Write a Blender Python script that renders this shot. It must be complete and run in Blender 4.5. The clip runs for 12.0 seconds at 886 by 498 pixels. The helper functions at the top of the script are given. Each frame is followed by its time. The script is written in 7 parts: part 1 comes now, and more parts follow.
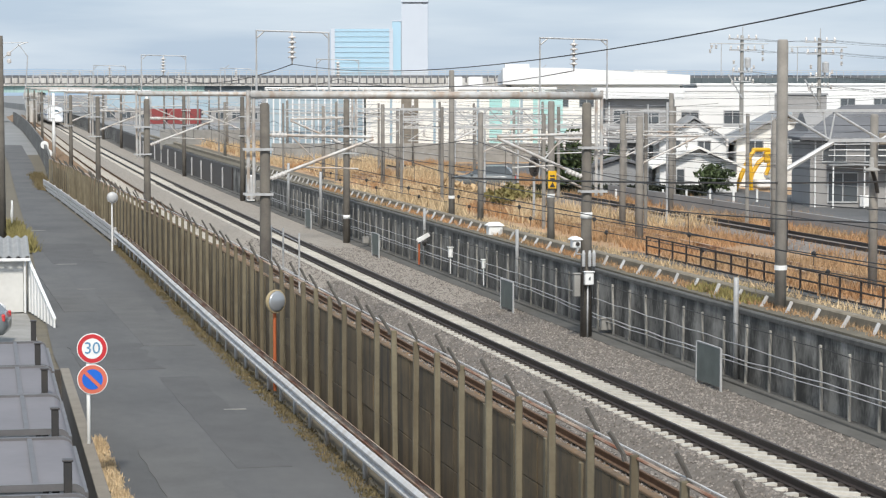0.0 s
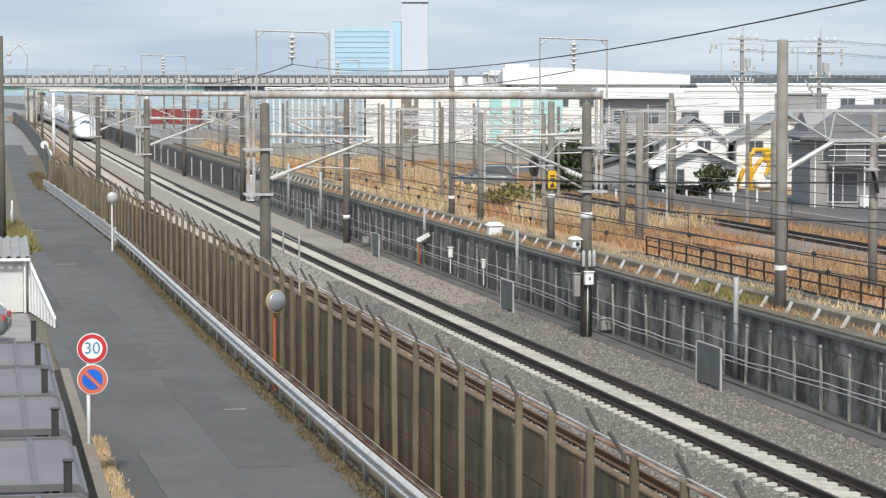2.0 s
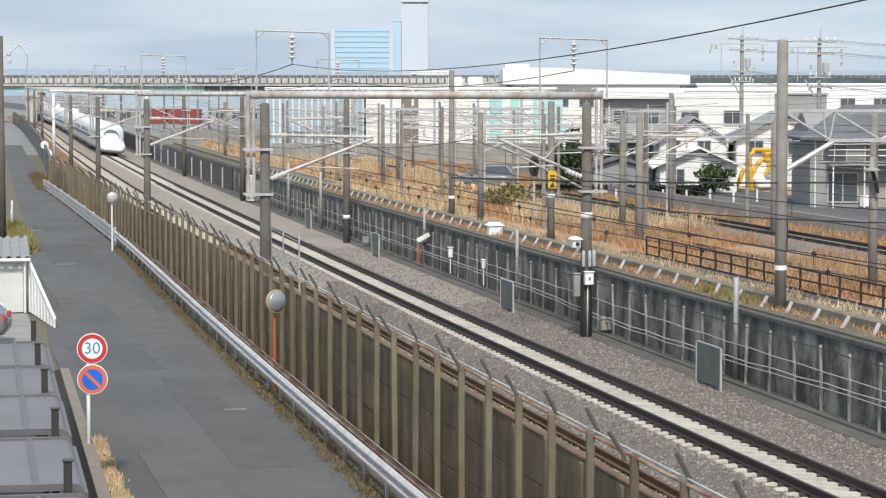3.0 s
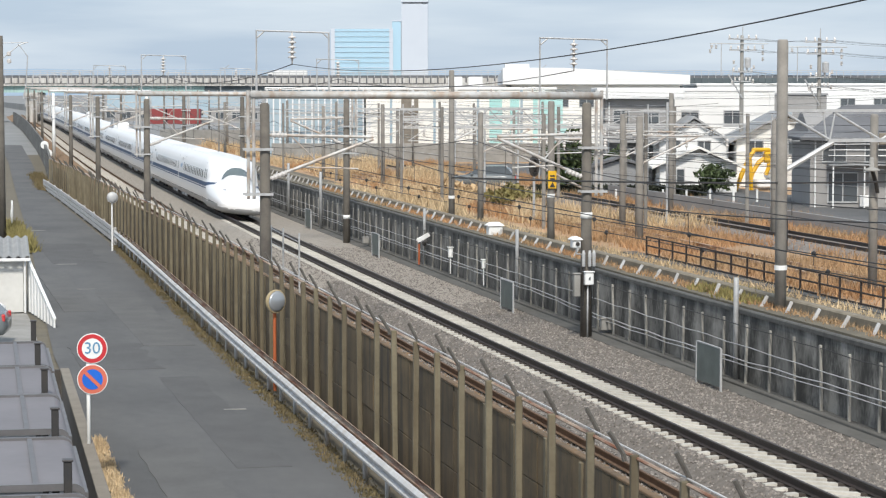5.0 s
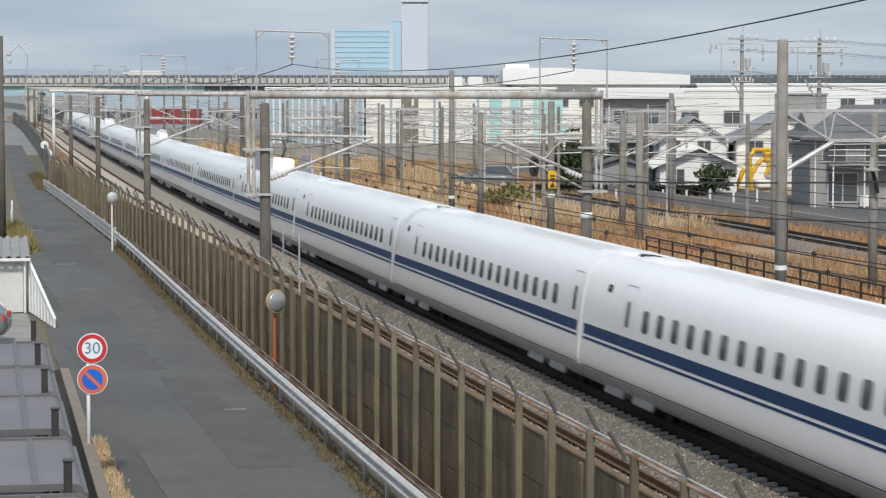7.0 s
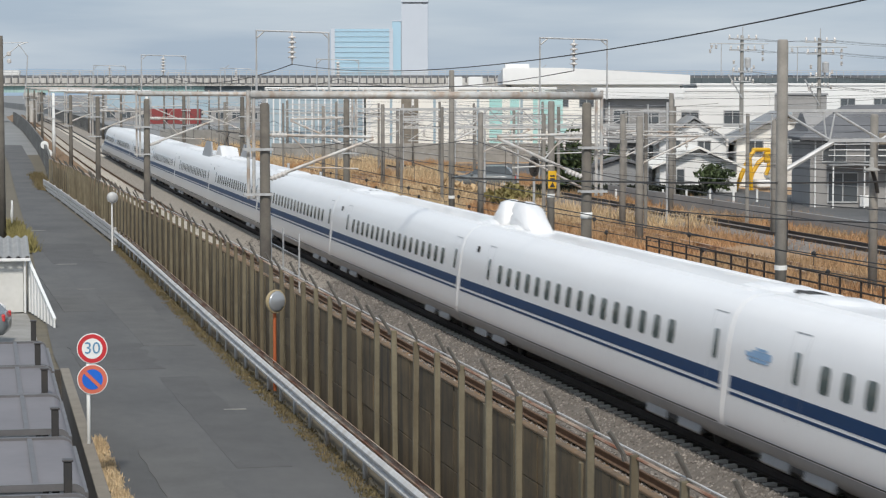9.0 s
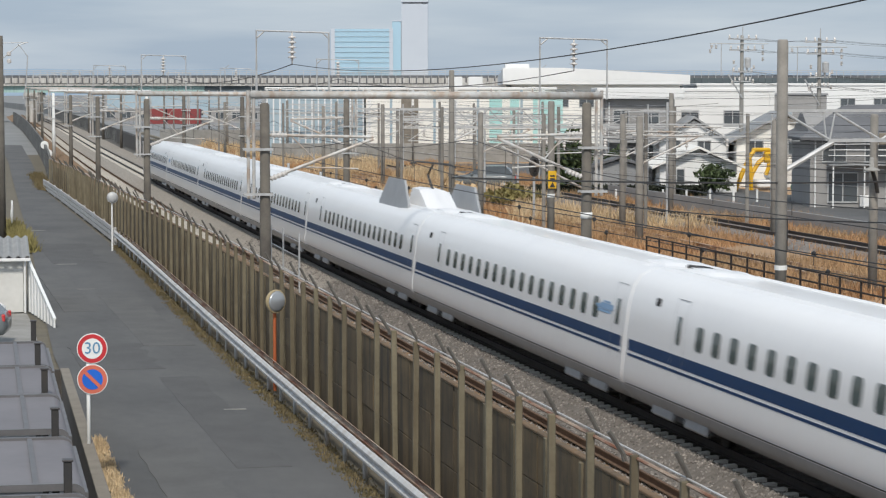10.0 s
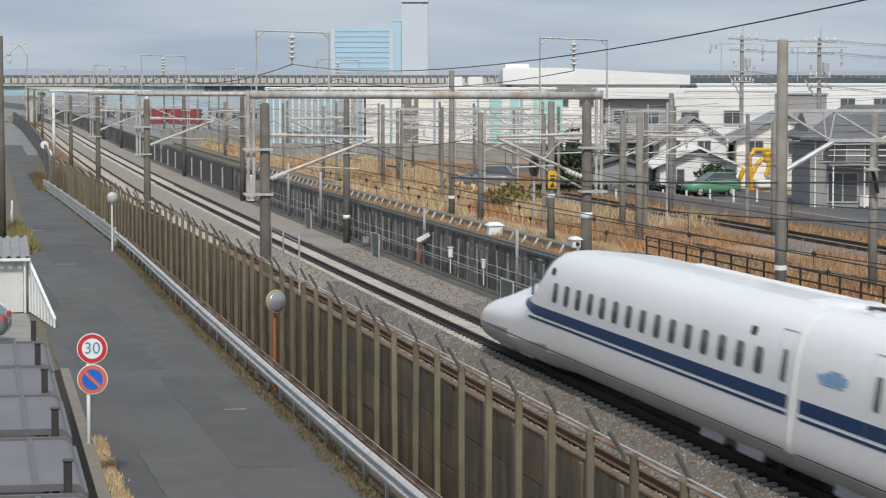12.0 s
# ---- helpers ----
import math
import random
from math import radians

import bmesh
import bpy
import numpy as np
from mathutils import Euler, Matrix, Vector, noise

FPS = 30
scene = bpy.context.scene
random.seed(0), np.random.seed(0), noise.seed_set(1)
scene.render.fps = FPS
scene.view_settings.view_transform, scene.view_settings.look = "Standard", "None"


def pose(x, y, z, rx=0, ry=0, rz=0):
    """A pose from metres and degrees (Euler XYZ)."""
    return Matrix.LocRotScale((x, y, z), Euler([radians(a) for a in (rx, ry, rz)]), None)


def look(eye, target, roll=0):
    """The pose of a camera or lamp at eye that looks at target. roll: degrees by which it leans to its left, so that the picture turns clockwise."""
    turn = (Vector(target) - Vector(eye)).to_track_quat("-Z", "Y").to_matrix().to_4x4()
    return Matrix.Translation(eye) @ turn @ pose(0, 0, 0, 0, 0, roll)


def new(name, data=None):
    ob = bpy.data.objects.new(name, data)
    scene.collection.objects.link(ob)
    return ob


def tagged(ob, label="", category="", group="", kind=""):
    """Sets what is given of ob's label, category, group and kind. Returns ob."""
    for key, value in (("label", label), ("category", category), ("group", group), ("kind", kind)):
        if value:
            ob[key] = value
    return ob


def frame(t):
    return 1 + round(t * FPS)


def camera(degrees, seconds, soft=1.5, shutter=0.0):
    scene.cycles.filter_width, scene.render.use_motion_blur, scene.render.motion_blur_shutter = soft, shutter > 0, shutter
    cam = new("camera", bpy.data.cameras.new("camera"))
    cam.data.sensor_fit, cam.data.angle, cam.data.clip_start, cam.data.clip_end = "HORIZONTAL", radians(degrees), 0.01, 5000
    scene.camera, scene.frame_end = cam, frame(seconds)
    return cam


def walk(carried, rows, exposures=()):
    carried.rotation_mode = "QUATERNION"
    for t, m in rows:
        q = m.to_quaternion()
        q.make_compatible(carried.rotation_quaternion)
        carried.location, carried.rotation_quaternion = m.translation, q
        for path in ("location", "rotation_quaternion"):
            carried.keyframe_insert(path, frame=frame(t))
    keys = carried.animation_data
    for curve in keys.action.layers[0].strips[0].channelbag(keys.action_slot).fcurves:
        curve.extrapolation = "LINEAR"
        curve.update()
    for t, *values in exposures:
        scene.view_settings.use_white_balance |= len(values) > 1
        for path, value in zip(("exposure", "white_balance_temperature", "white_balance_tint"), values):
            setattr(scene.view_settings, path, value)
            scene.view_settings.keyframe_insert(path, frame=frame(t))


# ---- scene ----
# ---- camera ----
EYE = Vector((0.0, 0.0, 7.526))
YAW, TILT = radians(12.787), radians(3.827)
AIM = EYE + Vector((math.sin(YAW) * math.cos(TILT), math.cos(YAW) * math.cos(TILT), -math.sin(TILT)))
cam = camera(21.467, 12.0, soft=1.25, shutter=0.13)
walk(cam, [(0.0, look(EYE, AIM)), (12.0, look(EYE, AIM))],
     [(0.0, 0.38), (4.6, 0.38), (5.6, 0.36), (6.4, 0.12), (7.2, 0.05), (9.5, 0.02), (12.0, -0.02)])

# ---- world, sun ----
SUN_AZ, SUN_EL = radians(193), radians(47)      # clockwise from +y
world = bpy.data.worlds.new("sky")
scene.world = world
world.use_nodes = True
wn, wl = world.node_tree.nodes, world.node_tree.links
wn.clear()
sky = wn.new("ShaderNodeTexSky")
sky.sky_type, sky.sun_disc = "NISHITA", False
sky.sun_elevation, sky.sun_rotation = SUN_EL, SUN_AZ
sky.dust_density, sky.air_density = 2.0, 1.0
gain = wn.new("ShaderNodeVectorMath")
gain.operation = "SCALE"
gain.inputs["Scale"].default_value = 0.10
wl.new(sky.outputs[0], gain.inputs[0])
wco = wn.new("ShaderNodeTexCoord")
wmap = wn.new("ShaderNodeMapping")
wmap.inputs["Scale"].default_value = (3.0, 3.0, 26.0)
wl.new(wco.outputs["Generated"], wmap.inputs[0])
cloud = wn.new("ShaderNodeTexNoise")
cloud.inputs["Scale"].default_value, cloud.inputs["Detail"].default_value = 2.2, 5.0
wl.new(wmap.outputs[0], cloud.inputs[0])
ramp = wn.new("ShaderNodeValToRGB")
ramp.color_ramp.elements[0].position, ramp.color_ramp.elements[0].color = 0.35, (0.41, 0.51, 0.635, 1)
ramp.color_ramp.elements[1].position, ramp.color_ramp.elements[1].color = 0.68, (0.60, 0.68, 0.765, 1)
wl.new(cloud.outputs[0], ramp.inputs[0])
veil = wn.new("ShaderNodeMix")
veil.data_type = "RGBA"
veil.inputs["Factor"].default_value = 0.82
wl.new(gain.outputs[0], veil.inputs["A"])
wl.new(ramp.outputs[0], veil.inputs["B"])
back = wn.new("ShaderNodeBackground")
wl.new(veil.outputs["Result"], back.inputs["Color"])
wout = wn.new("ShaderNodeOutputWorld")
wl.new(back.outputs[0], wout.inputs[0])

sun = new("sun", bpy.data.lights.new("sun", "SUN"))
sun.data.energy, sun.data.angle, sun.data.color = 3.1, radians(8), (1.0, 0.94, 0.85)
sun_from = Vector((math.sin(SUN_AZ) * math.cos(SUN_EL), math.cos(SUN_AZ) * math.cos(SUN_EL), math.sin(SUN_EL)))
sun.matrix_world = look(sun_from * 100, (0, 0, 0))

# ---- materials ----
MATS = {}


def mat(name, base, second=None, rough=0.8, metal=0.0, scale=4.0, detail=6.0, amount=0.5, bump=0.0, bump_scale=None,
        streak=None, streak_amount=0.0, streak_z=0.09, streak_scale=3.2, vary=0.0, spec=0.5, stretch=(1, 1, 1), contrast=0.25, alpha=1.0, islands=0.0, coat=0.0):
    """A node material: base and second colour mixed by noise, vertical streaks, fine relief, a shift from object to object."""
    if name in MATS:
        return MATS[name]
    m = bpy.data.materials.new(name)
    m.use_nodes = True
    n, l = m.node_tree.nodes, m.node_tree.links
    bsdf = n["Principled BSDF"]
    second = second or tuple(c * 0.75 for c in base)
    co = n.new("ShaderNodeTexCoord")
    geo = n.new("ShaderNodeNewGeometry")
    mp = n.new("ShaderNodeMapping")
    mp.inputs["Scale"].default_value = stretch
    l.new(geo.outputs["Position"], mp.inputs[0])
    big = n.new("ShaderNodeTexNoise")
    big.inputs["Scale"].default_value, big.inputs["Detail"].default_value = scale, detail
    l.new(mp.outputs[0], big.inputs[0])
    fine = n.new("ShaderNodeTexNoise")
    fine.inputs["Scale"].default_value, fine.inputs["Detail"].default_value = scale * 9, 3
    l.new(mp.outputs[0], fine.inputs[0])
    add = n.new("ShaderNodeMath")
    add.operation = "MULTIPLY_ADD"
    l.new(fine.outputs[0], add.inputs[0])
    add.inputs[1].default_value = 0.35
    l.new(big.outputs[0], add.inputs[2])
    rng = n.new("ShaderNodeMapRange")
    rng.inputs["From Min"].default_value, rng.inputs["From Max"].default_value = 0.675 - contrast, 0.675 + contrast
    rng.inputs["To Max"].default_value = amount * 2 if amount < 0.5 else 1.0
    l.new(add.outputs[0], rng.inputs["Value"])
    mix = n.new("ShaderNodeMix")
    mix.data_type = "RGBA"
    mix.inputs["A"].default_value, mix.inputs["B"].default_value = (*base, 1), (*second, 1)
    l.new(rng.outputs[0], mix.inputs["Factor"])
    col = mix.outputs["Result"]
    if streak:
        sm = n.new("ShaderNodeMapping")
        sm.inputs["Scale"].default_value = (1.0, 1.0, streak_z)
        l.new(geo.outputs["Position"], sm.inputs[0])
        sn = n.new("ShaderNodeTexNoise")
        sn.inputs["Scale"].default_value, sn.inputs["Detail"].default_value = streak_scale, 5
        l.new(sm.outputs[0], sn.inputs[0])
        sr = n.new("ShaderNodeMapRange")
        sr.inputs["From Min"].default_value, sr.inputs["From Max"].default_value = 0.42, 0.66
        sr.inputs["To Max"].default_value = streak_amount
        l.new(sn.outputs[0], sr.inputs["Value"])
        mx = n.new("ShaderNodeMix")
        mx.data_type = "RGBA"
        mx.inputs["B"].default_value = (*streak, 1)
        l.new(sr.outputs[0], mx.inputs["Factor"])
        l.new(col, mx.inputs["A"])
        col = mx.outputs["Result"]
    if vary or islands:
        hs = n.new("ShaderNodeHueSaturation")
        src = n.new("ShaderNodeObjectInfo").outputs["Random"] if vary else geo.outputs["Random Per Island"]
        vr = n.new("ShaderNodeMapRange")
        k = vary or islands
        vr.inputs["To Min"].default_value, vr.inputs["To Max"].default_value = 1 - k, 1 + k
        l.new(src, vr.inputs["Value"])
        l.new(vr.outputs[0], hs.inputs["Value"])
        l.new(col, hs.inputs["Color"])
        col = hs.outputs[0]
    l.new(col, bsdf.inputs["Base Color"])
    bsdf.inputs["Roughness"].default_value, bsdf.inputs["Metallic"].default_value = rough, metal
    bsdf.inputs["Specular IOR Level"].default_value = spec
    bsdf.inputs["Alpha"].default_value = alpha
    bsdf.inputs["Coat Weight"].default_value = coat
    if bump:
        bn = n.new("ShaderNodeTexNoise")
        bn.inputs["Scale"].default_value, bn.inputs["Detail"].default_value = bump_scale or scale * 6, 5
        l.new(mp.outputs[0], bn.inputs[0])
        bp = n.new("ShaderNodeBump")
        bp.inputs["Strength"].default_value, bp.inputs["Distance"].default_value = bump, 0.03
        l.new(bn.outputs[0], bp.inputs["Height"])
        l.new(bp.outputs[0], bsdf.inputs["Normal"])
    MATS[name] = m
    return m


ASPHALT = mat("asphalt", (0.078, 0.079, 0.080), (0.115, 0.115, 0.114), 0.9, scale=0.35, stretch=(1, 0.45, 1), bump=0.35, bump_scale=60, contrast=0.2)
ASPHALT_PATCH = mat("asphalt_patch", (0.073, 0.073, 0.074), (0.102, 0.102, 0.102), 0.92, scale=0.8, bump=0.3, bump_scale=60)
ASPHALT_OLD = mat("asphalt_old", (0.088, 0.088, 0.087), (0.12, 0.12, 0.118), 0.92, scale=0.8, bump=0.3, bump_scale=60)
SOIL = mat("soil", (0.16, 0.14, 0.10), (0.10, 0.09, 0.07), 0.95, scale=1.2, bump=0.5)
BALLAST = mat("ballast", (0.18, 0.16, 0.14), (0.12, 0.105, 0.09), 0.95, scale=5, bump=1.0, bump_scale=26, contrast=0.2)
BALLAST_BROWN = mat("ballast_brown", (0.26, 0.235, 0.21), (0.16, 0.14, 0.125), 0.95, scale=4, bump=1.0, bump_scale=26, contrast=0.2)
STONE = mat("ballast_stone", (0.265, 0.24, 0.218), (0.16, 0.145, 0.13), 0.9, scale=9, islands=0.5)
SLEEPER = mat("sleeper_concrete", (0.52, 0.50, 0.45), (0.38, 0.36, 0.32), 0.9, scale=5, vary=0.12, bump=0.2)
RAIL = mat("rail_steel", (0.06, 0.045, 0.04), (0.035, 0.03, 0.028), 0.55, 0.3, scale=6)
RAIL_RUST = mat("rail_rusty", (0.16, 0.095, 0.055), (0.09, 0.055, 0.035), 0.8, 0.1, scale=6)
RAILTOP = mat("rail_running_face", (0.5, 0.5, 0.5), (0.35, 0.34, 0.33), 0.25, 1.0, scale=6)
CONC_DARK = mat("stained_concrete", (0.31, 0.305, 0.285), (0.065, 0.065, 0.062), 0.92, streak_z=0.6, streak_scale=0.85, scale=1.3, bump=0.4, contrast=0.13, streak=(0.04, 0.04, 0.038), streak_amount=0.85, stretch=(1, 1, 0.5), vary=0.08)
CONC_RIB = mat("rib_concrete", (0.36, 0.35, 0.32), (0.2, 0.195, 0.18), 0.92, scale=2.5, bump=0.2, streak=(0.1, 0.1, 0.09), streak_amount=0.5, vary=0.15)
CONC_WALK = mat("dark_walkway_concrete", (0.125, 0.122, 0.112), (0.075, 0.073, 0.068), 0.92, scale=1.2, bump=0.3, stretch=(1, 0.4, 1))
SEAT = mat("rail_seat_dark", (0.06, 0.048, 0.04), (0.04, 0.034, 0.03), 0.8, scale=6)
CONC = mat("concrete", (0.32, 0.315, 0.30), (0.22, 0.215, 0.20), 0.92, scale=1.5, bump=0.25, vary=0.06)
COPING = mat("coping_concrete", (0.12, 0.12, 0.115), (0.07, 0.07, 0.068), 0.92, scale=2.5, bump=0.3)
FENCE_POST = mat("fence_post_concrete", (0.20, 0.175, 0.118), (0.125, 0.108, 0.074), 0.9, scale=2.0, bump=0.2, streak=(0.10, 0.075, 0.045), streak_amount=0.6, vary=0.15)
FENCE_PANEL = mat("fence_panel_concrete", (0.185, 0.132, 0.07), (0.085, 0.066, 0.042), 0.92, scale=0.8, bump=0.25, streak=(0.05, 0.043, 0.035), streak_amount=0.75, vary=0.12)
PANEL_BAND = mat("panel_cap_rusty", (0.20, 0.125, 0.065), (0.11, 0.08, 0.05), 0.9, scale=1.4, streak=(0.07, 0.055, 0.04), streak_amount=0.5)
ARM = mat("steel_arm", (0.16, 0.15, 0.135), (0.10, 0.09, 0.08), 0.7, 0.4, scale=8)
RUST = mat("rust", (0.22, 0.095, 0.055), (0.50, 0.42, 0.33), 0.85, 0.1, scale=2.2, contrast=0.16, bump=0.2, stretch=(3, 0.35, 3))
URBAN = mat("far_town_ground", (0.26, 0.26, 0.26), (0.17, 0.18, 0.18), 0.95, scale=0.06)
BALLAST_RUST = mat("rusty_ballast", (0.27, 0.175, 0.10), (0.16, 0.105, 0.065), 0.95, scale=3, bump=1.0, bump_scale=26, contrast=0.2)
WHITE_STEEL = mat("white_coated_steel", (0.58, 0.59, 0.60), (0.40, 0.40, 0.40), 0.55, scale=2, streak=(0.36, 0.27, 0.18), streak_amount=0.35)
GALV = mat("galvanised_steel", (0.52, 0.53, 0.535), (0.38, 0.385, 0.39), 0.55, 0.25, scale=5)
BEAM_STEEL = mat("portal_beam_steel", (0.56, 0.565, 0.56), (0.42, 0.415, 0.40), 0.6, 0.2, scale=2.5, streak=(0.30, 0.18, 0.09), streak_amount=0.55, streak_z=0.6)
POLE = mat("pole_concrete", (0.27, 0.255, 0.23), (0.18, 0.17, 0.155), 0.9, scale=2.0, bump=0.15, vary=0.12)
POLE_DARK = mat("pole_weathered", (0.18, 0.165, 0.14), (0.11, 0.10, 0.09), 0.9, scale=2.0, bump=0.15, vary=0.1)
WIRE = mat("wire", (0.05, 0.05, 0.052), (0.035, 0.035, 0.035), 0.6, 0.3, scale=10)
PORCELAIN = mat("porcelain", (0.62, 0.6, 0.58), (0.5, 0.48, 0.46), 0.25, scale=6)
TRAIN_WHITE = mat("train_white", (0.86, 0.86, 0.86), (0.82, 0.82, 0.825), 0.28, scale=0.3, coat=0.2)
TRAIN_BLUE = mat("train_blue", (0.008, 0.042, 0.125), (0.007, 0.037, 0.11), 0.4, scale=0.5, spec=0.3)
# grey skirt; the tone also holds shade of the inward-curving underside
TRAIN_SKIRT = mat("train_skirt", (0.42, 0.425, 0.43), (0.33, 0.335, 0.34), 0.45, scale=0.7)
TRAIN_GLASS = mat("train_glass", (0.11, 0.14, 0.14), (0.085, 0.11, 0.11), 0.08, scale=1.0, spec=0.8)
TRAIN_GAP = mat("train_gap", (0.035, 0.035, 0.037), (0.025, 0.025, 0.025), 0.8)
TRAIN_GREY = mat("train_grey", (0.34, 0.345, 0.36), (0.28, 0.285, 0.30), 0.45)
LAMP_GLASS = mat("headlamp_glass", (0.60, 0.61, 0.63), (0.52, 0.53, 0.55), 0.1)
BOGIE = mat("bogie_steel", (0.10, 0.10, 0.10), (0.05, 0.05, 0.05), 0.7, 0.4, scale=5)
SHIELD = mat("pantograph_shield", (0.36, 0.375, 0.39), (0.30, 0.31, 0.33), 0.5, scale=1)
GRASS_DRY = mat("dry_grass", (0.42, 0.235, 0.115), (0.34, 0.235, 0.135), 0.95, scale=0.14, islands=0.35, contrast=0.15)
GRASS_PALE = mat("pale_dry_grass", (0.60, 0.47, 0.30), (0.46, 0.33, 0.19), 0.95, scale=0.2, islands=0.3, contrast=0.15)
GRASS_VERGE = mat("verge_grass", (0.115, 0.10, 0.05), (0.18, 0.135, 0.07), 0.95, scale=0.9, islands=0.35)
GRASS_YELLOW = mat("yellow_weeds", (0.27, 0.225, 0.085), (0.17, 0.155, 0.06), 0.95, scale=1.2, islands=0.35)
FIELD = mat("field_ground", (0.42, 0.26, 0.14), (0.30, 0.21, 0.13), 0.95, scale=0.25, bump=0.6, bump_scale=8, contrast=0.2)
LEAF = mat("shrub_leaf", (0.06, 0.085, 0.03), (0.035, 0.055, 0.02), 0.8, scale=2, islands=0.4)
YELLOW = mat("yellow_paint", (0.72, 0.43, 0.02), (0.58, 0.33, 0.02), 0.5, scale=1.5)
BLACK = mat("black_paint", (0.025, 0.025, 0.026), (0.04, 0.035, 0.03), 0.6, scale=3)
DARK_STEEL = mat("dark_brown_steel", (0.05, 0.035, 0.03), (0.03, 0.025, 0.02), 0.7, scale=3)
RED = mat("sign_red", (0.55, 0.03, 0.04), (0.48, 0.03, 0.035), 0.45, scale=3)
FADED_RED = mat("sign_faded_red", (0.62, 0.16, 0.10), (0.55, 0.13, 0.09), 0.5, scale=3)
SIGN_WHITE = mat("sign_white", (0.80, 0.81, 0.80), (0.74, 0.75, 0.74), 0.45, scale=3)
SIGN_BLUE = mat("sign_blue", (0.015, 0.14, 0.62), (0.015, 0.12, 0.55), 0.45, scale=3)
NUM_BLUE = mat("sign_number_blue", (0.09, 0.26, 0.42), (0.08, 0.22, 0.38), 0.5, scale=3)
ORANGE = mat("orange_paint", (0.50, 0.13, 0.035), (0.36, 0.09, 0.03), 0.6, scale=3, streak=(0.2, 0.06, 0.03), streak_amount=0.4)
MIRROR = mat("mirror_face", (0.46, 0.48, 0.50), (0.40, 0.42, 0.44), 0.35, 0.55, scale=1)
BLDG_WHITE = mat("white_cladding", (0.78, 0.785, 0.78), (0.70, 0.705, 0.70), 0.7, scale=0.15)
BLDG_CREAM = mat("cream_cladding", (0.83, 0.815, 0.77), (0.76, 0.745, 0.70), 0.75, scale=0.15)
BLDG_GREY = mat("grey_render", (0.33, 0.325, 0.32), (0.26, 0.255, 0.25), 0.85, scale=0.3)
ROOF_GREY = mat("roof_tile_grey", (0.16, 0.165, 0.175), (0.11, 0.112, 0.12), 0.75, scale=0.8, bump=0.3)
ROOF_METAL = mat("roof_metal", (0.34, 0.345, 0.35), (0.26, 0.265, 0.27), 0.55, 0.2, scale=0.5)
GLASS_DARK = mat("window_glass", (0.10, 0.115, 0.125), (0.07, 0.08, 0.09), 0.1, scale=0.6, spec=0.7)
# blue glass paled in its base colour to carry the haze of distance
GLASS_BLUE = mat("blue_curtain_glass", (0.36, 0.54, 0.66), (0.42, 0.59, 0.70), 0.15, scale=0.02, spec=0.6)
GLASS_PALE = mat("pale_curtain_glass", (0.42, 0.51, 0.57), (0.31, 0.41, 0.48), 0.15, scale=0.12, spec=0.6)
TEAL = mat("teal_sheet", (0.35, 0.62, 0.60), (0.45, 0.70, 0.68), 0.5, scale=0.15)
# far tower's colour likewise includes distance haze
TOWER = mat("tower_cladding", (0.54, 0.58, 0.64), (0.50, 0.545, 0.61), 0.6, scale=0.03)
GIRDER = mat("girder_green", (0.38, 0.56, 0.53), (0.31, 0.47, 0.45), 0.6, scale=0.2, streak=(0.2, 0.22, 0.2), streak_amount=0.4)
# darkened copy for the overpass's right part: its shade is put into the colour
OVERPASS_SHADED = mat("overpass_shaded", (0.10, 0.125, 0.135), (0.07, 0.09, 0.1), 0.6, scale=0.2)
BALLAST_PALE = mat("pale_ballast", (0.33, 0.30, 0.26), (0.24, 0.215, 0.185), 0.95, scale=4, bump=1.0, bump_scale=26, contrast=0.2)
DECK = mat("overpass_concrete", (0.58, 0.57, 0.55), (0.44, 0.43, 0.41), 0.9, scale=0.25, streak=(0.2, 0.16, 0.12), streak_amount=0.45)
# pale blue of distant haze is put straight into the land's colour
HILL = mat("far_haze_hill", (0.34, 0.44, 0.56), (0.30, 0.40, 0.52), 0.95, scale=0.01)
CARPORT = mat("carport_sheet", (0.20, 0.193, 0.205), (0.165, 0.16, 0.172), 0.6, scale=0.5, spec=0.15)
BRONZE = mat("bronze_frame", (0.085, 0.08, 0.08), (0.06, 0.055, 0.055), 0.5, 0.3, scale=2)
DARK_WALL = mat("dark_parapet", (0.045, 0.04, 0.038), (0.065, 0.058, 0.05), 0.85, scale=1.5, bump=0.2)
TAN = mat("parapet_top", (0.24, 0.215, 0.18), (0.18, 0.16, 0.13), 0.9, scale=2)
SHED_WALL = mat("shed_wall", (0.66, 0.66, 0.64), (0.52, 0.52, 0.50), 0.8, scale=0.6)
SHED_ROOF = mat("corrugated_roof", (0.36, 0.36, 0.35), (0.27, 0.27, 0.265), 0.6, 0.2, scale=1.5)
CAR_GREEN = mat("car_green", (0.13, 0.33, 0.20), (0.11, 0.29, 0.175), 0.35, scale=1, coat=0.3)
CAR_GREY = mat("car_grey", (0.16, 0.18, 0.19), (0.13, 0.145, 0.15), 0.3, scale=1, coat=0.4)
TAIL = mat("tail_lamp", (0.6, 0.06, 0.06), (0.5, 0.05, 0.05), 0.3)
TYRE = mat("tyre_rubber", (0.03, 0.03, 0.03), (0.02, 0.02, 0.02), 0.85)
CONTAINER = mat("container_red", (0.27, 0.05, 0.05), (0.22, 0.045, 0.045), 0.6, scale=0.4)

# ---- the line of the track ----
KNOT_Y = [-120, -60, 0, 50, 100, 150, 200, 273, 307, 374, 476, 580, 760, 920]
KNOT_X = [18.5, 17.45, 17.07, 17.42, 18.31, 19.52, 20.79, 22.70, 23.60, 25.60, 28.30, 30.3, 37.0, 44.5]


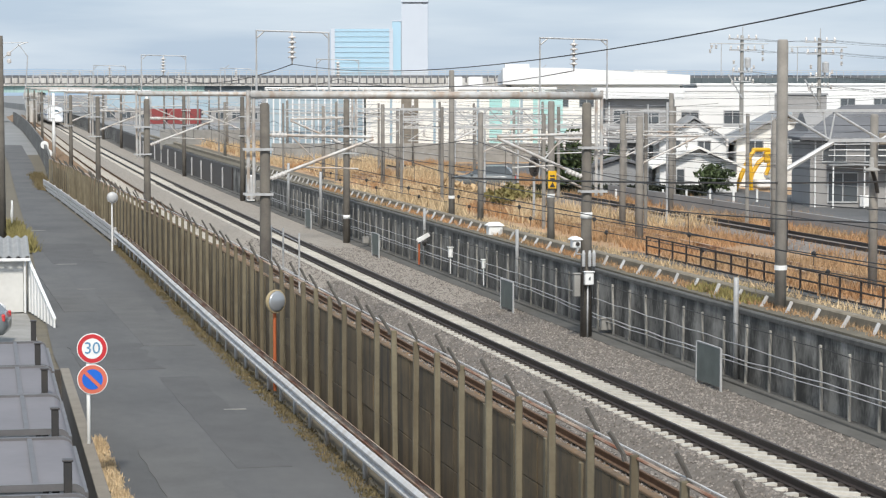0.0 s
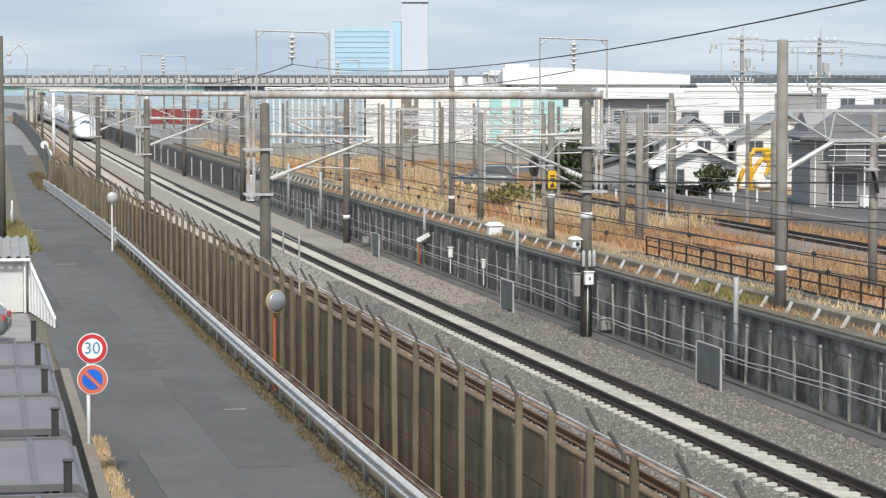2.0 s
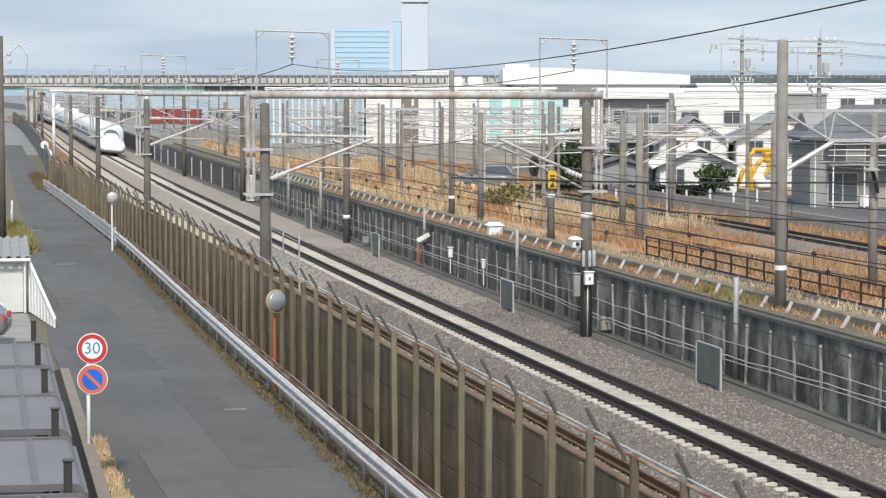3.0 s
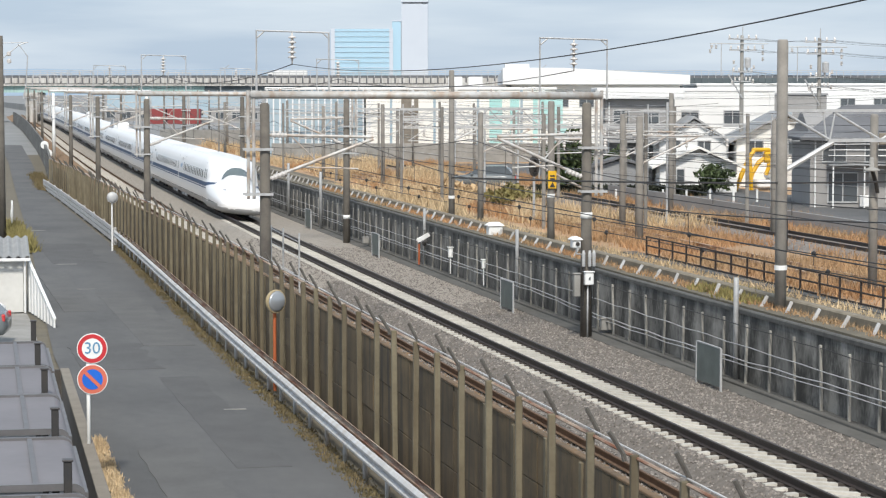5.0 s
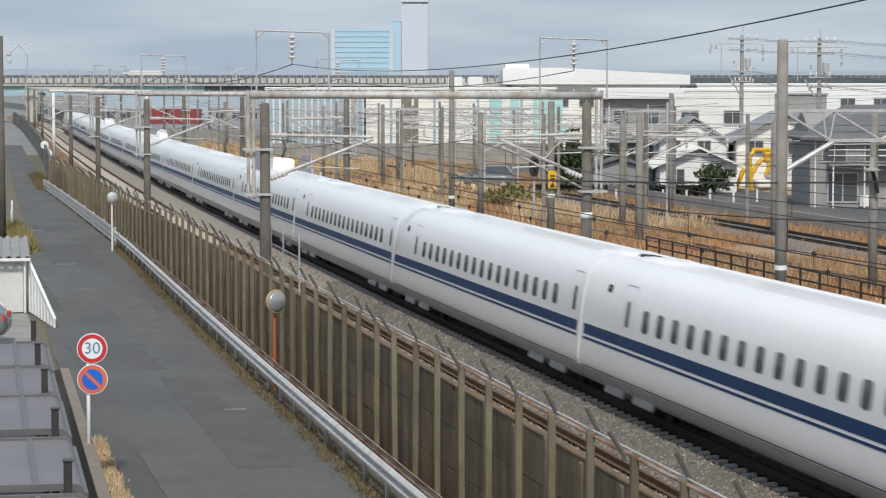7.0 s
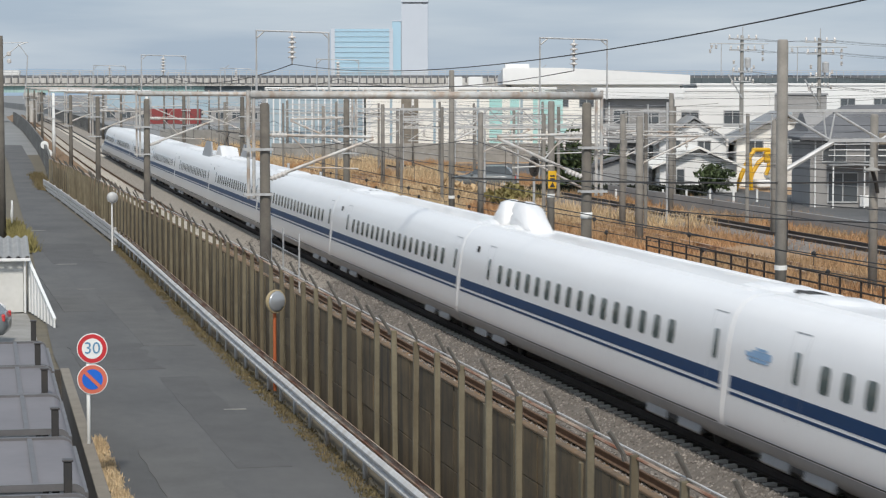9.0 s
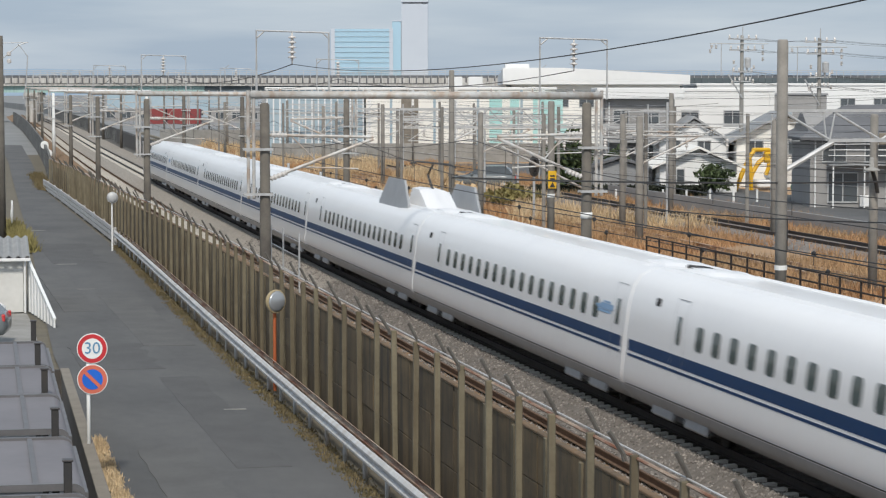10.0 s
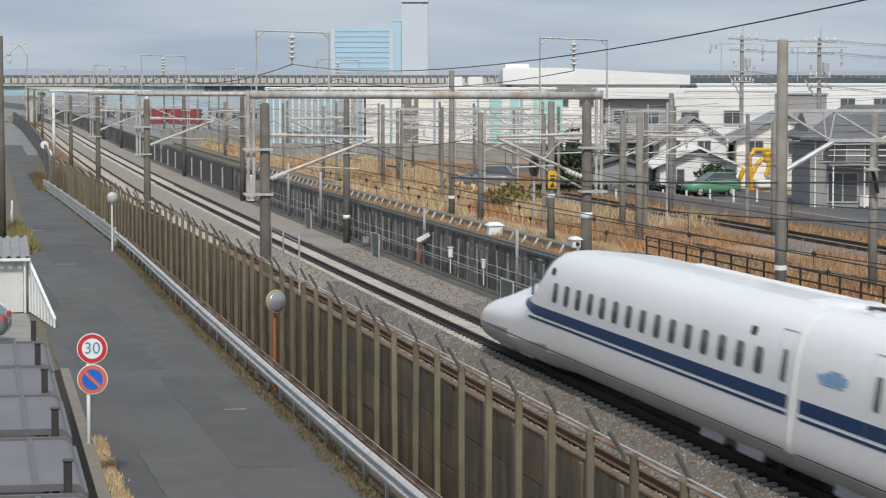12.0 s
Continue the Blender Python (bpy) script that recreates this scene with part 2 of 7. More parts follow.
def spline(xs, ys):
    n = len(xs)
    a = np.zeros((n, n))
    b = np.zeros(n)
    a[0, 0] = a[-1, -1] = 1
    for i in range(1, n - 1):
        h0, h1 = xs[i] - xs[i - 1], xs[i + 1] - xs[i]
        a[i, i - 1], a[i, i], a[i, i + 1] = h0, 2 * (h0 + h1), h1
        b[i] = 6 * ((ys[i + 1] - ys[i]) / h1 - (ys[i] - ys[i - 1]) / h0)
    m = np.linalg.solve(a, b)

    def at(x):
        i = int(np.clip(np.searchsorted(xs, x) - 1, 0, n - 2))
        h, t0, t1 = xs[i + 1] - xs[i], xs[i + 1] - x, x - xs[i]
        return float((m[i] * t0 ** 3 + m[i + 1] * t1 ** 3) / (6 * h) + (ys[i] / h - m[i] * h / 6) * t0 + (ys[i + 1] / h - m[i + 1] * h / 6) * t1)
    return at


cx = spline(KNOT_Y, KNOT_X)


def cz(y):
    """The rise of the line and the land beside it, away from the viewer."""
    q = (min(y, 620) - 215) / 30
    return 0.0045 * 30 * (math.log1p(math.exp(q)) if q < 30 else q)


def slope(y):
    return (cx(y + 0.5) - cx(y - 0.5))


def at(lat, y, z=0.0):
    """The place lat metres to the right of the far track's centre line, at the station y."""
    d = slope(y)
    n = math.hypot(1, d)
    return Vector((cx(y) + lat / n, y - lat * d / n, z + cz(y)))


CANT = radians(5.74)
NEAR = -3.85        # centre of the nearer track


def stand(lat, y, z=0.0, turn=0.0):
    """A pose on the line: local y along the track, x to the right."""
    return pose(*at(lat, y, z), 0, 0, turn - math.degrees(math.atan(slope(y))))


# ---- mesh helpers ----
def mesh_of(name, bm, material, smooth=False):
    me = bpy.data.meshes.new(name)
    bm.to_mesh(me)
    bm.free()
    for m in (material if isinstance(material, (list, tuple)) else [material]):
        me.materials.append(m)
    if smooth:
        me.polygons.foreach_set("use_smooth", [True] * len(me.polygons))
    return me


def part(name, bm, material, parent, label="", m=None, smooth=False):
    ob = new(name, mesh_of(name, bm, material, smooth))
    ob.parent = parent
    if m is not None:
        ob.matrix_basis = m
    if label:
        ob["label"] = label
    return ob


def again(name, me, parent, m):
    ob = new(name, me)
    ob.parent = parent
    ob.matrix_basis = m
    return ob


def thing(name, m, label, category, group="", kind=""):
    ob = new(name)
    ob.empty_display_size = 0.2
    ob.matrix_basis = m
    return tagged(ob, label, category, group, kind)


def box(bm, x0, y0, z0, x1, y1, z1, m=None, bevel=0.0):
    pts = [(x, y, z) for z in (z0, z1) for y in (y0, y1) for x in (x0, x1)]
    if bevel <= 0:
        v = [bm.verts.new((m @ Vector(p)) if m else p) for p in pts]
        for f in ((0, 2, 3, 1), (4, 5, 7, 6), (0, 1, 5, 4), (2, 6, 7, 3), (0, 4, 6, 2), (1, 3, 7, 5)):
            bm.faces.new([v[i] for i in f])
        return
    b = min(bevel, (x1 - x0) / 2.2, (y1 - y0) / 2.2, (z1 - z0) / 2.2)
    rings = []
    for z, q in ((z0, b), (z0 + b, 0), (z1 - b, 0), (z1, b)):
        r = [(x0 + b, y0 + q), (x1 - b, y0 + q), (x1 - q, y0 + b), (x1 - q, y1 - b), (x1 - b, y1 - q), (x0 + b, y1 - q), (x0 + q, y1 - b), (x0 + q, y0 + b)]
        rings.append([bm.verts.new((m @ Vector((*p, z))) if m else (*p, z)) for p in r])
    skin(bm, rings)


def skin(bm, rings, closed=True, caps=True):
    for a, b in zip(rings, rings[1:]):
        n = len(a)
        for i in range(n if closed else n - 1):
            j = (i + 1) % n
            bm.faces.new((a[i], a[j], b[j], b[i]))
    if caps and closed:
        bm.faces.new(rings[0][::-1])
        bm.faces.new(rings[-1])


def tube(bm, pts, radius, sides=8, caps=True):
    """A round bar through the points; radius a number or one for each point."""
    pts = [Vector(p) for p in pts]
    rad = radius if isinstance(radius, (list, tuple)) else [radius] * len(pts)
    rings = []
    for i, p in enumerate(pts):
        d = (pts[min(i + 1, len(pts) - 1)] - pts[max(i - 1, 0)]).normalized()
        side = d.cross(Vector((0, 0, 1)) if abs(d.z) < 0.95 else Vector((0, 1, 0))).normalized()
        up = side.cross(d)
        rings.append([bm.verts.new(p + rad[i] * (math.cos(a) * side + math.sin(a) * up)) for a in (2 * math.pi * k / sides for k in range(sides))])
    skin(bm, rings, True, caps)


def lathe(bm, profile, sides=16, m=None):
    rings = []
    for r, z in profile:
        ring = []
        for k in range(sides):
            a = 2 * math.pi * k / sides
            p = Vector((r * math.cos(a), r * math.sin(a), z))
            ring.append(bm.verts.new(m @ p if m else p))
        rings.append(ring)
    skin(bm, rings)


def sweep(bm, profile, stations, closed=True, caps=True):
    """A cross-section of (lat, z) carried along the line of the track."""
    rings = []
    for y in stations:
        rings.append([bm.verts.new(at(a, y, z)) for a, z in profile])
    skin(bm, rings, closed, caps and closed)


def steps(a, b, d):
    n = max(1, int(round((b - a) / d)))
    return [a + (b - a) * i / n for i in range(n + 1)]


def wire(bm, p, q, sag, radius=0.012, n=14):
    p, q = Vector(p), Vector(q)
    tube(bm, [p.lerp(q, k / n) - Vector((0, 0, 4 * sag * (k / n) * (1 - k / n))) for k in range(n + 1)], radius, 5)

# ---- ground, road, track bed ----
ROAD_Z, BED_Z, FIELD_Z = -0.30, -0.62, 1.55


def ground():
    bm = bmesh.new()
    lats = [-1500, -400, -120, -40, -20, -12, -8.6, -7.9, -7.6, -7.2, 0, 4.8, 5.08, 5.12, 8, 12, 18, 26, 40, 70, 120, 250, 500, 1200, 2500]
    ys = [-120, -60, -20] + steps(0, 600, 12) + [700, 900, 1300, 2000, 3200, 4600]
    rows = []
    for y in ys:
        row = []
        for a in lats:
            z = ROAD_Z - 0.06 if a < -7.7 else (BED_Z - 0.04 if a < 5.1 else FIELD_Z)
            yy = min(y, 700)
            p = at(max(-60, min(a, 60)), yy, z)
            p.x += a - max(-60, min(a, 60))
            p.y += y - yy
            row.append(bm.verts.new(p))
        rows.append(row)
    skin(bm, rows, False)
    for f in bm.faces:
        c = f.calc_center_median()
        f.material_index = 2 if c.y > 285 or c.x > 62 else (0 if c.x < cx(min(700, c.y)) + 6.6 else 1 if c.x > cx(min(700, c.y)) + 5.05 else 0)
    ob = new("ground", mesh_of("ground", bm, [SOIL, FIELD, URBAN]))
    tagged(ob, "bare brown soil and dry field ground", "ground", kind="structure")


def road():
    bm = bmesh.new()
    rows = []
    for y in steps(-20, 330, 5):
        right = guard_lat(y) - 0.22 if y < 186 else float(np.interp(y, [186, 262, 330], [-10.3, -9.6, -9.4]))
        left = np.interp(y, [-20, 45, 70, 98, 124, 152, 262, 330], [-13.6, -13.55, -13.7, -13.25, -12.9, -12.75, -11.2 - 0.9, -12.4])
        left = min(left, right - 2.2)
        rows.append([bm.verts.new(at(left + (right - left) * k / 4, y, ROAD_Z + (0.02 if k in (1, 2, 3) else 0))) for k in range(5)])
    skin(bm, rows, False)
    ob = new("road", mesh_of("road", bm, ASPHALT))
    tagged(ob, "worn grey asphalt road beside the railway", "road", kind="structure")


def bed_profile(k):
    """Ballast height at lat k."""
    best = BED_Z
    for c in (NEAR, 0.0):
        u = k - c
        if abs(u) < 1.5:
            z = (-0.25 if abs(u) < 1.3 else -0.225) - u * math.tan(CANT)
        else:
            z = -0.225 - math.copysign(1.5, u) * math.tan(CANT) - (abs(u) - 1.5) * 0.42
        best = max(best, z)
    return best


def track_bed():
    bm = bmesh.new()
    lats = steps(-7.2, 4.2, 0.3)
    rows = [[bm.verts.new(at(k, y, bed_profile(k) + 0.02 * noise.noise(Vector((k * 2, y * 2, 0))))) for k in lats] for y in steps(0, 120, 0.6) + steps(122, 640, 4)]
    skin(bm, rows, False)
    for f in bm.faces:
        c = f.calc_center_median()
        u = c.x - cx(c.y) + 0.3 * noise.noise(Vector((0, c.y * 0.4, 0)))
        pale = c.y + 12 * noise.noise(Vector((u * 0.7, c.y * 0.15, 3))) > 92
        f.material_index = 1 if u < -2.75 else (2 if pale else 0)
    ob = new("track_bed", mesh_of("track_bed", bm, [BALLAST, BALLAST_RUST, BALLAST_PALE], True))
    tagged(ob, "crushed grey stone ballast of the railway bed", "ballast", kind="structure")


RAIL_SECTION = [(-0.0725, -0.174), (0.0725, -0.174), (0.0725, -0.163), (0.012, -0.145), (0.009, -0.05), (0.0325, -0.036), (0.0325, -0.006), (0.026, 0),
                (-0.026, 0), (-0.0325, -0.006), (-0.0325, -0.036), (-0.009, -0.05), (-0.012, -0.145), (-0.0725, -0.163)]


def track(centre, label):
    t = thing("railway_track", pose(0, 0, 0), label, "railway track", "tracks of the line", "structure")
    for side in (-0.75, 0.75):
        bm = bmesh.new()
        prof = [(centre + side * math.cos(CANT) + a, -side * math.sin(CANT) + z) for a, z in RAIL_SECTION]
        sweep(bm, prof, steps(0, 120, 3) + steps(125, 640, 5))
        for f in bm.faces:
            f.material_index = 1 if f.normal.z > 0.9 and len(f.verts) == 4 and f.calc_center_median().z > at(0, f.calc_center_median().y).z + (-side * math.sin(CANT)) - 0.01 else 0
        bm.normal_update()
        for f in bm.faces:
            c = f.calc_center_median()
            f.material_index = 1 if f.normal.z > 0.9 and c.z - cz(c.y) > -side * math.sin(CANT) - 0.01 else 0
        part("rail", bm, [RAIL, RAILTOP] if centre == 0 else [RAIL_RUST, RAIL_RUST], t, "dark steel rail with a bright worn top" if centre == 0 else "rusty brown rail")
    return t


def sleeper_mesh():
    bm = bmesh.new()
    rings = []
    for y, w, h in ((-1.2, 0.12, 0.15), (-0.96, 0.125, 0.19), (-0.54, 0.12, 0.19), (-0.4, 0.11, 0.185), (0.4, 0.11, 0.185), (0.54, 0.12, 0.19), (0.96, 0.125, 0.19), (1.2, 0.12, 0.15)):
        rings.append([bm.verts.new((y, -w, -0.2)), bm.verts.new((y, w, -0.2)), bm.verts.new((y, w * 0.8, h - 0.2)), bm.verts.new((y, -w * 0.8, h - 0.2))][::-1])
    skin(bm, rings)
    bmesh.ops.recalc_face_normals(bm, faces=bm.faces)
    for f in bm.faces:
        f.material_index = 1 if 0.53 < abs(f.calc_center_median().x) < 0.97 else 0
    return mesh_of("sleeper", bm, [SLEEPER, SEAT])


# ---- train ----
HALF, SIDES = 1.68, 56


def power(t, n):
    return math.copysign(abs(t) ** n, t)


def radial(theta, w, up, down, n_up, n_down):
    """Distance from the section's middle to a rounded box, in the direction theta."""
    c, s = abs(math.cos(theta)), math.sin(theta)
    hgt, n = (up, n_up) if s >= 0 else (down, n_down)
    return ((c / w) ** n + (abs(s) / hgt) ** n) ** (-1 / n)


MID = 1.18      # height of the section's middle over the rail


def full_section(theta):
    return radial(theta, HALF, 3.45 - MID, MID - 0.20, 5.2, 3.3)


NOSE_D = [0, 0.12, 0.4, 0.9, 1.6, 2.5, 3.5, 4.4, 5.2, 6.0, 6.8, 7.8, 9.0, 10.7]
NOSE_W = [0.70, 1.02, 1.26, 1.43, 1.54, 1.61, 1.65, 1.67, 1.68, 1.68, 1.68, 1.68, 1.68, 1.68]       # fenders: half width
NOSE_F = [0.82, 1.02, 1.18, 1.36, 1.52, 1.66, 1.76, 1.84, 1.92, 2.04, 2.25, 2.75, 3.2, 3.4]          # fenders: top
NOSE_T = [0.82, 1.03, 1.22, 1.44, 1.65, 1.88, 2.11, 2.36, 2.66, 2.98, 3.22, 3.35, 3.43, 3.45]       # cab: top
NOSE_C = [0.5, 0.72, 0.92, 1.04, 1.10, 1.12, 1.11, 1.09, 1.08, 1.12, 1.2, 1.33, 1.45, 1.6]          # cab: half width
NOSE_B = [0.55, 0.32, 0.24, 0.19, 0.17, 0.17, 0.18, 0.22, 0.22, 0.22, 0.22, 0.22, 0.22, 0.22]      # underside


def nose_point(d, theta):
    if d >= 10.7:
        r, mid = full_section(theta), MID
    else:
        w, ft, tt, cw, b = (float(np.interp(d, NOSE_D, q)) for q in (NOSE_W, NOSE_F, NOSE_T, NOSE_C, NOSE_B))
        mid = float(np.interp(d, [0, 0.9, 6, 10.7], [0.74, 0.8, 0.95, MID]))
        ra = radial(theta, w, max(ft - mid, 0.03), mid - b, 2.6, 3.2 + min(d, 6) * 0.3)
        rb = radial(theta, cw, max(tt - mid, 0.03), 0.1, 2.4, 2)
        k = 14
        r = (ra ** k + rb ** k) ** (1 / k) if math.sin(theta) > 0 else ra
        mix = min(1, max(0, (d - 5.7) / 4.2))
        mix = mix * mix * (3 - 2 * mix)
        r = r * (1 - mix) + full_section(theta) * mix
    return r * math.cos(theta), mid + r * math.sin(theta)


def loft_body(bm, length, nose):
    """A car body from y = 0 (front, the nose's tip) to y = length."""
    ds = ([0.0, 0.05] + steps(0.12, 10.7, 0.3) + [length - 0.3, length - 0.06, length - 0.05, length - 0.035, length - 0.03]) if nose else [0.03, 0.035, 0.05, 0.06, 0.3, length - 0.3, length - 0.06, length - 0.05, length - 0.035, length - 0.03]
    rings = []
    for i, d in enumerate(ds):
        ring = []
        for k in range(SIDES):
            th = 2 * math.pi * (k + 0.5) / SIDES - math.pi / 2
            u, z = nose_point(d, th) if nose else (full_section(th) * math.cos(th), MID + full_section(th) * math.sin(th))
            end = (not nose and i in (0,)) or i == len(ds) - 1
            q = 0.985 if end else 1.0
            ring.append(bm.verts.new((u * q, d, MID + (z - MID) * q)))
        rings.append(ring)
    skin(bm, rings)
    bmesh.ops.recalc_face_normals(bm, faces=bm.faces)
    bm.normal_update()
    for f in bm.faces:
        c = f.calc_center_median()
        f.material_index = 1 if c.z < (0.74 if not nose or c.y > 2.5 else 0.52 + 0.088 * c.y) else 0


def side_u(z, d=99.0, nose=False):
    """Half width of the body at the height z."""
    lo, hi = -math.pi / 2, math.pi / 2
    for _ in range(40):
        m = (lo + hi) / 2
        zz = nose_point(d, m)[1] if nose else MID + full_section(m) * math.sin(m)
        lo, hi = (m, hi) if zz < z else (lo, m)
    return nose_point(d, lo)[0] if nose else full_section(lo) * math.cos(lo)


def band(bm, z0, z1, y0, y1, side, off=0.006, dz=4, nose=False, ny=1, taper=None):
    """A strip that follows the body's side."""
    rows = []
    for j in range(ny + 1):
        y = y0 + (y1 - y0) * j / ny
        a, b = (z0, z1) if taper is None else (z0 + taper(y) * (z1 - z0), z1 + 0.10 * taper(y))
        rows.append([bm.verts.new((side * (side_u(a + (b - a) * i / dz, y, nose) + off), y, a + (b - a) * i / dz)) for i in range(dz + 1)])
    skin(bm, rows, False)


def pane_mesh(w, z0, z1, side, material, off=0.008):
    """A rounded pane set on the body's side, centred on y = 0."""
    bm = bmesh.new()
    c = 0.09 if w > 0.3 and z1 - z0 > 0.4 else 0.04
    cols = [(-w / 2, c), (-w / 2 + c * 0.3, c * 0.3), (-w / 2 + c, 0), (w / 2 - c, 0), (w / 2 - c * 0.3, c * 0.3), (w / 2, c)]
    rows = [[bm.verts.new((side * (side_u(a) + off), y, a)) for a in [z0 + q + (z1 - z0 - 2 * q) * i / 3 for i in range(4)]] for y, q in cols]
    skin(bm, rows, False)
    return mesh_of("window", bm, material, True)


WINDOW = {s: pane_mesh(0.48, 1.97, 2.48, s, TRAIN_GLASS) for s in (-1, 1)}
DOORWIN = {s: pane_mesh(0.28, 1.98, 2.58, s, TRAIN_GLASS, 0.012) for s in (-1, 1)}
LAMPWIN = {s: pane_mesh(0.34, 2.66, 2.84, s, TRAIN_GAP) for s in (-1, 1)}


def door_mesh(side):
    bm = bmesh.new()
    for a, b, off in ((-0.40, -0.385, 0.007), (0.385, 0.40, 0.007)):
        band(bm, 1.25, 2.95, a, b, side, off, 6)
    band(bm, 2.93, 2.95, -0.4, 0.4, side, 0.007, 1)
    return mesh_of("door", bm, TRAIN_GREY)


DOOR = {s: door_mesh(s) for s in (-1, 1)}


def bogie_mesh():
    bm = bmesh.new()
    box(bm, -1.25, -1.6, 0.35, 1.25, 1.6, 0.75, bevel=0.05)
    for y in (-1.25, 1.25):
        for x in (-0.75, 0.75):
            lathe(bm, [(0.1, -0.07), (0.43, -0.07), (0.43, 0.05), (0.45, 0.07), (0.1, 0.07)], 20, pose(x, y, 0.43, 0, 90, 0))
    for x in (-1.3, 1.3):
        box(bm, x - 0.12, -1.9, 0.3, x + 0.12, 1.9, 0.55, bevel=0.04)
    return mesh_of("bogie", bm, BOGIE)


def cover_mesh():
    bm = bmesh.new()
    box(bm, -0.05, -0.75, 0.26, 0.05, 0.75, 0.56, bevel=0.04)
    return mesh_of("bogie_cover", bm, TRAIN_SKIRT)


BOGIE_ME, COVER_ME = bogie_mesh(), cover_mesh()


def roof_gear(bm, y0, y1):
    """A low rounded housing on the roof."""
    rings = []
    for y, q in ((y0, 0.02), (y0 + 0.5, 0.8), (y0 + 0.9, 1), (y1 - 0.9, 1), (y1 - 0.5, 0.8), (y1, 0.02)):
        rings.append([bm.verts.new((u, y, 3.41 + z * q)) for u, z in ((-0.75, -0.1), (-0.62, 0.10), (-0.4, 0.15), (0.4, 0.15), (0.62, 0.10), (0.75, -0.1))])
    skin(bm, rings)


EMBLEM = mat("emblem_blue", (0.26, 0.42, 0.62), (0.20, 0.35, 0.56), 0.4)
CARS = []


def train_car(index):
    lead, tail = index == 0, index == 15
    nose = lead or tail
    length = 27.35 if nose else 25.0
    label = ("white end car with a long drooping nose and blue stripe" if nose else "white passenger car with a blue stripe and small windows")
    if index in (4, 11):
        label = "white passenger car with grey shields round its roof gear"
    c = thing("train_car", pose(0, 0, 0), label, "train car", "coupled cars of one train")
    bm = bmesh.new()
    loft_body(bm, length, nose)
    body = part("body", bm, [TRAIN_WHITE, TRAIN_SKIRT], c, smooth=True)
    for f in body.data.polygons:
        if f.center.y > length - 0.07 or (not nose and f.center.y < 0.07):
            f.use_smooth = False
    # stripes and the fine dark line over the skirt
    start = 5.7 if nose else 0.3
    for s in (-1, 1):
        bm = bmesh.new()
        if nose:
            band(bm, 1.50, 1.755, start, 11.0, s, 0.008, 4, True, 18, lambda y: max(0, 1 - (y - start) / 2.2) * 0.92)
            band(bm, 1.50, 1.755, 11.0, length - 0.3, s, 0.008)
        else:
            band(bm, 1.50, 1.755, start, length - 0.3, s, 0.006)
        part("wide_stripe", bm, TRAIN_BLUE, c, "wide dark blue stripe")
        bm = bmesh.new()
        if nose:
            band(bm, 1.375, 1.435, 7.4, 11.0, s, 0.008, 1, True, 10)
        band(bm, 1.375, 1.435, 11.0 if nose else 0.3, length - 0.3, s, 0.006, 1)
        part("narrow_stripe", bm, TRAIN_BLUE, c, "narrow dark blue stripe")
        bm = bmesh.new()
        band(bm, 0.725, 0.75, 11.0 if nose else 0.3, length - 0.3, s, 0.004, 1)
        if nose:
            band(bm, 0.725, 0.75, 2.5, 11.0, s, 0.004, 1, True, 20)
        part("skirt_joint", bm, TRAIN_GAP, c, "dark joint line over the skirt")
    first, last, n = (9.9, 25.3, 15) if tail else ((10.2, 22.4, 12) if lead else (2.7, length - 5.2, 17))
    if index == 7:
        first, n = 3.77, 16
    for s in (-1, 1):
        for k in range(n):
            again("window", WINDOW[s], c, pose(0, first + (last - first) * k / (n - 1), 0))
        for y in ([7.65, 26.7] if tail else ([8.65, length - 3.8] if lead else [0.78, length - 3.8])):
            d = again("door", DOOR[s], c, pose(0, y, 0))
            again("door_window", DOORWIN[s], d, pose(0, 0, 0))
        if index not in (6, 14):
            again("side_display", LAMPWIN[s], c, pose(0, 24.8 if tail else length - 2.1, 0))
        if tail:
            again("side_display", LAMPWIN[s], c, pose(0, 9.4, 0))
        if lead:
            again("crew_window", DOORWIN[s], c, pose(0, 7.6, -0.02))
        if index in (0, 6, 10, 14):
            bm = bmesh.new()
            yy = 1.9 if index == 10 else length - 1.75
            band(bm, 2.16, 2.23, yy - 0.55, yy + 0.55, s, 0.010, 2)
            band(bm, 2.24, 2.38, yy - 0.70, yy + 0.40, s, 0.010, 2)
            band(bm, 2.24, 2.33, yy + 0.42, yy + 0.70, s, 0.010, 2)
            band(bm, 2.39, 2.44, yy - 0.45, yy + 0.15, s, 0.010, 1)
            part("emblem", bm, EMBLEM, c, "pale blue emblem shape")
        bm = bmesh.new()
        rings = []
        for y, q in ((12.5 if nose else 0.4, 0.0), (13.5 if nose else 1.0, 1.0), (length - 1.0, 1.0), (length - 0.4, 0.0)):
            rings.append([bm.verts.new((s * (0.98 + a), y, 3.38 + b * q)) for a, b in ((-0.12, 0.0), (-0.06, 0.09), (0.05, 0.085), (0.14, -0.02))])
        skin(bm, rings)
        bmesh.ops.recalc_face_normals(bm, faces=bm.faces)
        part("roof_ridge", bm, TRAIN_WHITE, c)
    for y in ((5.6, length - 3.75) if nose else (3.75, length - 3.75)):
        again("bogie", BOGIE_ME, c, pose(0, y, 0))
        for s in (-1, 1):
            for dy in (-1.15, 1.15):
                again("bogie_cover", COVER_ME, c, pose(s * 1.49, y + dy, 0, 0, -s * 10, 0))
    for y0, y1 in (([] if nose else [(0.45, 2.7)]) + [(length - 2.7, length - 0.45)]):
        bm = bmesh.new()
        roof_gear(bm, y0, y1)
        bmesh.ops.recalc_face_normals(bm, faces=bm.faces)
        part("joint_fairing", bm, TRAIN_WHITE, c, "low white fairing at the roof joint")
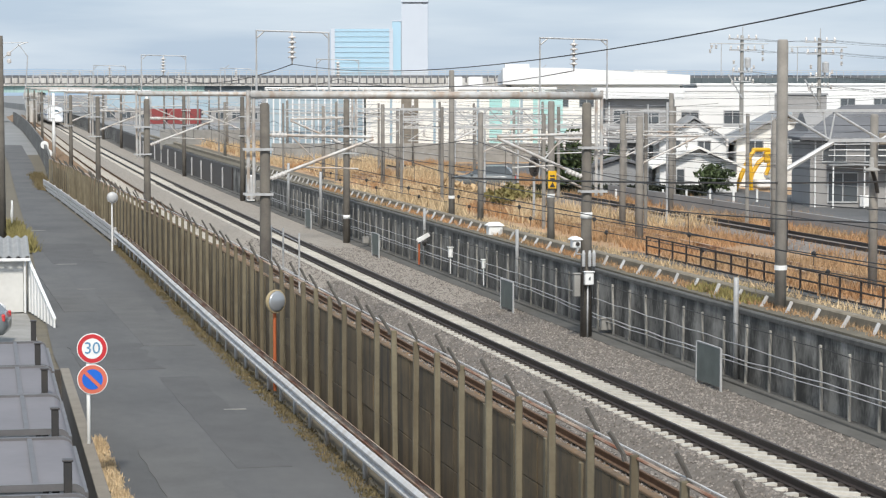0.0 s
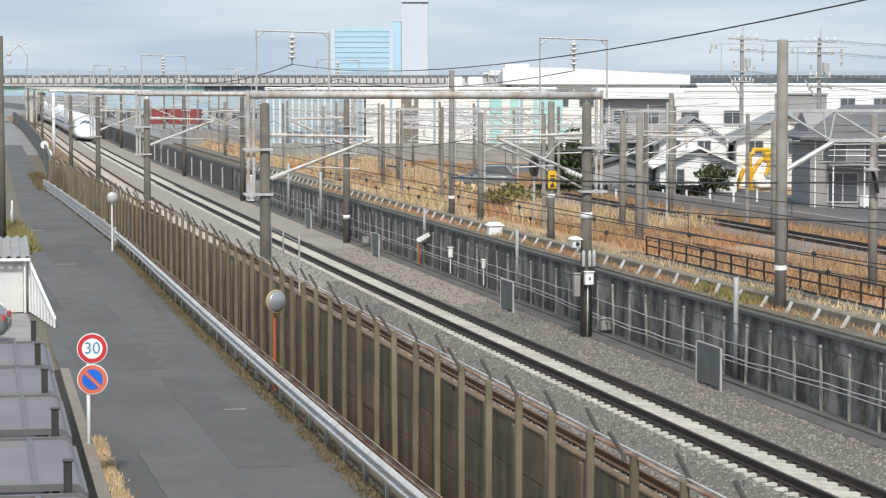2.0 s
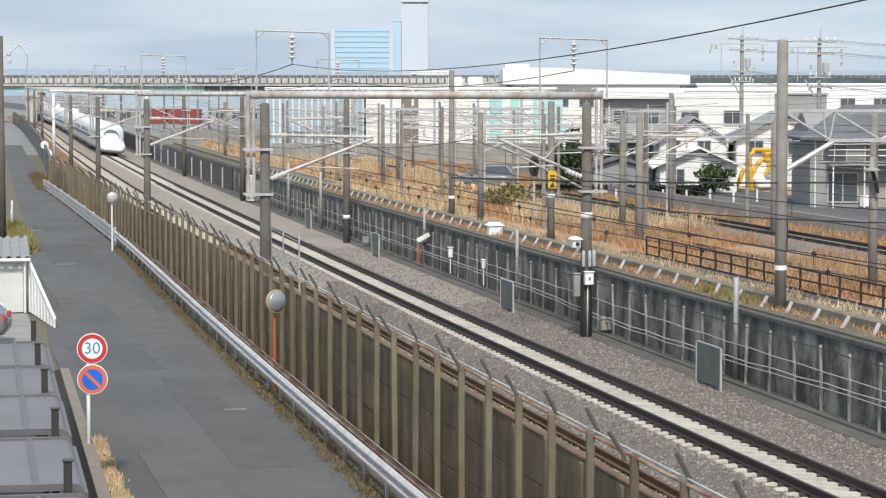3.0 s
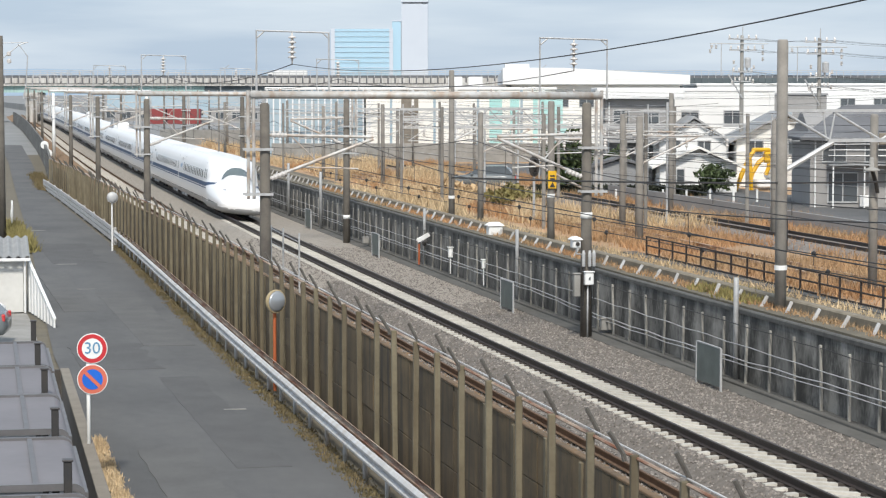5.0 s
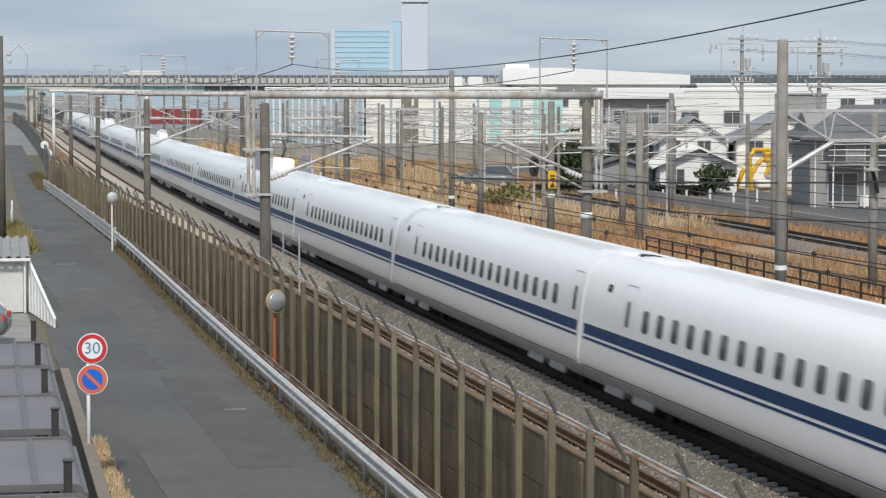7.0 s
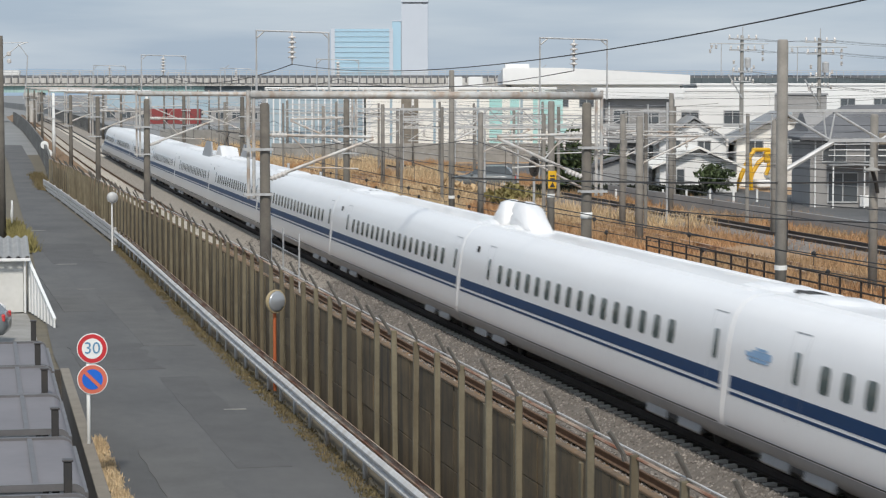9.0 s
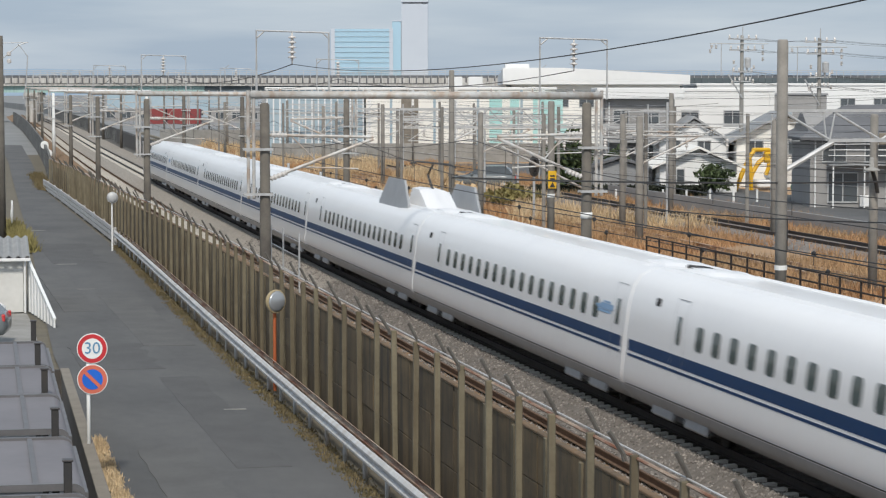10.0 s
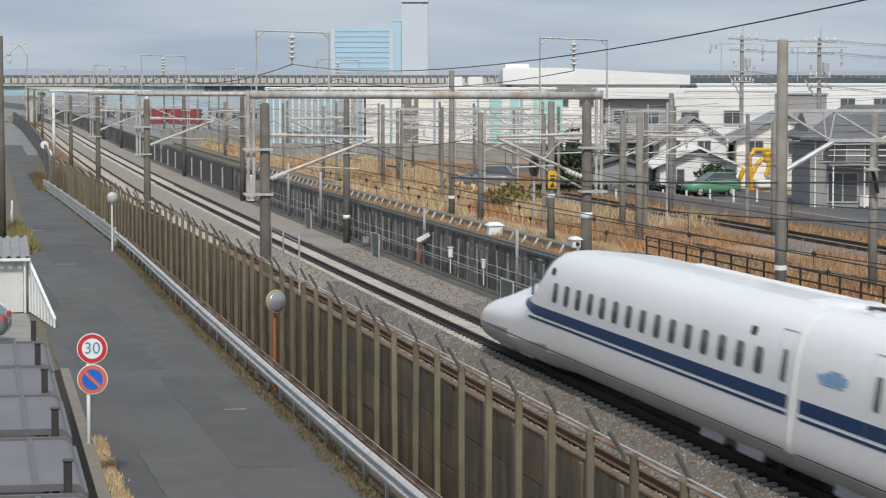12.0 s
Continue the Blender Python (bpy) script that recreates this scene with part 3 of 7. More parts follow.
    if not tail:
        bm = bmesh.new()
        for u in (-0.12, 0.12):
            tube(bm, [(u, length - 0.6, 3.47), (u, length - 0.3, 3.51), (u, length + 0.3, 3.51), (u, length + 0.6, 3.47)], [0.06, 0.03, 0.03, 0.06], 6)
        part("joint_cable", bm, BOGIE, c, "dark cables over the roof joint")
    for y in ((length - 0.01,) if nose else (-0.01, length - 0.01)):
        bm = bmesh.new()
        rings = []
        for yy in (y - 0.05, y + 0.07):
            rings.append([bm.verts.new((full_section(t) * math.cos(t) * 0.965, yy, MID + full_section(t) * math.sin(t) * 0.965)) for t in (2 * math.pi * k / 28 for k in range(28))])
        skin(bm, rings)
        part("gangway", bm, TRAIN_GREY, c, "grey gangway hood between the cars")
    if nose:
        cab(c)
    if index in (4, 11):
        pantograph(c, 18.4 if index == 4 else 6.8, 1 if index == 4 else -1)
    if index in (7, 8):
        ring = ((21.7, 0.02, 0.30), (22.4, 0.40, 0.34), (23.2, 0.78, 0.36), (23.9, 0.88, 0.36), (24.4, 0.80, 0.34), (24.6, 0.55, 0.30)) if index == 7 else ((0.35, 0.35, 0.28), (0.55, 0.72, 0.32), (0.9, 0.86, 0.34), (1.4, 0.80, 0.34), (1.9, 0.40, 0.32), (2.3, 0.02, 0.26))
        bm = bmesh.new()
        skin(bm, [[bm.verts.new((a * w, y, 3.39 + b * hgt)) for a, b in ((-1.3, 0), (-1.1, 0.55), (-0.8, 0.9), (-0.3, 1), (0.3, 1), (0.8, 0.9), (1.1, 0.55), (1.3, 0))] for y, hgt, w in ring])
        bmesh.ops.recalc_face_normals(bm, faces=bm.faces)
        part("cable_cover", bm, TRAIN_WHITE, c, "white rounded cable head cover on the roof", smooth=True)
    if index == 7:
        bm = bmesh.new()
        tube(bm, [(0, 24.5, 3.85), (0, 24.8, 4.08), (0, 25.2, 4.08), (0, 25.5, 3.85)], 0.13, 10)
        part("cable_loop", bm, TRAIN_WHITE, c, "white cable loop between the covers", smooth=True)
    CARS.append((c, index, length, tail))
    return c


def cab(c):
    """Windscreen and headlamps on the nose."""
    bm = bmesh.new()
    rows = []
    for d, t0 in ((4.55, 0.50), (4.64, 0.60), (4.85, 0.66), (5.15, 0.68), (5.4, 0.64), (5.58, 0.54), (5.68, 0.40)):
        row = []
        for i in range(13):
            f = -1 + 2 * i / 12
            th = math.pi / 2 - f * t0
            dd = d + 0.5 * f * f * (5.68 - d) / 1.13
            u, z = nose_point(dd, th)
            row.append(bm.verts.new(Vector((u, dd, z)) + Vector((0.012 * math.cos(th), -0.014, 0.014))))
        rows.append(row)
    skin(bm, rows, False)
    part("windscreen", bm, TRAIN_GLASS, c, "dark wraparound windscreen", smooth=True)
    for s in (-1, 1):
        bm = bmesh.new()
        rows = []
        for d, t0, t1 in ((2.0, 0.60, 0.63), (2.15, 0.57, 0.66), (2.35, 0.56, 0.66), (2.5, 0.57, 0.65), (2.65, 0.59, 0.62)):
            row = []
            for i in range(5):
                th = t0 + (t1 - t0) * i / 4
                u, z = nose_point(d, th)
                row.append(bm.verts.new((s * (u + 0.008), d - 0.004, z + 0.01)))
            rows.append(row)
        skin(bm, rows, False)
        part("headlamp", bm, LAMP_GLASS, c, "clear headlamp glass", smooth=True)


def pantograph(c, y, way):
    """Side shields, folded frame and insulator cover."""
    for s in (-1, 1):
        bm = bmesh.new()
        rings = []
        for yy, hgt in ((y - 2.9 - 0.5 * s, 0.05), (y - 1.7 - 0.5 * s, 1.0), (y + 1.4 - 0.5 * s, 1.0), (y + 2.8 - 0.5 * s, 0.05)):
            rings.append([bm.verts.new((s * 1.30 + a, yy, 2.95 + b * (0.45 + hgt * 0.9))) for a, b in ((-0.04, 0), (0.04, 0), (0.04 - s * 0.12, 1), (-0.04 - s * 0.12, 1))])
        skin(bm, rings)
        part("side_shield", bm, SHIELD, c, "grey trapezoid noise shield")
    bm = bmesh.new()
    rings = []
    for yy, hgt, w in sorted(((y + 3.0 * way, 0.02, 0.62), (y + 0.8 * way, 0.68, 0.70), (y - 0.5 * way, 0.70, 0.70), (y - 1.0 * way, 0.06, 0.6))):
        rings.append([bm.verts.new((a * w, yy, 3.39 + b * hgt)) for a, b in ((-1, 0), (-0.8, 0.9), (-0.4, 1), (0.4, 1), (0.8, 0.9), (1, 0))])
    skin(bm, rings)
    part("insulator_cover", bm, TRAIN_WHITE, c, "white wedge cover under the collector")
    bm = bmesh.new()
    tube(bm, [(0, y + 1.2 * way, 3.75), (0, y - 0.7 * way, 4.55), (0, y + 0.1 * way, 4.95)], 0.05, 6)
    tube(bm, [(-0.85, y + 0.1 * way, 4.9), (-0.6, y + 0.1 * way, 5.0), (0.6, y + 0.1 * way, 5.0), (0.85, y + 0.1 * way, 4.9)], 0.04, 6)
    part("collector_arm", bm, BOGIE, c, "dark folding collector arm")


# ---- the train's run ----
SPEED, HEAD0 = 67.94, 505.64 - 27.35        # m/s, station of the nose's tip at 0 s


def motions():
    for c, index, length, tail in CARS:
        rows = []
        for k in range(25):
            t = k * 0.5
            front = HEAD0 - SPEED * t + (0 if index == 0 else 27.35 + 25.0 * (index - 1))
            y = front + (length if tail else 0)
            a, b = at(0, front + 4), at(0, front + length - 4)
            head = -math.degrees(math.atan2(b.x - a.x, b.y - a.y))
            pitch = math.degrees(math.atan2(b.z - a.z, b.y - a.y))
            d = (b - a).normalized()
            base = a - d * 4 if not tail else b + d * 4
            m = Matrix.Translation(base) @ Euler((radians(pitch), 0, radians(head))).to_matrix().to_4x4() @ pose(0, 0, 0, 0, math.degrees(CANT), 0)
            if tail:
                m = m @ pose(0, 0, 0, 0, 0, 180) 
            rows.append((t, m))
        walk(c, rows)
    rows = []
    for k in range(25):
        t = k * 0.5
        x = 44.9 + 3.05 * (12 - t)
        rows.append((t, pose(x, 128.0 - 0.25 * (x - 44.9), FIELD_Z + 0.02, 0, 0, 180 - 14 + 20)))
    walk(GREEN_CAR, rows)
    rows = []
    for k in range(13):
        rows.append((float(k), OVERPASS @ pose(124.0 - 15.8 * (k - 5.0), 4.0, 9.5)))
    walk(LORRY, rows)

# ---- walls, fences, guard rail ----
def box_mesh(name, dims, material, bevel=0.0):
    bm = bmesh.new()
    box(bm, *dims, bevel=bevel)
    return mesh_of(name, bm, material)


def wall_right():
    w = thing("wall_east", pose(0, 0, 0), "dark rain-streaked concrete retaining wall with a coping", "retaining wall", kind="structure")
    bm = bmesh.new()
    sweep(bm, [(5.0, -0.75), (5.0, 1.36), (5.3, 1.36), (5.3, -0.75)], steps(0, 640, 6))
    part("wall_face", bm, CONC_DARK, w)
    bm = bmesh.new()
    sweep(bm, [(4.96, 1.36), (4.96, 1.46), (4.99, 1.49), (5.34, 1.49), (5.34, 1.36)], steps(0, 640, 6))
    part("coping", bm, COPING, w, "dark weathered coping")
    # cable trough and walkway kerb at its foot
    bm = bmesh.new()
    sweep(bm, [(4.62, -0.75), (4.62, -0.53), (4.64, -0.51), (4.79, -0.51), (4.80, -0.525), (4.815, -0.525), (4.825, -0.51), (4.97, -0.51), (4.99, -0.53), (4.99, -0.75)], steps(0, 640, 6))
    tagged(new("cable_trough", mesh_of("cable_trough", bm, CONC_WALK)), "grey concrete cable trough along the wall foot", "cable trough", kind="structure")
    bm = bmesh.new()
    sweep(bm, [(4.12, -0.75), (4.12, -0.60), (4.61, -0.575), (4.61, -0.75)], steps(0, 640, 6))
    tagged(new("walkway", mesh_of("walkway", bm, CONC_WALK)), "narrow concrete walkway beside the ballast", "walkway", kind="structure")


def wall_railing():
    r = thing("railing", pose(0, 0, 0), "pale weathered posts with pipes before the retaining wall", "railing")
    me = box_mesh("post", (-0.035, -0.045, -0.53, 0.035, 0.045, 1.16), CONC_RIB, 0.01)
    for k in range(62):
        again("post", me, r, stand(4.82, 38.1 + 1.9 * k) @ pose(0, 0, 0.03 * random.uniform(-1, 1), 0, random.uniform(-1.5, 1.5), 0))
    for z, rad, lat, mt in ((1.08, 0.014, 4.78, WIRE), (0.53, 0.014, 4.76, GALV), (0.27, 0.017, 4.75, GALV), (0.15, 0.015, 4.75, GALV)):
        bm = bmesh.new()
        fall = (lambda y: float(np.interp(y, [28, 53, 67, 76, 84, 175], [0, 0, -0.24, -0.26, -0.10, -0.18]))) if z < 0.4 else (lambda y: 0.0)
        pts = [at(lat, y, z + fall(y) + 0.02 * math.sin(y * 1.7 + z * 9)) for y in steps(28, 175, 1.9)]
        tube(bm, pts, rad, 6)
        part("pipe", bm, mt, r, "thin grey pipe")


def edge_kerb():
    k = thing("edge_kerb", pose(0, 0, 0), "low concrete kerb with leaning white stakes on the wall top", "kerb")
    bm = bmesh.new()
    sweep(bm, [(6.0, 1.45), (6.0, 1.78), (6.05, 1.82), (6.28, 1.82), (6.3, 1.78), (6.3, 1.45)], steps(10, 320, 5))
    part("kerb", bm, mat("weathered_kerb", (0.25, 0.22, 0.165), (0.15, 0.13, 0.10), 0.92, scale=2.0, bump=0.3), k)
    bm = bmesh.new()
    box(bm, -0.04, -0.045, 0.0, 0.04, 0.045, 0.42, bevel=0.01)
    me = mesh_of("stake", bm, WHITE_STEEL)
    for i in range(70):
        again("stake", me, k, stand(5.52, 45.5 + 2.03 * i, 1.48) @ pose(0, 0, 0, random.uniform(-4, 4), 28 + random.uniform(-5, 5), 0))


def black_fence():
    f = thing("steel_fence", pose(0, 0, 0), "dark brown steel bar fence on a low dark base", "fence")
    me = box_mesh("post", (-0.03, -0.03, 0, 0.03, 0.03, 0.88), DARK_STEEL, 0.008)
    ys = [82.0 - 1.6 * k for k in range(22)]
    for y in ys:
        again("post", me, f, stand(8.3, y, 1.4))
    for z in (2.25, 1.93, 1.62):
        bm = bmesh.new()
        sweep(bm, [(8.28, z - 0.025), (8.28, z + 0.025), (8.32, z + 0.025), (8.32, z - 0.025)], steps(ys[-1], 82.03, 4))
        part("bar", bm, DARK_STEEL, f)
    bm = bmesh.new()
    sweep(bm, [(7.9, 1.4), (7.9, 1.58), (8.5, 1.58), (8.5, 1.4)], steps(ys[-1], 84, 4))
    part("base", bm, COPING, f, "dark low concrete base")


FENCE_LINE = spline([15, 45, 80, 95, 110, 126, 150, 168, 191, 215], [-7.82, -7.80, -7.80, -7.98, -8.35, -8.60, -8.78, -8.95, -9.74, -10.4])


def fence_lat(y):
    return FENCE_LINE(y)


def fence_dip(y):
    """The fence stands lower towards the bend."""
    q = min(1.0, max(0.0, (y - 95) / 95))
    return -0.55 * q * q * (3 - 2 * q)


def fence_left():
    f = thing("railway_fence", pose(0, 0, 0), "brown-stained concrete panel fence with posts and angled steel arms", "fence")
    post = box_mesh("post", (-0.06, -0.05, -0.55, 0.05, 0.05, 2.66), FENCE_POST, 0.012)
    bm = bmesh.new()
    tube(bm, [(0, 0, 2.6), (-0.015, 0, 2.70), (-0.20, 0, 3.02)], [0.036, 0.036, 0.034], 6)
    arm = mesh_of("arm", bm, ARM)
    lower = box_mesh("panel", (-0.035, -1.04, 0, 0.035, 1.04, 0.79), FENCE_PANEL, 0.012)
    stub = box_mesh("stub", (-0.10, -0.075, -0.55, 0.08, 0.075, 2.02), FENCE_POST, 0.012)
    cap = box_mesh("panel_cap", (-0.06, -1.045, 0, 0.06, 1.045, 0.05), PANEL_BAND, 0.012)
    ys = [21.34 + 2.1 * k for k in range(82)]
    rail = []
    for k, y in enumerate(ys):
        la = fence_lat(y)
        dip = fence_dip(y)
        again("post", post, f, stand(la, y, dip + random.uniform(-0.02, 0.02)) @ pose(0, 0, 0, random.uniform(-0.6, 0.6), random.uniform(-0.6, 0.6), 0))
        again("arm", arm, f, stand(la, y, dip) @ pose(0, 0, 0, random.uniform(-2, 2), random.uniform(-3, 3), 0))
        rail.append(at(la + 0.05, y, 2.62 + dip))
        if k < 81:
            ym = y + 1.05
            tw = math.degrees(math.atan((fence_lat(y + 2.1) - la) / 2.1))
            for j in range(3):
                again("panel", lower, f, stand(fence_lat(ym) + 0.34 + random.uniform(-0.008, 0.008), ym, dip - 0.36 + 0.8 * j, -tw))
            again("stub", stub, f, stand(fence_lat(ym) + 0.36, ym + 0.45, dip + random.uniform(-0.05, 0.05)))
            again("panel_cap", cap, f, stand(fence_lat(ym) + 0.35, ym, dip + 2.035, -tw))
    bm = bmesh.new()
    tube(bm, rail, 0.028, 6)
    part("top_rail", bm, RUST, f, "rusty top rail")
    bm = bmesh.new()
    tube(bm, [at(fence_lat(y) + 0.06, y, 2.69 + fence_dip(y)) for y in ys], 0.014, 5)
    part("top_wire", bm, WHITE_STEEL, f, "pale pipe along the top")


GUARD_LINE = spline([10, 60, 100, 112, 122, 140, 157, 175, 192, 210], [-8.54, -8.52, -8.49, -8.53, -8.64, -8.98, -9.34, -9.76, -10.26, -10.9])


def guard_lat(y):
    return GUARD_LINE(y)


W_BEAM = [(0.0, -0.175), (-0.035, -0.16), (-0.08, -0.11), (-0.08, -0.07), (-0.02, -0.02), (-0.02, 0.02), (-0.08, 0.07), (-0.08, 0.11), (-0.035, 0.16), (0.0, 0.175),
          (0.008, 0.175), (-0.068, 0.10), (-0.068, 0.08), (-0.008, 0.02), (-0.008, -0.02), (-0.068, -0.07), (-0.068, -0.10), (0.008, -0.175)]


def guard_rail():
    g = thing("guard_rail", pose(0, 0, 0), "white steel guard rail with a rust-stained back beam", "guard rail")
    for z, off, mt, lab in ((0.27, 0.0, WHITE_STEEL, "white corrugated front beam"), (0.37, 0.13, RUST, "rusty back beam")):
        bm = bmesh.new()
        rings = []
        for y in steps(16, 121, 2.0):
            s = 1 if off == 0 else -1
            rings.append([bm.verts.new(at(guard_lat(y) - 0.05 + off + s * a, y, z + b)) for a, b in W_BEAM])
        skin(bm, rings)
        bmesh.ops.recalc_face_normals(bm, faces=bm.faces)
        part("beam", bm, mt, g, lab)
    bm = bmesh.new()
    lathe(bm, [(0.05, -0.2), (0.05, 0.58), (0.03, 0.62)], 10)
    me = mesh_of("post", bm, WHITE_STEEL, True)
    for k in range(43):
        y = 17.0 + 2.42 * k
        again("post", me, g, stand(guard_lat(y) + 0.015, y, ROAD_Z))
    b = thing("board_barrier", pose(0, 0, 0), "white barrier of three boards at the road bend", "barrier")
    for z in (0.02, 0.28, 0.54):
        bm = bmesh.new()
        rings = []
        for y in steps(121.5, 191.5, 2.0):
            rings.append([bm.verts.new(at(guard_lat(y) + a, y, ROAD_Z + z + c)) for a, c in ((-0.05, 0.05), (-0.05, 0.25), (0.02, 0.25), (0.02, 0.05))])
        skin(bm, rings)
        part("board", bm, WHITE_STEEL, b)
    me = box_mesh("post", (-0.05, -0.06, -0.1, 0.09, 0.06, 0.86), WHITE_STEEL, 0.01)
    for k in range(9):
        y = 121.6 + 8.0 * k
        again("post", me, b, stand(guard_lat(y), y, ROAD_Z))


# ---- overhead line ----
def insulator(bm, top, n=5, pitch=0.16, r=0.14):
    x, y, z = top
    prof = [(0.025, 0), (0.025, -0.12)]
    for k in range(n):
        zz = -0.12 - k * pitch
        prof += [(0.05, zz), (r, zz - 0.05), (r, zz - 0.07), (0.05, zz - 0.09)]
    prof += [(0.025, -0.14 - n * pitch), (0.025, -0.24 - n * pitch)]
    lathe(bm, prof, 10, pose(x, y, z))
    return Vector((x, y, z - 0.24 - n * pitch))


FEED = {-1: [], 1: []}


def portal(k):
    y = 74.8 + 50 * k
    # sunlight on this one portal is put into its colour as plain white
    white = k == 4
    t = thing("overhead_line_portal", pose(0, 0, 0), "steel portal beam on concrete masts, carrying two feeder frames" if not white else "portal over the tracks, coloured white to stand for sunlight", "overhead line portal", "portals over the tracks")
    for lat, dx in ((-6.7, -0.45), (4.05, 0.42)):
        bm = bmesh.new()
        tube(bm, [at(lat, y, -0.7), at(lat, y, 3.0), at(lat, y, 7.12), at(lat, y, 7.2)], [0.20, 0.18, 0.155, 0.1], 16)
        part("mast", bm, SIGN_WHITE if white else POLE_DARK, t, "weathered concrete mast", smooth=True)
        bm = bmesh.new()
        for s in (-0.09, 0.09):
            p, q = at(lat + dx + s, y, 4.1), at(lat + dx + s, y, 7.6)
            tube(bm, [p, q], 0.055, 8)
        part("leg", bm, BEAM_STEEL, t, "twin steel leg strapped to the mast")
        bm = bmesh.new()
        for z in (4.25, 5.7):
            m = stand(lat, y, z)
            box(bm, min(0, dx) - 0.24, -0.24, -0.04, max(0, dx) + 0.24, -0.18, 0.04, m)
            box(bm, min(0, dx) - 0.24, 0.18, -0.04, max(0, dx) + 0.24, 0.24, 0.04, m)
        part("strap", bm, GALV, t)
    bm = bmesh.new()
    tube(bm, [at(-7.15, y, 7.46), at(4.55, y, 7.42)], 0.125, 12)
    for i in range(8):
        p = at(-6.2 + 1.4 * i, y, 7.4)
        tube(bm, [p + Vector((0, 0, 0.1)), p + Vector((0, 0, 0.25))], 0.03, 6)
    part("beam", bm, SIGN_WHITE if white else BEAM_STEEL, t, "long round steel beam", smooth=True)
    for side, a, b, c in ((-1, -6.96, -4.6, -5.8), (1, 2.44, 4.74, 3.6)):
        top = 9.52 if side < 0 else 9.33
        bm = bmesh.new()
        tube(bm, [at(a, y, 7.3), at(a, y, top), at(b, y, top - 0.06), at(b, y, 7.3)], 0.04, 6)
        for q, s in ((a, 1), (b, -1)):
            tube(bm, [at(q, y, top - 0.25), at(q + s * 0.25, y, top - 0.03)], 0.025, 5)
        part("feeder_frame", bm, GALV, t, "thin steel frame on the beam")
        bm = bmesh.new()
        FEED[side].append(insulator(bm, at(c, y, top - 0.04)))
        part("insulator", bm, PORCELAIN, t, "ribbed white insulator string", smooth=True)
    # brackets that hold the running wires
    for lat, s, reach in ((-6.55, 1, 3.4), (3.9, -1, 2.9)):
        bm = bmesh.new()
        tube(bm, [at(lat, y, 4.75), at(lat + s * reach, y, 6.02)], 0.055, 8)
        tube(bm, [at(lat, y, 6.16), at(lat + s * reach, y, 6.08)], 0.05, 8)
        tube(bm, [at(lat + s * reach * 0.45, y, 5.32), at(lat + s * reach * 0.2, y, 6.14)], 0.025, 6)
        tube(bm, [at(lat + s * reach * 0.3, y, 5.12), at(lat + s * (reach - 0.5), y, 5.05)], 0.03, 6)
        part("bracket", bm, BEAM_STEEL, t, "tubular bracket for the running wire")
        for z in (4.75, 6.16):
            bm = bmesh.new()
            p, q = at(lat + s * 0.05, y, z), at(lat + s * 0.55, y, z + (0.19 if z < 5 else -0.01))
            tube(bm, [p.lerp(q, i / 8) for i in range(9)], [0.06 if i % 2 else 0.1 for i in range(9)], 8)
            part("bracket_insulator", bm, PORCELAIN, t, "ribbed insulator")


def line_wires():
    w = thing("overhead_wires", pose(0, 0, 0), "dark overhead running wires and feeder cables", "overhead wires")
    for side in (-1, 1):
        pts = FEED[side]
        bm = bmesh.new()
        if side < 0:
            tube(bm, [at(-5.8 + 0.15 * (74.8 - y) / 50, y, 8.06 - 0.00467 * (y - 51) + 0.000881 * (y - 51) ** 2) for y in steps(12, 74.8, 2.6)], 0.011, 6)
            part("feeder_cable", bm, WIRE, w)
        for p, q in zip(pts, pts[1:]):
            bm = bmesh.new()
            wire(bm, p, q, 0.5, 0.016)
            part("feeder_cable", bm, WIRE, w)
    for lat in (NEAR + 0.1, 0.1):
        for z, sag, rad in ((6.0, 0.75, 0.012), (5.03, 0.04, 0.012)):
            for k in range(-1, 8):
                bm = bmesh.new()
                wire(bm, at(lat, 74.8 + 50 * k, z), at(lat, 124.8 + 50 * k, z), sag, rad)
                part("running_wire", bm, WIRE, w)
        bm = bmesh.new()
        for k in range(-1, 4):
            for i in range(1, 10):
                q = i / 10
                p = at(lat, 74.8 + 50 * (k + q), 0)
                tube(bm, [p + Vector((0, 0, 5.03)), p + Vector((0, 0, 6.0 - 3.0 * q * (1 - q)))], 0.008, 4)
        ob = part("dropper", bm, WIRE, w)
        ob["kind"] = "stuff"


def pole(name, x, y, z0, top, r0, r1, label, material=None, group="poles beyond the wall", bands=()):
    t = thing(name, pose(x, y, z0), label, "pole", group)
    bm = bmesh.new()
    hgt = top - z0
    tube(bm, [(0, 0, -0.3), (0, 0, hgt * 0.5), (0, 0, hgt - 0.05), (0, 0, hgt)], [r0, (r0 + r1) / 2, r1, r1 * 0.8], 14)
    part("shaft", bm, material or POLE, t, smooth=True)
    for zz, mt, hh in bands:
        bm = bmesh.new()
        r = (r0 + (r1 - r0) * zz / hgt) + 0.012
        lathe(bm, [(r, zz), (r, zz + hh)], 14)
        part("band", bm, mt, t, "pale band" if mt is SIGN_WHITE else "yellow and black warning plate")
    return t


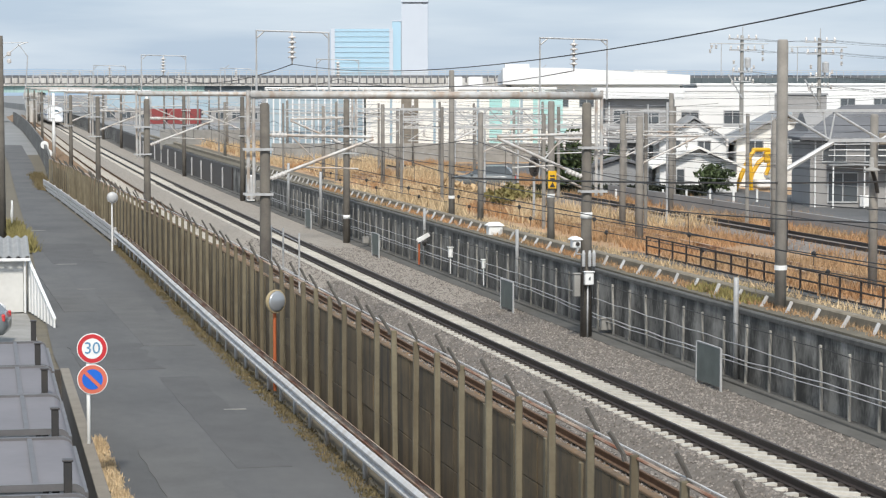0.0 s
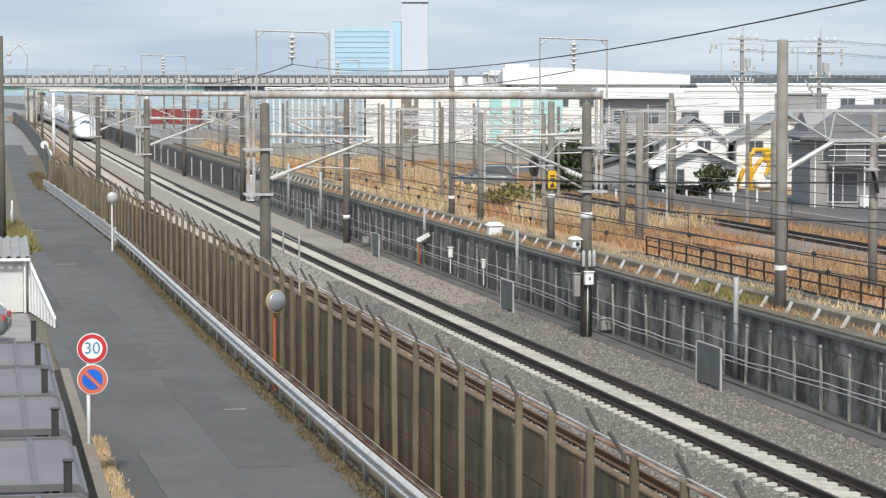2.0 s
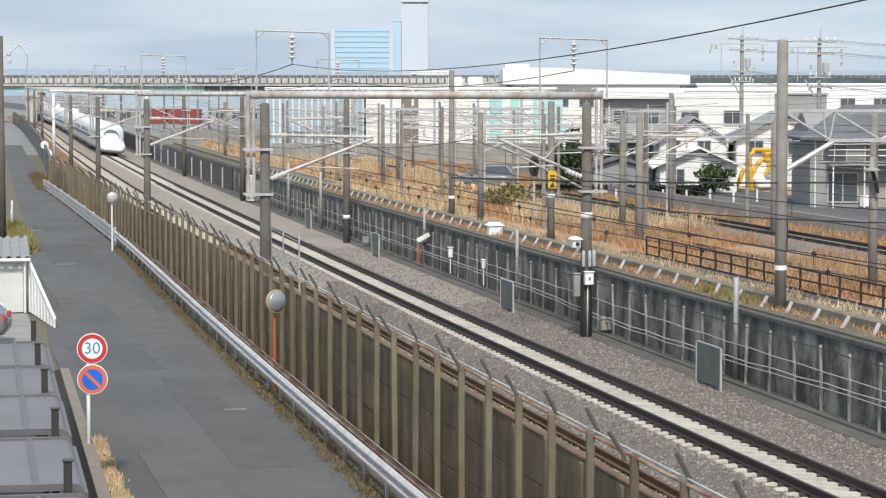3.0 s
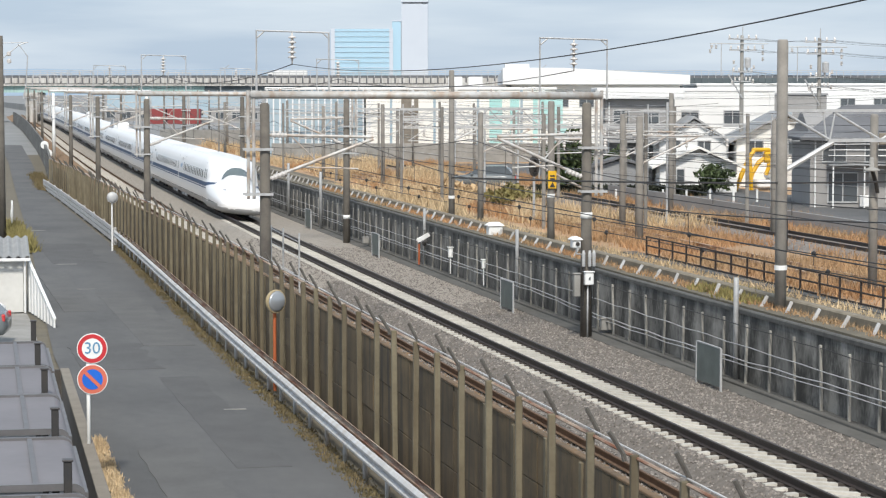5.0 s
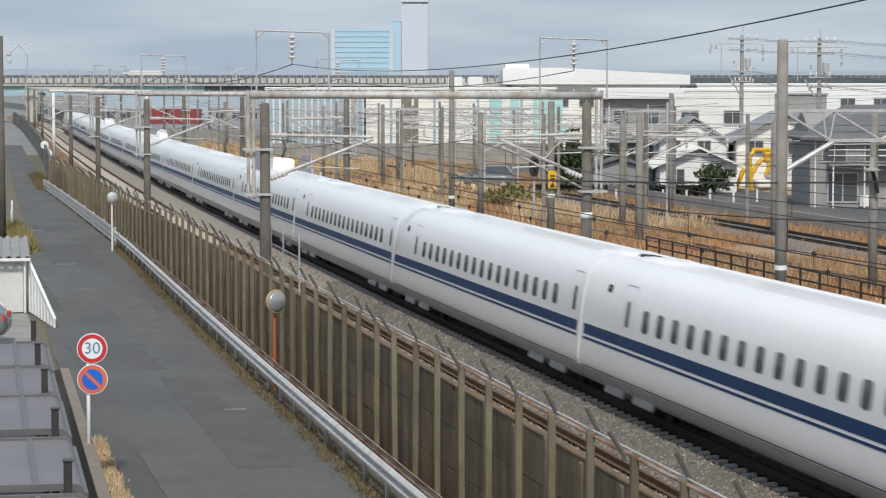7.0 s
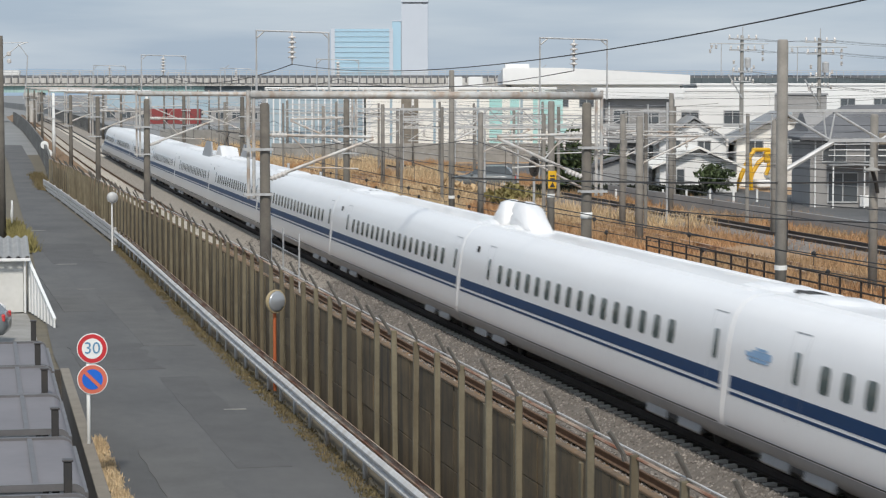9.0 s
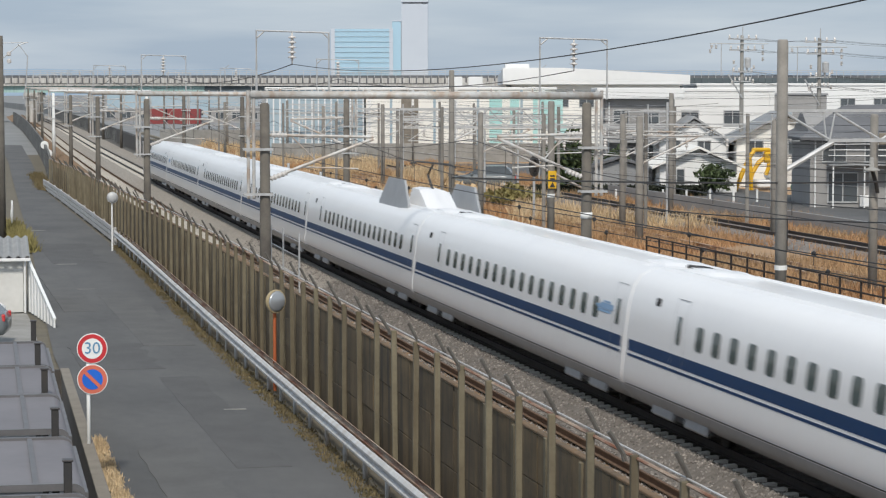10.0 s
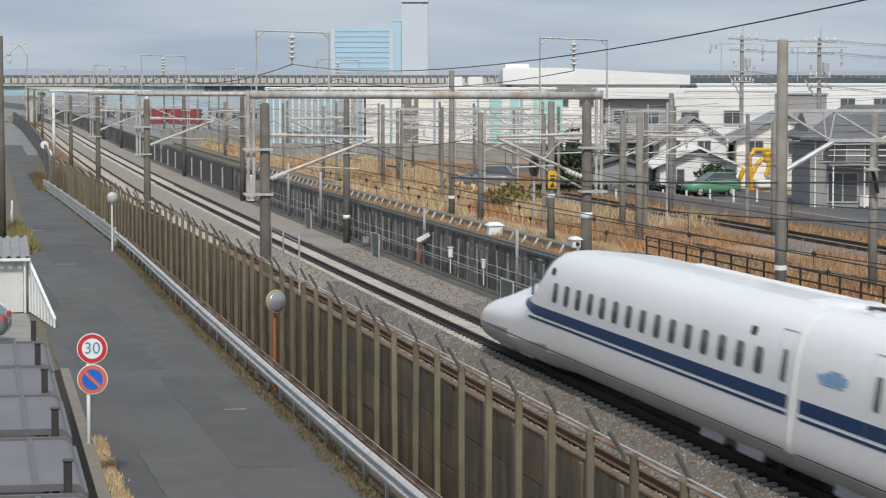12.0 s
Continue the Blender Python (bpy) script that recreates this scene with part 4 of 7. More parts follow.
def truss(t, x, y, z, length, drop=0.0):
    """A braced beam from the pole t (at x, y) towards the right."""
    bm = bmesh.new()
    box(bm, 0, -0.05, z, length, 0.05, z + 0.07)
    for k in range(int(length / 1.6)):
        a = 0.2 + 1.6 * k
        tube(bm, [(a, 0, z), (a + 0.8, 0, z - 0.75)], 0.03, 5)
        tube(bm, [(a + 0.8, 0, z - 0.75), (a + 1.6, 0, z)], 0.03, 5)
    tube(bm, [(0.1, 0, z - 1.5), (1.7, 0, z - 0.75), (length, 0, z - 0.75)], 0.04, 6)
    part("truss_beam", bm, GALV, t, "braced steel beam")


def field_poles():
    a = pole("line_pole", 23.3, 60.6, 1.5, 8.98, 0.165, 0.15, "tall concrete pole with a braced beam", POLE, bands=((1.15, SIGN_WHITE, 0.13),))
    bm = bmesh.new()
    box(bm, 0.1, -0.05, 5.49, 6.0, 0.05, 5.57)
    part("top_chord", bm, GALV, a)
    bm = bmesh.new()
    box(bm, 1.35, -0.04, 4.66, 6.0, 0.04, 4.76)
    part("lower_chord", bm, GALV, a)
    for p, q, rad in (((0.12, 0, 5.45), (1.4, 0, 4.72), 0.04), ((1.5, 0, 5.5), (2.9, 0, 4.72), 0.04), ((1.4, 0, 4.7), (1.55, 0, 5.5), 0.025), ((1.3, 0, 4.7), (1.2, 0, 5.5), 0.025), ((0.12, 0, 3.9), (1.5, 0.02, 4.66), 0.075), ((2.9, 0, 4.72), (4.3, 0, 5.5), 0.04)):
        bm = bmesh.new()
        tube(bm, [p, q], rad, 7)
        part("brace", bm, GALV, a)
    b = pole("line_pole", 24.6, 89.1, 1.5, 7.2, 0.15, 0.13, "concrete pole with a yellow warning plate", POLE, bands=((1.9, SIGN_WHITE, 0.14),))
    bm = bmesh.new()
    box(bm, -0.17, -0.2, 2.25, 0.17, -0.165, 2.95, bevel=0.01)
    s = part("warning_plate", bm, YELLOW, b, "yellow warning plate")
    bm = bmesh.new()
    for z in (2.72, 2.60):
        box(bm, -0.1, -0.207, z, 0.1, -0.201, z + 0.06)
    v = [bm.verts.new(p) for p in ((-0.12, -0.206, 2.30), (0.12, -0.206, 2.30), (0, -0.206, 2.50))]
    bm.faces.new(v)
    part("plate_marks", bm, BLACK, s)
    bm = bmesh.new()
    tube(bm, [(-2.6, 0, 4.2), (1.6, 0, 4.2)], 0.05, 7)
    tube(bm, [(-2.0, 0, 3.9), (1.4, 0, 2.2)], 0.05, 7)
    part("bracket", bm, BEAM_STEEL, b)
    c = pole("line_pole", 25.0, 108.3, 1.5, 8.6, 0.15, 0.13, "concrete pole with a braced beam", POLE, bands=((1.0, SIGN_WHITE, 0.14),))
    truss(c, 0, 0, 5.25, 4.9)
    for x, y, top, r, lab in ((26.0, 106.6, 6.6, 0.15, "grey concrete line pole in dry grass"), (28.0, 88.3, 6.6, 0.17, "grey concrete line pole in dry grass"),
                              (29.9, 108.2, 6.9, 0.13, "slim concrete line pole"), (30.3, 98.0, 6.6, 0.15, "grey concrete line pole in dry grass"),
                              (34.5, 90.5, 6.4, 0.17, "stout concrete line pole"), (36.5, 110.0, 7.5, 0.14, "dark slim line pole"),
                              (27.6, 64.3, 6.9, 0.14, "concrete line pole with a pale lamp"), (28.6, 143.0, 6.8, 0.14, "grey line pole in the field"),
                              (31.0, 150.0, 6.5, 0.13, "grey line pole in the field"), (36.2, 150.0, 6.6, 0.11, "slim grey line pole"),
                              (27.8, 160.0, 6.6, 0.13, "grey line pole in the field"), (38.0, 178.0, 6.5, 0.1, "slim grey line pole"),
                              (31.6, 200.0, 6.8, 0.13, "grey line pole in the field"), (27.5, 210.0, 6.6, 0.14, "grey line pole near the wall"),
                              (33.0, 250.0, 6.9, 0.13, "grey line pole far along the line"), (36.5, 255.0, 6.9, 0.13, "grey line pole far along the line"),
                              (31.5, 300.0, 7.4, 0.13, "grey line pole far along the line"), (37.0, 310.0, 7.4, 0.13, "grey line pole far along the line"),
                              (41.0, 330.0, 7.4, 0.13, "grey line pole far along the line"), (34.0, 360.0, 7.6, 0.13, "grey line pole far along the line")):
        p = pole("line_pole", x, y, 1.5 + cz(y), top + cz(y), r, r * 0.85, lab, POLE)
        if y in (106.6, 143.0, 160.0, 210.0, 88.3, 98.0, 110.0):
            bm = bmesh.new()
            tube(bm, [(-0.3, 0, 4.35), (2.6, 0, 4.3)], 0.045, 6)
            tube(bm, [(0, 0, 3.2), (2.4, 0, 4.28)], 0.035, 6)
            part("bracket", bm, BEAM_STEEL, p, "tubular bracket")
    for x, y, w in ((28.6, 143.0, 9.5), (31.6, 200.0, 8.0), (33.0, 250.0, 12.0), (31.5, 300.0, 14.0)):
        bm = bmesh.new()
        z = 6.4 + cz(y)
        box(bm, x, y - 0.05, z, x + w, y + 0.05, z + 0.09)
        for i in range(int(w / 1.5)):
            tube(bm, [(x + 1.5 * i, y, z), (x + 1.5 * i + 0.75, y, z - 0.6), (x + 1.5 * i + 1.5, y, z)], 0.025, 5)
        box(bm, x, y - 0.04, z - 0.66, x + w, y + 0.04, z - 0.6)
        tagged(new("line_gantry", mesh_of("line_gantry", bm, GALV)), "thin braced steel gantry over the other tracks", "gantry", "gantries over the other tracks")
    rng = random.Random(8)
    for y, x, w, z in ((99.0, 27.0, 9.0, 6.1), (117.0, 26.5, 12.0, 6.3), (132.0, 27.5, 13.0, 6.0), (156.0, 28.0, 14.0, 6.4), (176.0, 27.5, 14.5, 6.2), (222.0, 28.5, 16.0, 6.6), (275.0, 30.0, 18.0, 7.0)):
        z += cz(y)
        t = thing("line_gantry", pose(x, y, 0, 0, 0, -10), "pale braced gantry with hanging insulators over the other tracks", "gantry", "gantries over the other tracks")
        for dz in (0.0, -0.55):
            bm = bmesh.new()
            box(bm, 0, -0.04, z + dz, w, 0.04, z + dz + 0.07)
            part("chord", bm, GALV, t)
        bm = bmesh.new()
        n = int(w / 1.1)
        tube(bm, [(w * i / n, 0, z - 0.5 * (i % 2)) for i in range(n + 1)], 0.025, 5)
        part("lacing", bm, GALV, t)
        for q in (0.0, w * 0.5, w):
            bm = bmesh.new()
            tube(bm, [(q, 0, 1.2 + cz(y)), (q, 0, z + 0.5)], 0.085, 10)
            part("leg", bm, POLE, t, "concrete leg")
        for k in range(5):
            q = w * (0.1 + 0.2 * k)
            bm = bmesh.new()
            insulator(bm, (q, 0, z - 0.5), 3, 0.12, 0.08)
            part("insulator", bm, PORCELAIN, t)
            bm = bmesh.new()
            tube(bm, [(q - 0.9, 0, z - 1.25), (q + 0.9, 0, z - 1.15 - 0.2 * rng.random())], 0.028, 6)
            tube(bm, [(q - 0.9, 0, z - 1.25), (q + 0.1, 0, z - 0.6)], 0.022, 6)
            part("bracket", bm, GALV, t)
    # wires of the other tracks
    w = thing("field_wires", pose(0, 0, 0), "thin dark wires with round insulators over the field", "overhead wires")
    for x, y, z, x2, y2, z2, sag, rad in ((26.2, 40, 3.0, 25.0, 150, 2.6, 0.2, 0.018), (26.6, 40, 2.4, 25.6, 150, 2.2, 0.2, 0.018), (27.5, 50, 4.6, 27.0, 170, 4.4, 0.3, 0.012),
                                          (28.5, 50, 5.3, 28.0, 170, 5.2, 0.4, 0.012), (32, 60, 4.9, 30.0, 170, 5.0, 0.2, 0.012), (32, 60, 6.0, 30.0, 170, 6.0, 0.6, 0.012),
                                          (36, 70, 4.9, 34.0, 180, 5.0, 0.2, 0.012), (36, 70, 6.0, 34.0, 180, 6.0, 0.6, 0.012), (40, 80, 6.3, 38, 200, 6.2, 0.4, 0.012),
                                          (29.2, 60.5, 5.1, 14, 60.6, 5.27, 0.12, 0.026), (30, 140, 6.2, 31.5, 300, 6.9, 0.4, 0.014), (33, 140, 5.4, 35, 300, 6.1, 0.4, 0.014)):
        bm = bmesh.new()
        wire(bm, (x, y, z), (x2, y2, z2), sag, rad, 18)
        if z < 3.5:
            for i in range(5, 40, 4):
                q = i / 40
                p = Vector((x, y, z)).lerp(Vector((x2, y2, z2)), q) - Vector((0, 0, 4 * sag * q * (1 - q)))
                lathe(bm, [(0.02, -0.09), (0.075, -0.05), (0.075, 0.05), (0.02, 0.09)], 8, pose(*p))
                tube(bm, [p, p - Vector((0, 0, 0.35))], 0.012, 4)
        part("wire", bm, WIRE, w)


def crossarm_pole(x, y, top, label):
    t = pole("utility_pole", x, y, 1.5, top, 0.16, 0.11, label, CONC, "utility poles")
    hgt = top - 1.5
    for i, (dz, half) in enumerate(((0.3, 1.0), (1.0, 0.9), (2.4, 0.7), (3.0, 0.6))):
        bm = bmesh.new()
        box(bm, -half, -0.2, hgt - dz, half, -0.12, hgt - dz + 0.09)
        part("crossarm", bm, GALV, t)
        for q in (-half + 0.1, -half * 0.35, half * 0.4, half - 0.1):
            bm = bmesh.new()
            lathe(bm, [(0.03, 0), (0.075, 0.05), (0.05, 0.1), (0.075, 0.15), (0.03, 0.24)], 8, pose(q, -0.16, hgt - dz + 0.09))
            part("insulator", bm, PORCELAIN, t)
    bm = bmesh.new()
    tube(bm, [(-2.2, -0.16, hgt - 0.55), (1.7, -0.16, hgt - 0.55)], 0.035, 6)
    tube(bm, [(-1.45, -0.16, hgt - 0.5), (-1.45, -0.16, hgt - 2.6)], 0.03, 6)
    tube(bm, [(-0.95, -0.1, hgt - 2.5), (0, -0.1, hgt - 4.0)], 0.05, 6)
    tube(bm, [(0, -0.1, hgt - 0.1), (0.02, -0.1, hgt + 0.55)], 0.03, 6)
    part("outrigger", bm, GALV, t, "long steel outrigger with a drop rod")
    for q, dz in ((-2.1, 0.62), (-1.8, 0.62), (-2.2, 0.9), (1.35, 0.62), (1.35, 1.0), (1.35, 1.4), (0.75, 1.9), (-0.6, 1.6), (0.7, 2.8), (-0.7, 2.9)):
        bm = bmesh.new()
        lathe(bm, [(0.03, 0), (0.10, -0.04), (0.05, -0.08), (0.10, -0.12), (0.05, -0.16), (0.10, -0.20), (0.03, -0.26)], 8, pose(q, -0.16, hgt - dz))
        part("hanging_insulator", bm, PORCELAIN, t)
    bm = bmesh.new()
    lathe(bm, [(0.02, 0), (0.2, 0.02), (0.21, 0.6), (0.12, 0.68)], 10, pose(0.32, -0.2, hgt - 2.1))
    part("transformer", bm, GALV, t, "grey can-shaped transformer")
    return t


def street_wires():
    w = thing("street_wires", pose(0, 0, 0), "dark power lines fanning out from the utility poles", "power lines")
    for dz, half in ((0.1, 0.9), (0.8, 0.8), (2.2, 0.6), (2.8, 0.5)):
        for q in (-half, 0.35 * half, half):
            bm = bmesh.new()
            wire(bm, (51.9 + q, 142.0, 11.1 - dz), (53.0 + q, 131.6, 10.75 - dz), 0.15, 0.008, 8)
            wire(bm, (53.0 + q, 131.6, 10.75 - dz), (62.0 + 2 * q, 108.0, 10.4 - dz), 0.5, 0.008, 12)
            part("power_line", bm, WIRE, w)

# ---- buildings ----
def windows_on(t, m, cols, rows_, w, hgt, x0, z0, dx, dz, glass=None, frame=None):
    """Windows with a frame on the wall plane y = 0 of the pose m; they face -y."""
    for r in range(rows_):
        for c in range(cols):
            x, z = x0 + c * dx, z0 + r * dz
            bm = bmesh.new()
            for q in ((x, z, x + w, z + 0.07), (x, z + hgt - 0.07, x + w, z + hgt), (x, z + 0.07, x + 0.06, z + hgt - 0.07), (x + w - 0.06, z + 0.07, x + w, z + hgt - 0.07), (x + w / 2 - 0.03, z + 0.07, x + w / 2 + 0.03, z + hgt - 0.07)):
                box(bm, q[0], -0.07, q[1], q[2], 0.02, q[3], m)
            fr = part("window", bm, frame or GALV, t)
            bm = bmesh.new()
            box(bm, x + 0.06, -0.03, z + 0.07, x + w - 0.06, 0.01, z + hgt - 0.07, m)
            part("pane", bm, glass or GLASS_DARK, fr)


def block(name, x, y, turn, w, d, z0, z1, wall, roof, label, over=0.25, roof_h=0.35):
    t = thing(name, pose(x, y, z0, 0, 0, turn), label, "building")
    bm = bmesh.new()
    box(bm, 0, 0, -1.5, w, d, z1 - z0, bevel=0.03)
    part("wall", bm, wall, t)
    bm = bmesh.new()
    box(bm, -over, -over, z1 - z0, w + over, d + over, z1 - z0 + roof_h, bevel=0.04)
    part("roof", bm, roof, t)
    return t


def gable(name, x, y, turn, w, d, z0, eave, ridge, wall, roof, label, along="x", over=0.5, hip=False):
    """A house whose ridge runs along its width or its depth."""
    t = thing(name, pose(x, y, z0, 0, 0, turn), label, "house")
    bm = bmesh.new()
    e, r = eave - z0, ridge - z0
    if along == "x":
        a = [bm.verts.new(p) for p in ((0, 0, -1), (0, d, -1), (0, d, e), (0, d / 2, r - 0.12), (0, 0, e))]
        b = [bm.verts.new((w, v.co.y, v.co.z)) for v in a]
    else:
        a = [bm.verts.new(p) for p in ((0, 0, -1), (w, 0, -1), (w, 0, e), (w / 2, 0, r - 0.12), (0, 0, e))]
        b = [bm.verts.new((v.co.x, d, v.co.z)) for v in a]
    skin(bm, [a, b])
    bmesh.ops.recalc_face_normals(bm, faces=bm.faces)
    part("wall", bm, wall, t)
    bm = bmesh.new()
    k = (r - e) / ((d if along == "x" else w) / 2)
    for s in (0, 1):
        if along == "x":
            y0, y1 = (-over, d / 2) if s == 0 else (d + over, d / 2)
            h = d * 0.32 if hip else -over
            q = [(-over, y0, e - over * k), (w + over, y0, e - over * k), (w - h, y1, r), (h, y1, r)]
        else:
            x0, x1 = (-over, w / 2) if s == 0 else (w + over, w / 2)
            q = [(x0, -over, e - over * k), (x0, d + over, e - over * k), (x1, d + over, r), (x1, -over, r)]
        lo = [bm.verts.new(p) for p in q]
        hi = [bm.verts.new((p[0], p[1], p[2] + 0.14)) for p in q]
        skin(bm, [lo, hi])
        if hip and along == "x":
            xx = -over if s == 0 else w + over
            tip = (h if s == 0 else w - h, d / 2, r)
            lo = [bm.verts.new(p) for p in ((xx, -over, e - over * k), (xx, d + over, e - over * k), tip)]
            hi = [bm.verts.new((v.co.x, v.co.y, v.co.z + 0.14)) for v in lo]
            skin(bm, [lo, hi])
    bmesh.ops.recalc_face_normals(bm, faces=bm.faces)
    part("roof", bm, roof, t, "tiled roof" if roof is ROOF_GREY else "")
    return t


def hall():
    turn = -13.0
    # glass-fronted end
    t = block("glass_hall", 30.2, 203.0, turn, 8.6, 18, 1.5, 7.75, GLASS_PALE, BLDG_WHITE, "long hall with a pale glass front between white mullions", 0.1, 0.25)
    for k in range(16):
        bm = bmesh.new()
        box(bm, 0.05 + k * 0.56, -0.12, 1.4, 0.17 + k * 0.56, 0.0, 6.25)
        part("mullion", bm, BLDG_WHITE, t)
    for z in (2.6, 4.2):
        bm = bmesh.new()
        box(bm, 0, -0.06, z, 8.6, -0.002, z + 0.08)
        part("transom", bm, GALV, t)
    t = block("white_hall", 38.7, 201.0, turn, 16.6, 20, 1.5, 7.75, BLDG_CREAM, BLDG_WHITE, "long low white hall clad in pale panels", 0.1, 0.25)
    for k in range(9):
        bm = bmesh.new()
        box(bm, 1.9 * k + 0.2, -0.08, 1.2, 1.9 * k + 0.42, 0.0, 6.5)
        part("pilaster", bm, GLASS_PALE if k % 2 else BLDG_WHITE, t)
    bm = bmesh.new()
    box(bm, 3.1, -0.05, 0.5, 4.6, -0.003, 6.2)
    part("dark_panel", bm, TAN, t, "beige panel")
    for k, (a, b, z0, z1) in enumerate(((10.8, 11.9, 1.4, 5.8), (12.6, 13.4, 1.4, 5.6), (14.6, 15.0, 1.4, 6.0), (15.2, 17.2, 3.2, 6.0), (16.4, 17.6, 1.2, 3.2))):
        bm = bmesh.new()
        box(bm, a, -0.35, z0, b, -0.3, z1)
        part("sheeting", bm, TEAL, t, "hanging teal sheeting")
    # grey plinth wall
    bm = bmesh.new()
    box(bm, 0, 0, -0.5, 28.0, 0.2, 1.75, bevel=0.02)
    ob = new("yard_wall", mesh_of("yard_wall", bm, CONC))
    ob.matrix_basis = pose(30.0, 198.5, 1.45, 0, 0, turn)
    tagged(ob, "plain grey concrete yard wall", "wall")
    t = block("factory", 57.4, 222.5, turn, 16.5, 24, 1.5, 8.3, BLDG_CREAM, BLDG_WHITE, "cream factory with a broad flat white roof", 0.9, 0.45)
    bm = bmesh.new()
    rings = [[bm.verts.new((x, y, z)) for y, z in ((-0.9, 7.25), (25, 7.25), (25, 7.7), (-0.9, 7.7 + h))] for x, h in ((-0.9, 0.75), (5, 0.75), (17.4, 0.05))]
    skin(bm, rings)
    part("parapet", bm, BLDG_WHITE, t)
    windows_on(t, pose(0, 0, 0), 6, 1, 1.5, 0.9, 1.6, 4.6, 2.5, 0)
    bm = bmesh.new()
    box(bm, -0.6, 2, 8.0, 1.8, 5, 8.85, bevel=0.05)
    part("roof_unit", bm, BLDG_WHITE, t)
    t = block("stepped_building", 50.6, 226.0, turn, 6.6, 20, 1.5, 7.9, BLDG_GREY, ROOF_METAL, "grey stepped building with louvred side", 0.2, 0.3)
    for k in range(5):
        bm = bmesh.new()
        box(bm, 0.2 + 1.28 * k, -0.1, 4.6, 1.3 + 1.28 * k, 0, 5.7 + 0.1 * k)
        part("louvre", bm, ROOF_METAL, t)
    for x in (1.2, 3.2):
        bm = bmesh.new()
        box(bm, x, 1, 6.6, x + 1.4, 3, 7.6, bevel=0.05)
        part("roof_unit", bm, BLDG_WHITE, t)


def fittings(t, w, z):
    """Air conditioners, downpipes and a porch roof on a house front."""
    for x in (0.25, w - 0.35):
        bm = bmesh.new()
        tube(bm, [(x, -0.08, 0), (x, -0.08, z)], 0.045, 6)
        part("downpipe", bm, BLDG_WHITE, t)
    for x in (w * 0.3, w * 0.72):
        bm = bmesh.new()
        box(bm, x, -0.4, 0.1, x + 0.75, -0.1, 0.7, bevel=0.03)
        part("air_conditioner", bm, BLDG_WHITE, t)
    bm = bmesh.new()
    box(bm, w * 0.1, -1.1, 2.25, w * 0.9, 0.0, 2.33, bevel=0.02)
    part("porch_roof", bm, ROOF_METAL, t)
    for k in range(5):
        bm = bmesh.new()
        x = w * (0.12 + 0.19 * k)
        box(bm, x, -1.05, -0.2, x + 0.07, -0.98, 2.25)
        part("porch_post", bm, BLDG_WHITE, t)
    for dz in (2.75, 3.05, 3.35):
        bm = bmesh.new()
        box(bm, w * 0.1, -0.75, dz, w * 0.9, -0.7, dz + 0.05)
        part("balcony_bar", bm, BLDG_WHITE, t)


